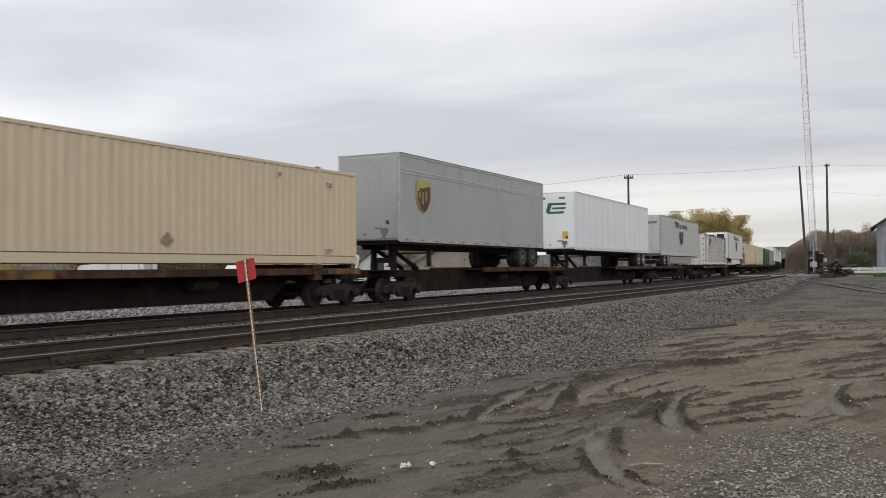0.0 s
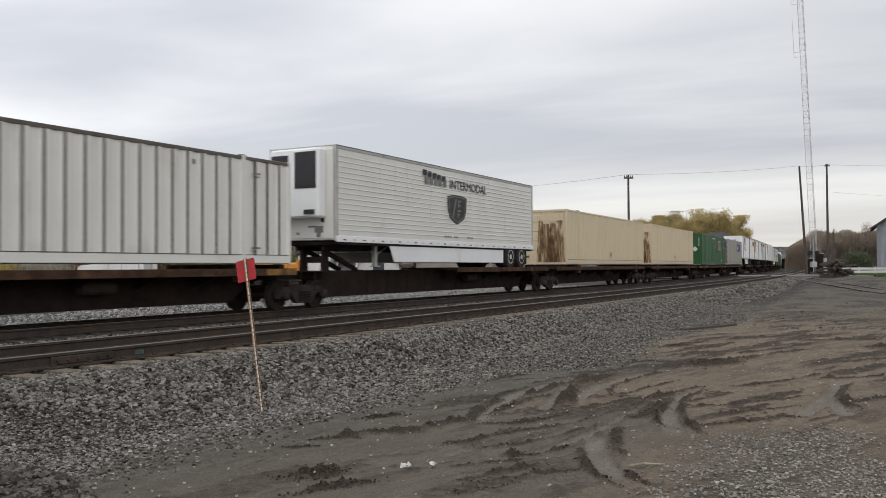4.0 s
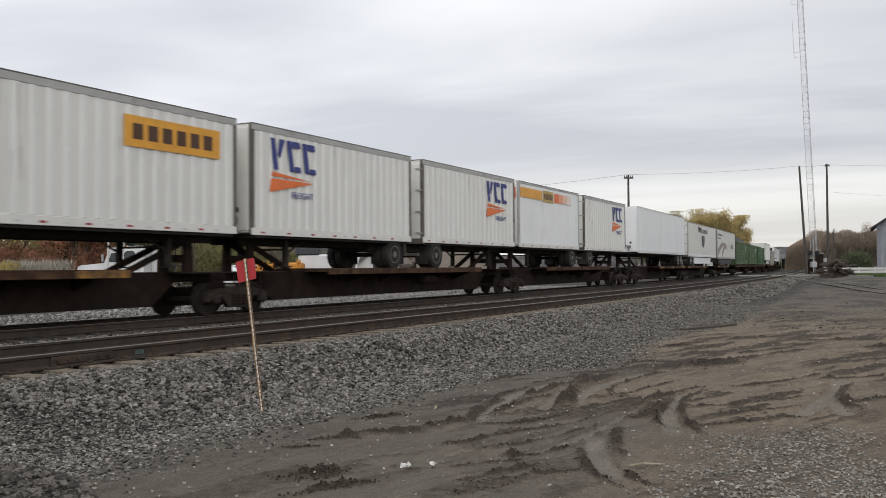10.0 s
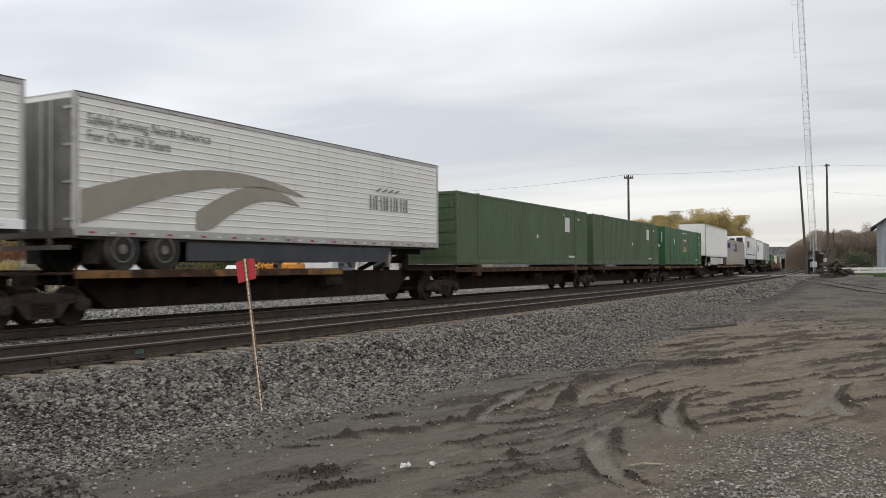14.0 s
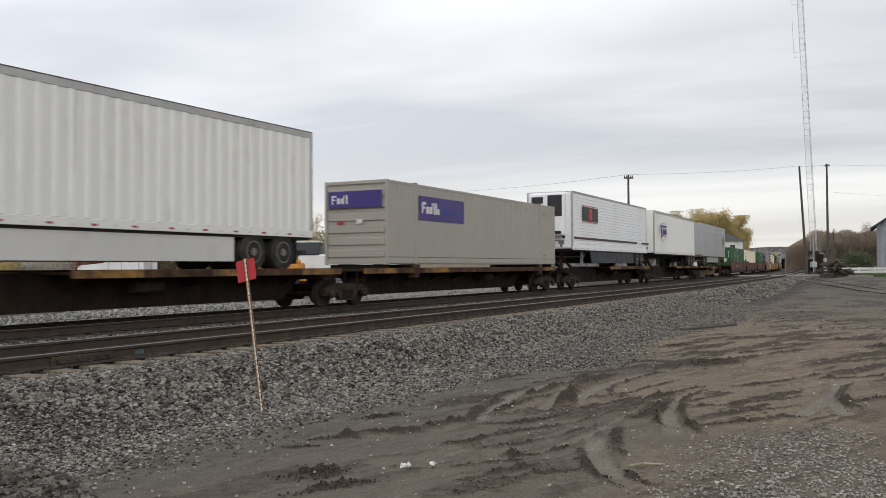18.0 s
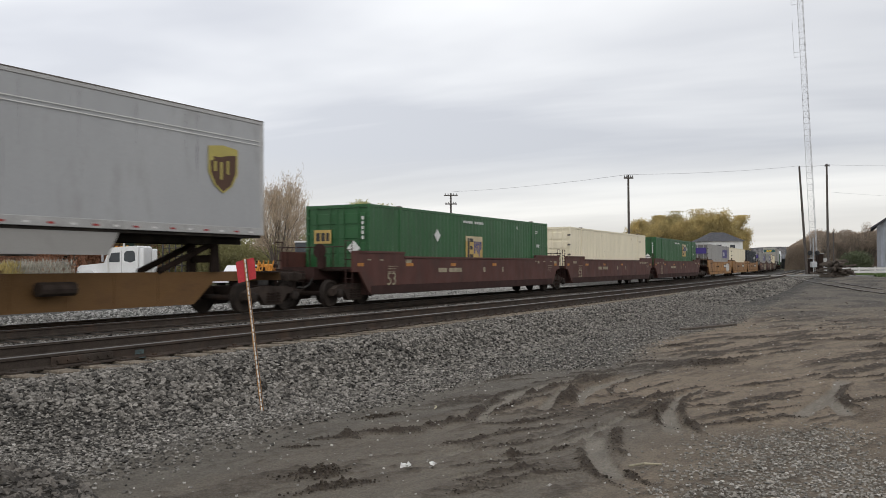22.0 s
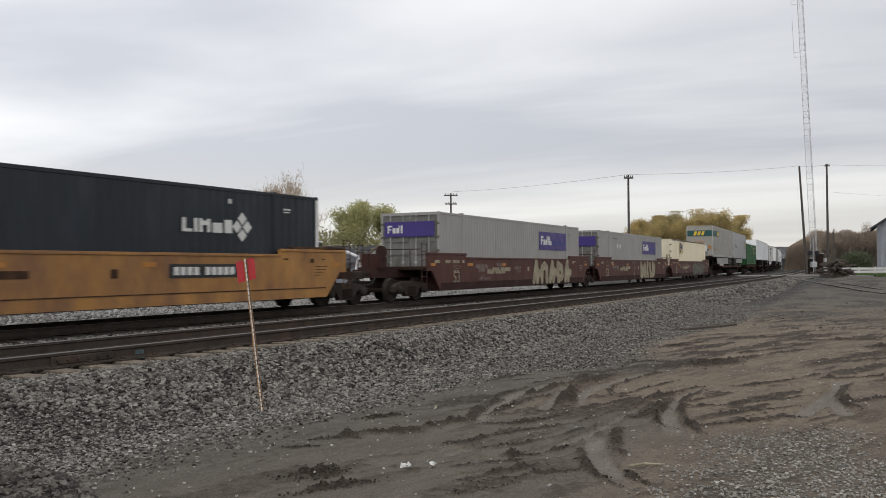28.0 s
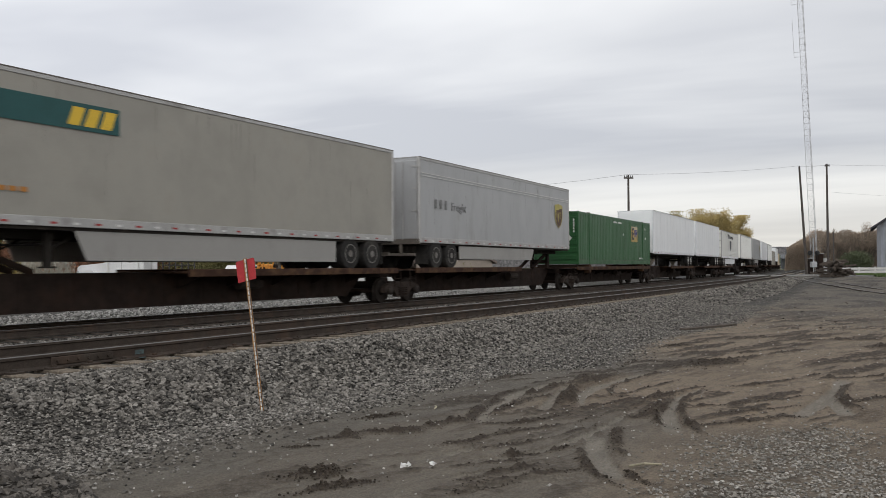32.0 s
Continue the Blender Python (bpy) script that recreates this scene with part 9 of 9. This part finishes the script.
for k in range(7):
    cx_, cy_, r = rng.uniform(-0.14, 0.16), rng.uniform(-0.05, 0.05), rng.uniform(0.015, 0.045)
    vs = [bm.verts.new((cx_ + r * math.cos(t) * rng.uniform(0.6, 1.2), cy_ + r * math.sin(t) * rng.uniform(0.6, 1.2), rng.uniform(0.005, 0.035))) for t in (0, 1.2, 2.5, 3.7, 5.0)]
    top = bm.verts.new((cx_, cy_, rng.uniform(0.03, 0.06)))
    for i in range(5):
        bm.faces.new((vs[i], vs[(i + 1) % 5], top))
scrap = new("paper_scrap", link_mesh(bm, "paper_scrap", M["chalk"]))
scrap.matrix_basis = pose(-3.66, 6.29, ground_z(-3.66, 6.29) - 0.002, 0, 0, 30)
tagged(scrap, "torn white paper scraps trodden into the dirt", "litter", kind="stuff")


def yard(a, d, turn=0.0, lift=0.0):
    x, y = view(a, d)
    return pose(x, y, ground_z(x, y) + lift, 0, 0, math.degrees(YAW) + turn)


# parked road tractor, bonnet towards -x
tr = thing("semi_truck", "white long-nosed semi truck parked in the yard", "truck", at=yard(-26.9, 72, -12))
bm = bmesh.new()
prism(bm, ((-3.45, 0.75), (-3.5, 1.60), (-3.2, 1.80), (-0.9, 2.0), (-0.9, 0.75)), "y", -0.85, 0.85)
part("bonnet", bm, M["truck_white"], tr)
for sy in (-1, 1):
    bm = bmesh.new()
    prism(bm, ((-3.3, 0.7), (-3.25, 1.15), (-2.9, 1.38), (-2.0, 1.40), (-1.6, 1.15), (-1.5, 0.7)), "y", min(sy * 0.8, sy * 1.15), max(sy * 0.8, sy * 1.15))
    part("wing", bm, M["truck_white"], tr)
    part("headlight", boxes((-3.42, -3.32, min(sy * 0.88, sy * 1.08), max(sy * 0.88, sy * 1.08), 1.15, 1.35), bevel=0.02), M["galv"], tr)
bm = bmesh.new()
prism(bm, ((-0.9, 0.75), (-0.9, 2.0), (-0.42, 3.05), (-0.2, 3.25), (2.0, 3.38), (2.25, 3.25), (2.25, 0.75)), "y", -1.05, 1.05)
cab = part("cab", bm, M["truck_white"], tr)
for sy in (-1, 1):
    for pts in (((-0.50, 2.05), (-0.22, 2.80), (0.55, 2.85), (0.55, 2.05)), ((0.95, 2.15), (0.95, 2.75), (1.15, 2.95), (1.75, 2.98), (1.95, 2.78), (1.95, 2.15), (1.5, 2.0))):
        bm = bmesh.new()
        prism(bm, pts, "y", min(sy * 1.05, sy * 1.062), max(sy * 1.05, sy * 1.062))
        part("side_window", bm, M["glass"], cab)
    part("door_seam", boxes((0.72, 0.745, min(sy * 1.05, sy * 1.056), max(sy * 1.05, sy * 1.056), 0.85, 3.0)), M["dark_trim"], cab)
    part("cab_fairing", boxes((2.30, 2.75, min(sy * 0.85, sy * 1.08), max(sy * 0.85, sy * 1.08), 0.9, 3.15), bevel=0.07), M["truck_white"], tr)
bm = bmesh.new()
v = [bm.verts.new(c) for c in ((-0.91, -0.9, 2.05), (-0.91, 0.9, 2.05), (-0.47, 0.85, 3.0), (-0.47, -0.85, 3.0))]
bm.faces.new(v)
v2 = [bm.verts.new((c.co.x - 0.02, c.co.y, c.co.z)) for c in v]
bm.faces.new(v2[::-1])
part("windscreen", bm, M["glass"], cab)
part("grille", boxes((-3.54, -3.48, -0.6, 0.6, 0.85, 1.55)), M["galv"], tr)
part("bumper", boxes((-3.65, -3.45, -1.1, 1.1, 0.4, 0.75), bevel=0.04), M["galv"], tr)
for sy in (-1.13, 1.13):
    bm = bmesh.new()
    rod(bm, (-0.45, sy, 0.9), (-0.45, sy, 4.3), 0.075, 10)
    part("exhaust_stack", bm, M["chalk"], tr)
    part("mirror", boxes((-0.85, -0.75, min(sy * 1.15, sy * 1.3), max(sy * 1.15, sy * 1.3), 2.1, 2.7)), M["galv"], tr)
part("sun_visor", boxes((-0.75, -0.38, -0.95, 0.95, 3.06, 3.12)), M["galv"], tr)
for xx in (0.0, 0.5, 1.0):
    part("roof_lamp", boxes((xx - 0.06, xx + 0.06, -0.75, -0.6, 3.25 + 0.055 * xx, 3.36 + 0.055 * xx)), M["amber"], tr)
part("frame", boxes((-3.3, 5.0, -0.45, 0.45, 0.6, 0.85)), M["steel_dark"], tr)
for xx in (-2.5, 3.2, 4.5):
    for sy in (-0.98, 0.98):
        t_ = part("tyre", shared("tyre", tyre_mesh), None, tr)
        t_.matrix_basis = pose(xx, sy, 0.505, 0, 0, 90 if sy > 0 else -90)
        part("rim", shared("disc_hub_white", lambda: disc_mesh("hub_white")), None, t_)

rack = thing("steel_rack", "dark steel slatted rack standing in the yard", "rack", at=yard(-18.4, 60))
for k in range(6):
    bm = bmesh.new()
    rod(bm, (-1.1 + k * 0.44, 0, 0), (-1.1 + k * 0.44, 0, 3.2 + 0.25 * (k % 2)), 0.05, 6)
    part("upright", bm, M["rack"], rack)
for zz in (0.5, 1.1, 1.7, 2.3, 2.9):
    bm = bmesh.new()
    rod(bm, (-1.15, 0, zz), (1.15, 0, zz), 0.04, 6)
    part("crossbar", bm, M["rack"], rack)

pk = thing("pickup_truck", "white pickup truck parked in the yard", "pickup truck", at=yard(-14.2, 62, 65))
bm = bmesh.new()
prism(bm, ((-2.6, 0.45), (-2.6, 0.98), (-1.4, 1.08), (-0.9, 1.65), (0.4, 1.68), (0.7, 1.1), (2.6, 1.1), (2.6, 0.45)), "y", -0.95, 0.95)
body_ = part("body", bm, M["truck_white"], pk)
for sy in (-1, 1):
    bm = bmesh.new()
    prism(bm, ((-1.15, 1.12), (-0.82, 1.56), (0.3, 1.58), (0.5, 1.12)), "y", min(sy * 0.95, sy * 0.96), max(sy * 0.95, sy * 0.96))
    part("side_window", bm, M["glass"], body_)
for xx in (-1.7, 1.7):
    for sy in (-0.82, 0.82):
        t_ = part("tyre", shared("tyre", tyre_mesh), None, pk)
        t_.matrix_basis = pose(xx, sy, 0.38, 0, 0, 90) @ Matrix.Scale(0.75, 4)

om = thing("loader", "orange yard loader with exposed engine", "loader", at=yard(-11.3, 60, -8))
part("frame", boxes((-1.7, 1.7, -0.6, 0.6, 0.6, 1.25), bevel=0.05), M["steel_dark"], om)
part("engine_bay", boxes((-1.5, -0.5, -0.55, 0.55, 1.25, 1.75), bevel=0.08), M["machine_orange"], om)
part("bonnet", boxes((0.2, 1.6, -0.6, 0.6, 1.2, 1.85), bevel=0.12), M["machine_orange"], om)
rng = random.Random(12)
for k in range(9):
    cx_, cz_ = rng.uniform(-1.6, 1.5), rng.uniform(1.0, 1.95)
    part("engine_part", boxes((cx_ - rng.uniform(0.08, 0.22), cx_ + rng.uniform(0.08, 0.22), -0.72, -0.5, cz_ - 0.12, cz_ + 0.12), bevel=0.03), M["machine_orange"] if k % 3 else M["steel_dark"], om)
for k in range(4):
    bm = bmesh.new()
    rod(bm, (-1.5 + k * 0.35, -0.76, 1.0), (-1.3 + k * 0.35, -0.76, 2.0), 0.05, 6)
    part("hydraulic_pipe", bm, M["machine_orange"], om)
part("counterweight", boxes((1.55, 2.0, -0.7, 0.7, 0.55, 1.2), bevel=0.05), M["machine_orange"], om)
for xx in (-1.1, 1.1):
    for sy in (-0.85, 0.85):
        t_ = part("tyre", shared("tyre", tyre_mesh), None, om)
        t_.matrix_basis = pose(xx, sy, 0.505, 0, 0, 90)

ex = thing("excavator", "white excavator with a glazed cab and folded arm", "excavator", at=yard(-9.4, 62, -5))
part("upper_body", boxes((-0.8, 1.7, -1.0, 1.0, 1.0, 2.4), bevel=0.12), M["truck_white"], ex)
cabx = part("cab", boxes((-1.0, 0.75, -1.05, -0.1, 2.35, 3.3), bevel=0.06), M["glass"], ex, "dark glazed operator's cab")
part("cab_roof", boxes((-1.05, 0.8, -1.1, -0.05, 3.25, 3.36)), M["truck_white"], cabx)
for a_, b_, r_ in (((1.5, 0.3, 1.8), (2.4, 0.3, 2.6), 0.13), ((2.4, 0.3, 2.6), (3.3, 0.3, 2.2), 0.11), ((3.3, 0.3, 2.2), (3.1, 0.3, 1.2), 0.10)):
    bm = bmesh.new()
    rod(bm, a_, b_, r_, 8)
    part("arm", bm, M["truck_white"], ex)
part("bucket", boxes((2.9, 3.6, 0.0, 0.6, 0.7, 1.3), bevel=0.05), M["steel_dark"], ex)
for sy in (-0.85, 0.85):
    bm = bmesh.new()
    prism(bm, ((-1.5, 0.3), (-1.2, 0.0), (1.2, 0.0), (1.5, 0.3), (1.5, 0.6), (1.2, 0.85), (-1.2, 0.85), (-1.5, 0.6)), "y", sy - 0.25, sy + 0.25)
    part("crawler_track", bm, M["rubber"], ex)
thicket("bush", "small yellow bush beside the fence", clumps(-35.5, -34.0, 66, 67, 1.6, 9, 4), 900, 0.10, "leaf_yellow", 71)


def motions():
    """The whole train runs along the far track at a steady pace towards the lot and past it."""
    for ob, centre, z in MOVERS:
        rows = []
        for k in range(17):
            t = 2.0 * k
            x, y, a = line(centre - SPEED * t)
            rows.append((t, pose(x, y, z, 0, 0, math.degrees(a))))
        walk(ob, rows)


motions()
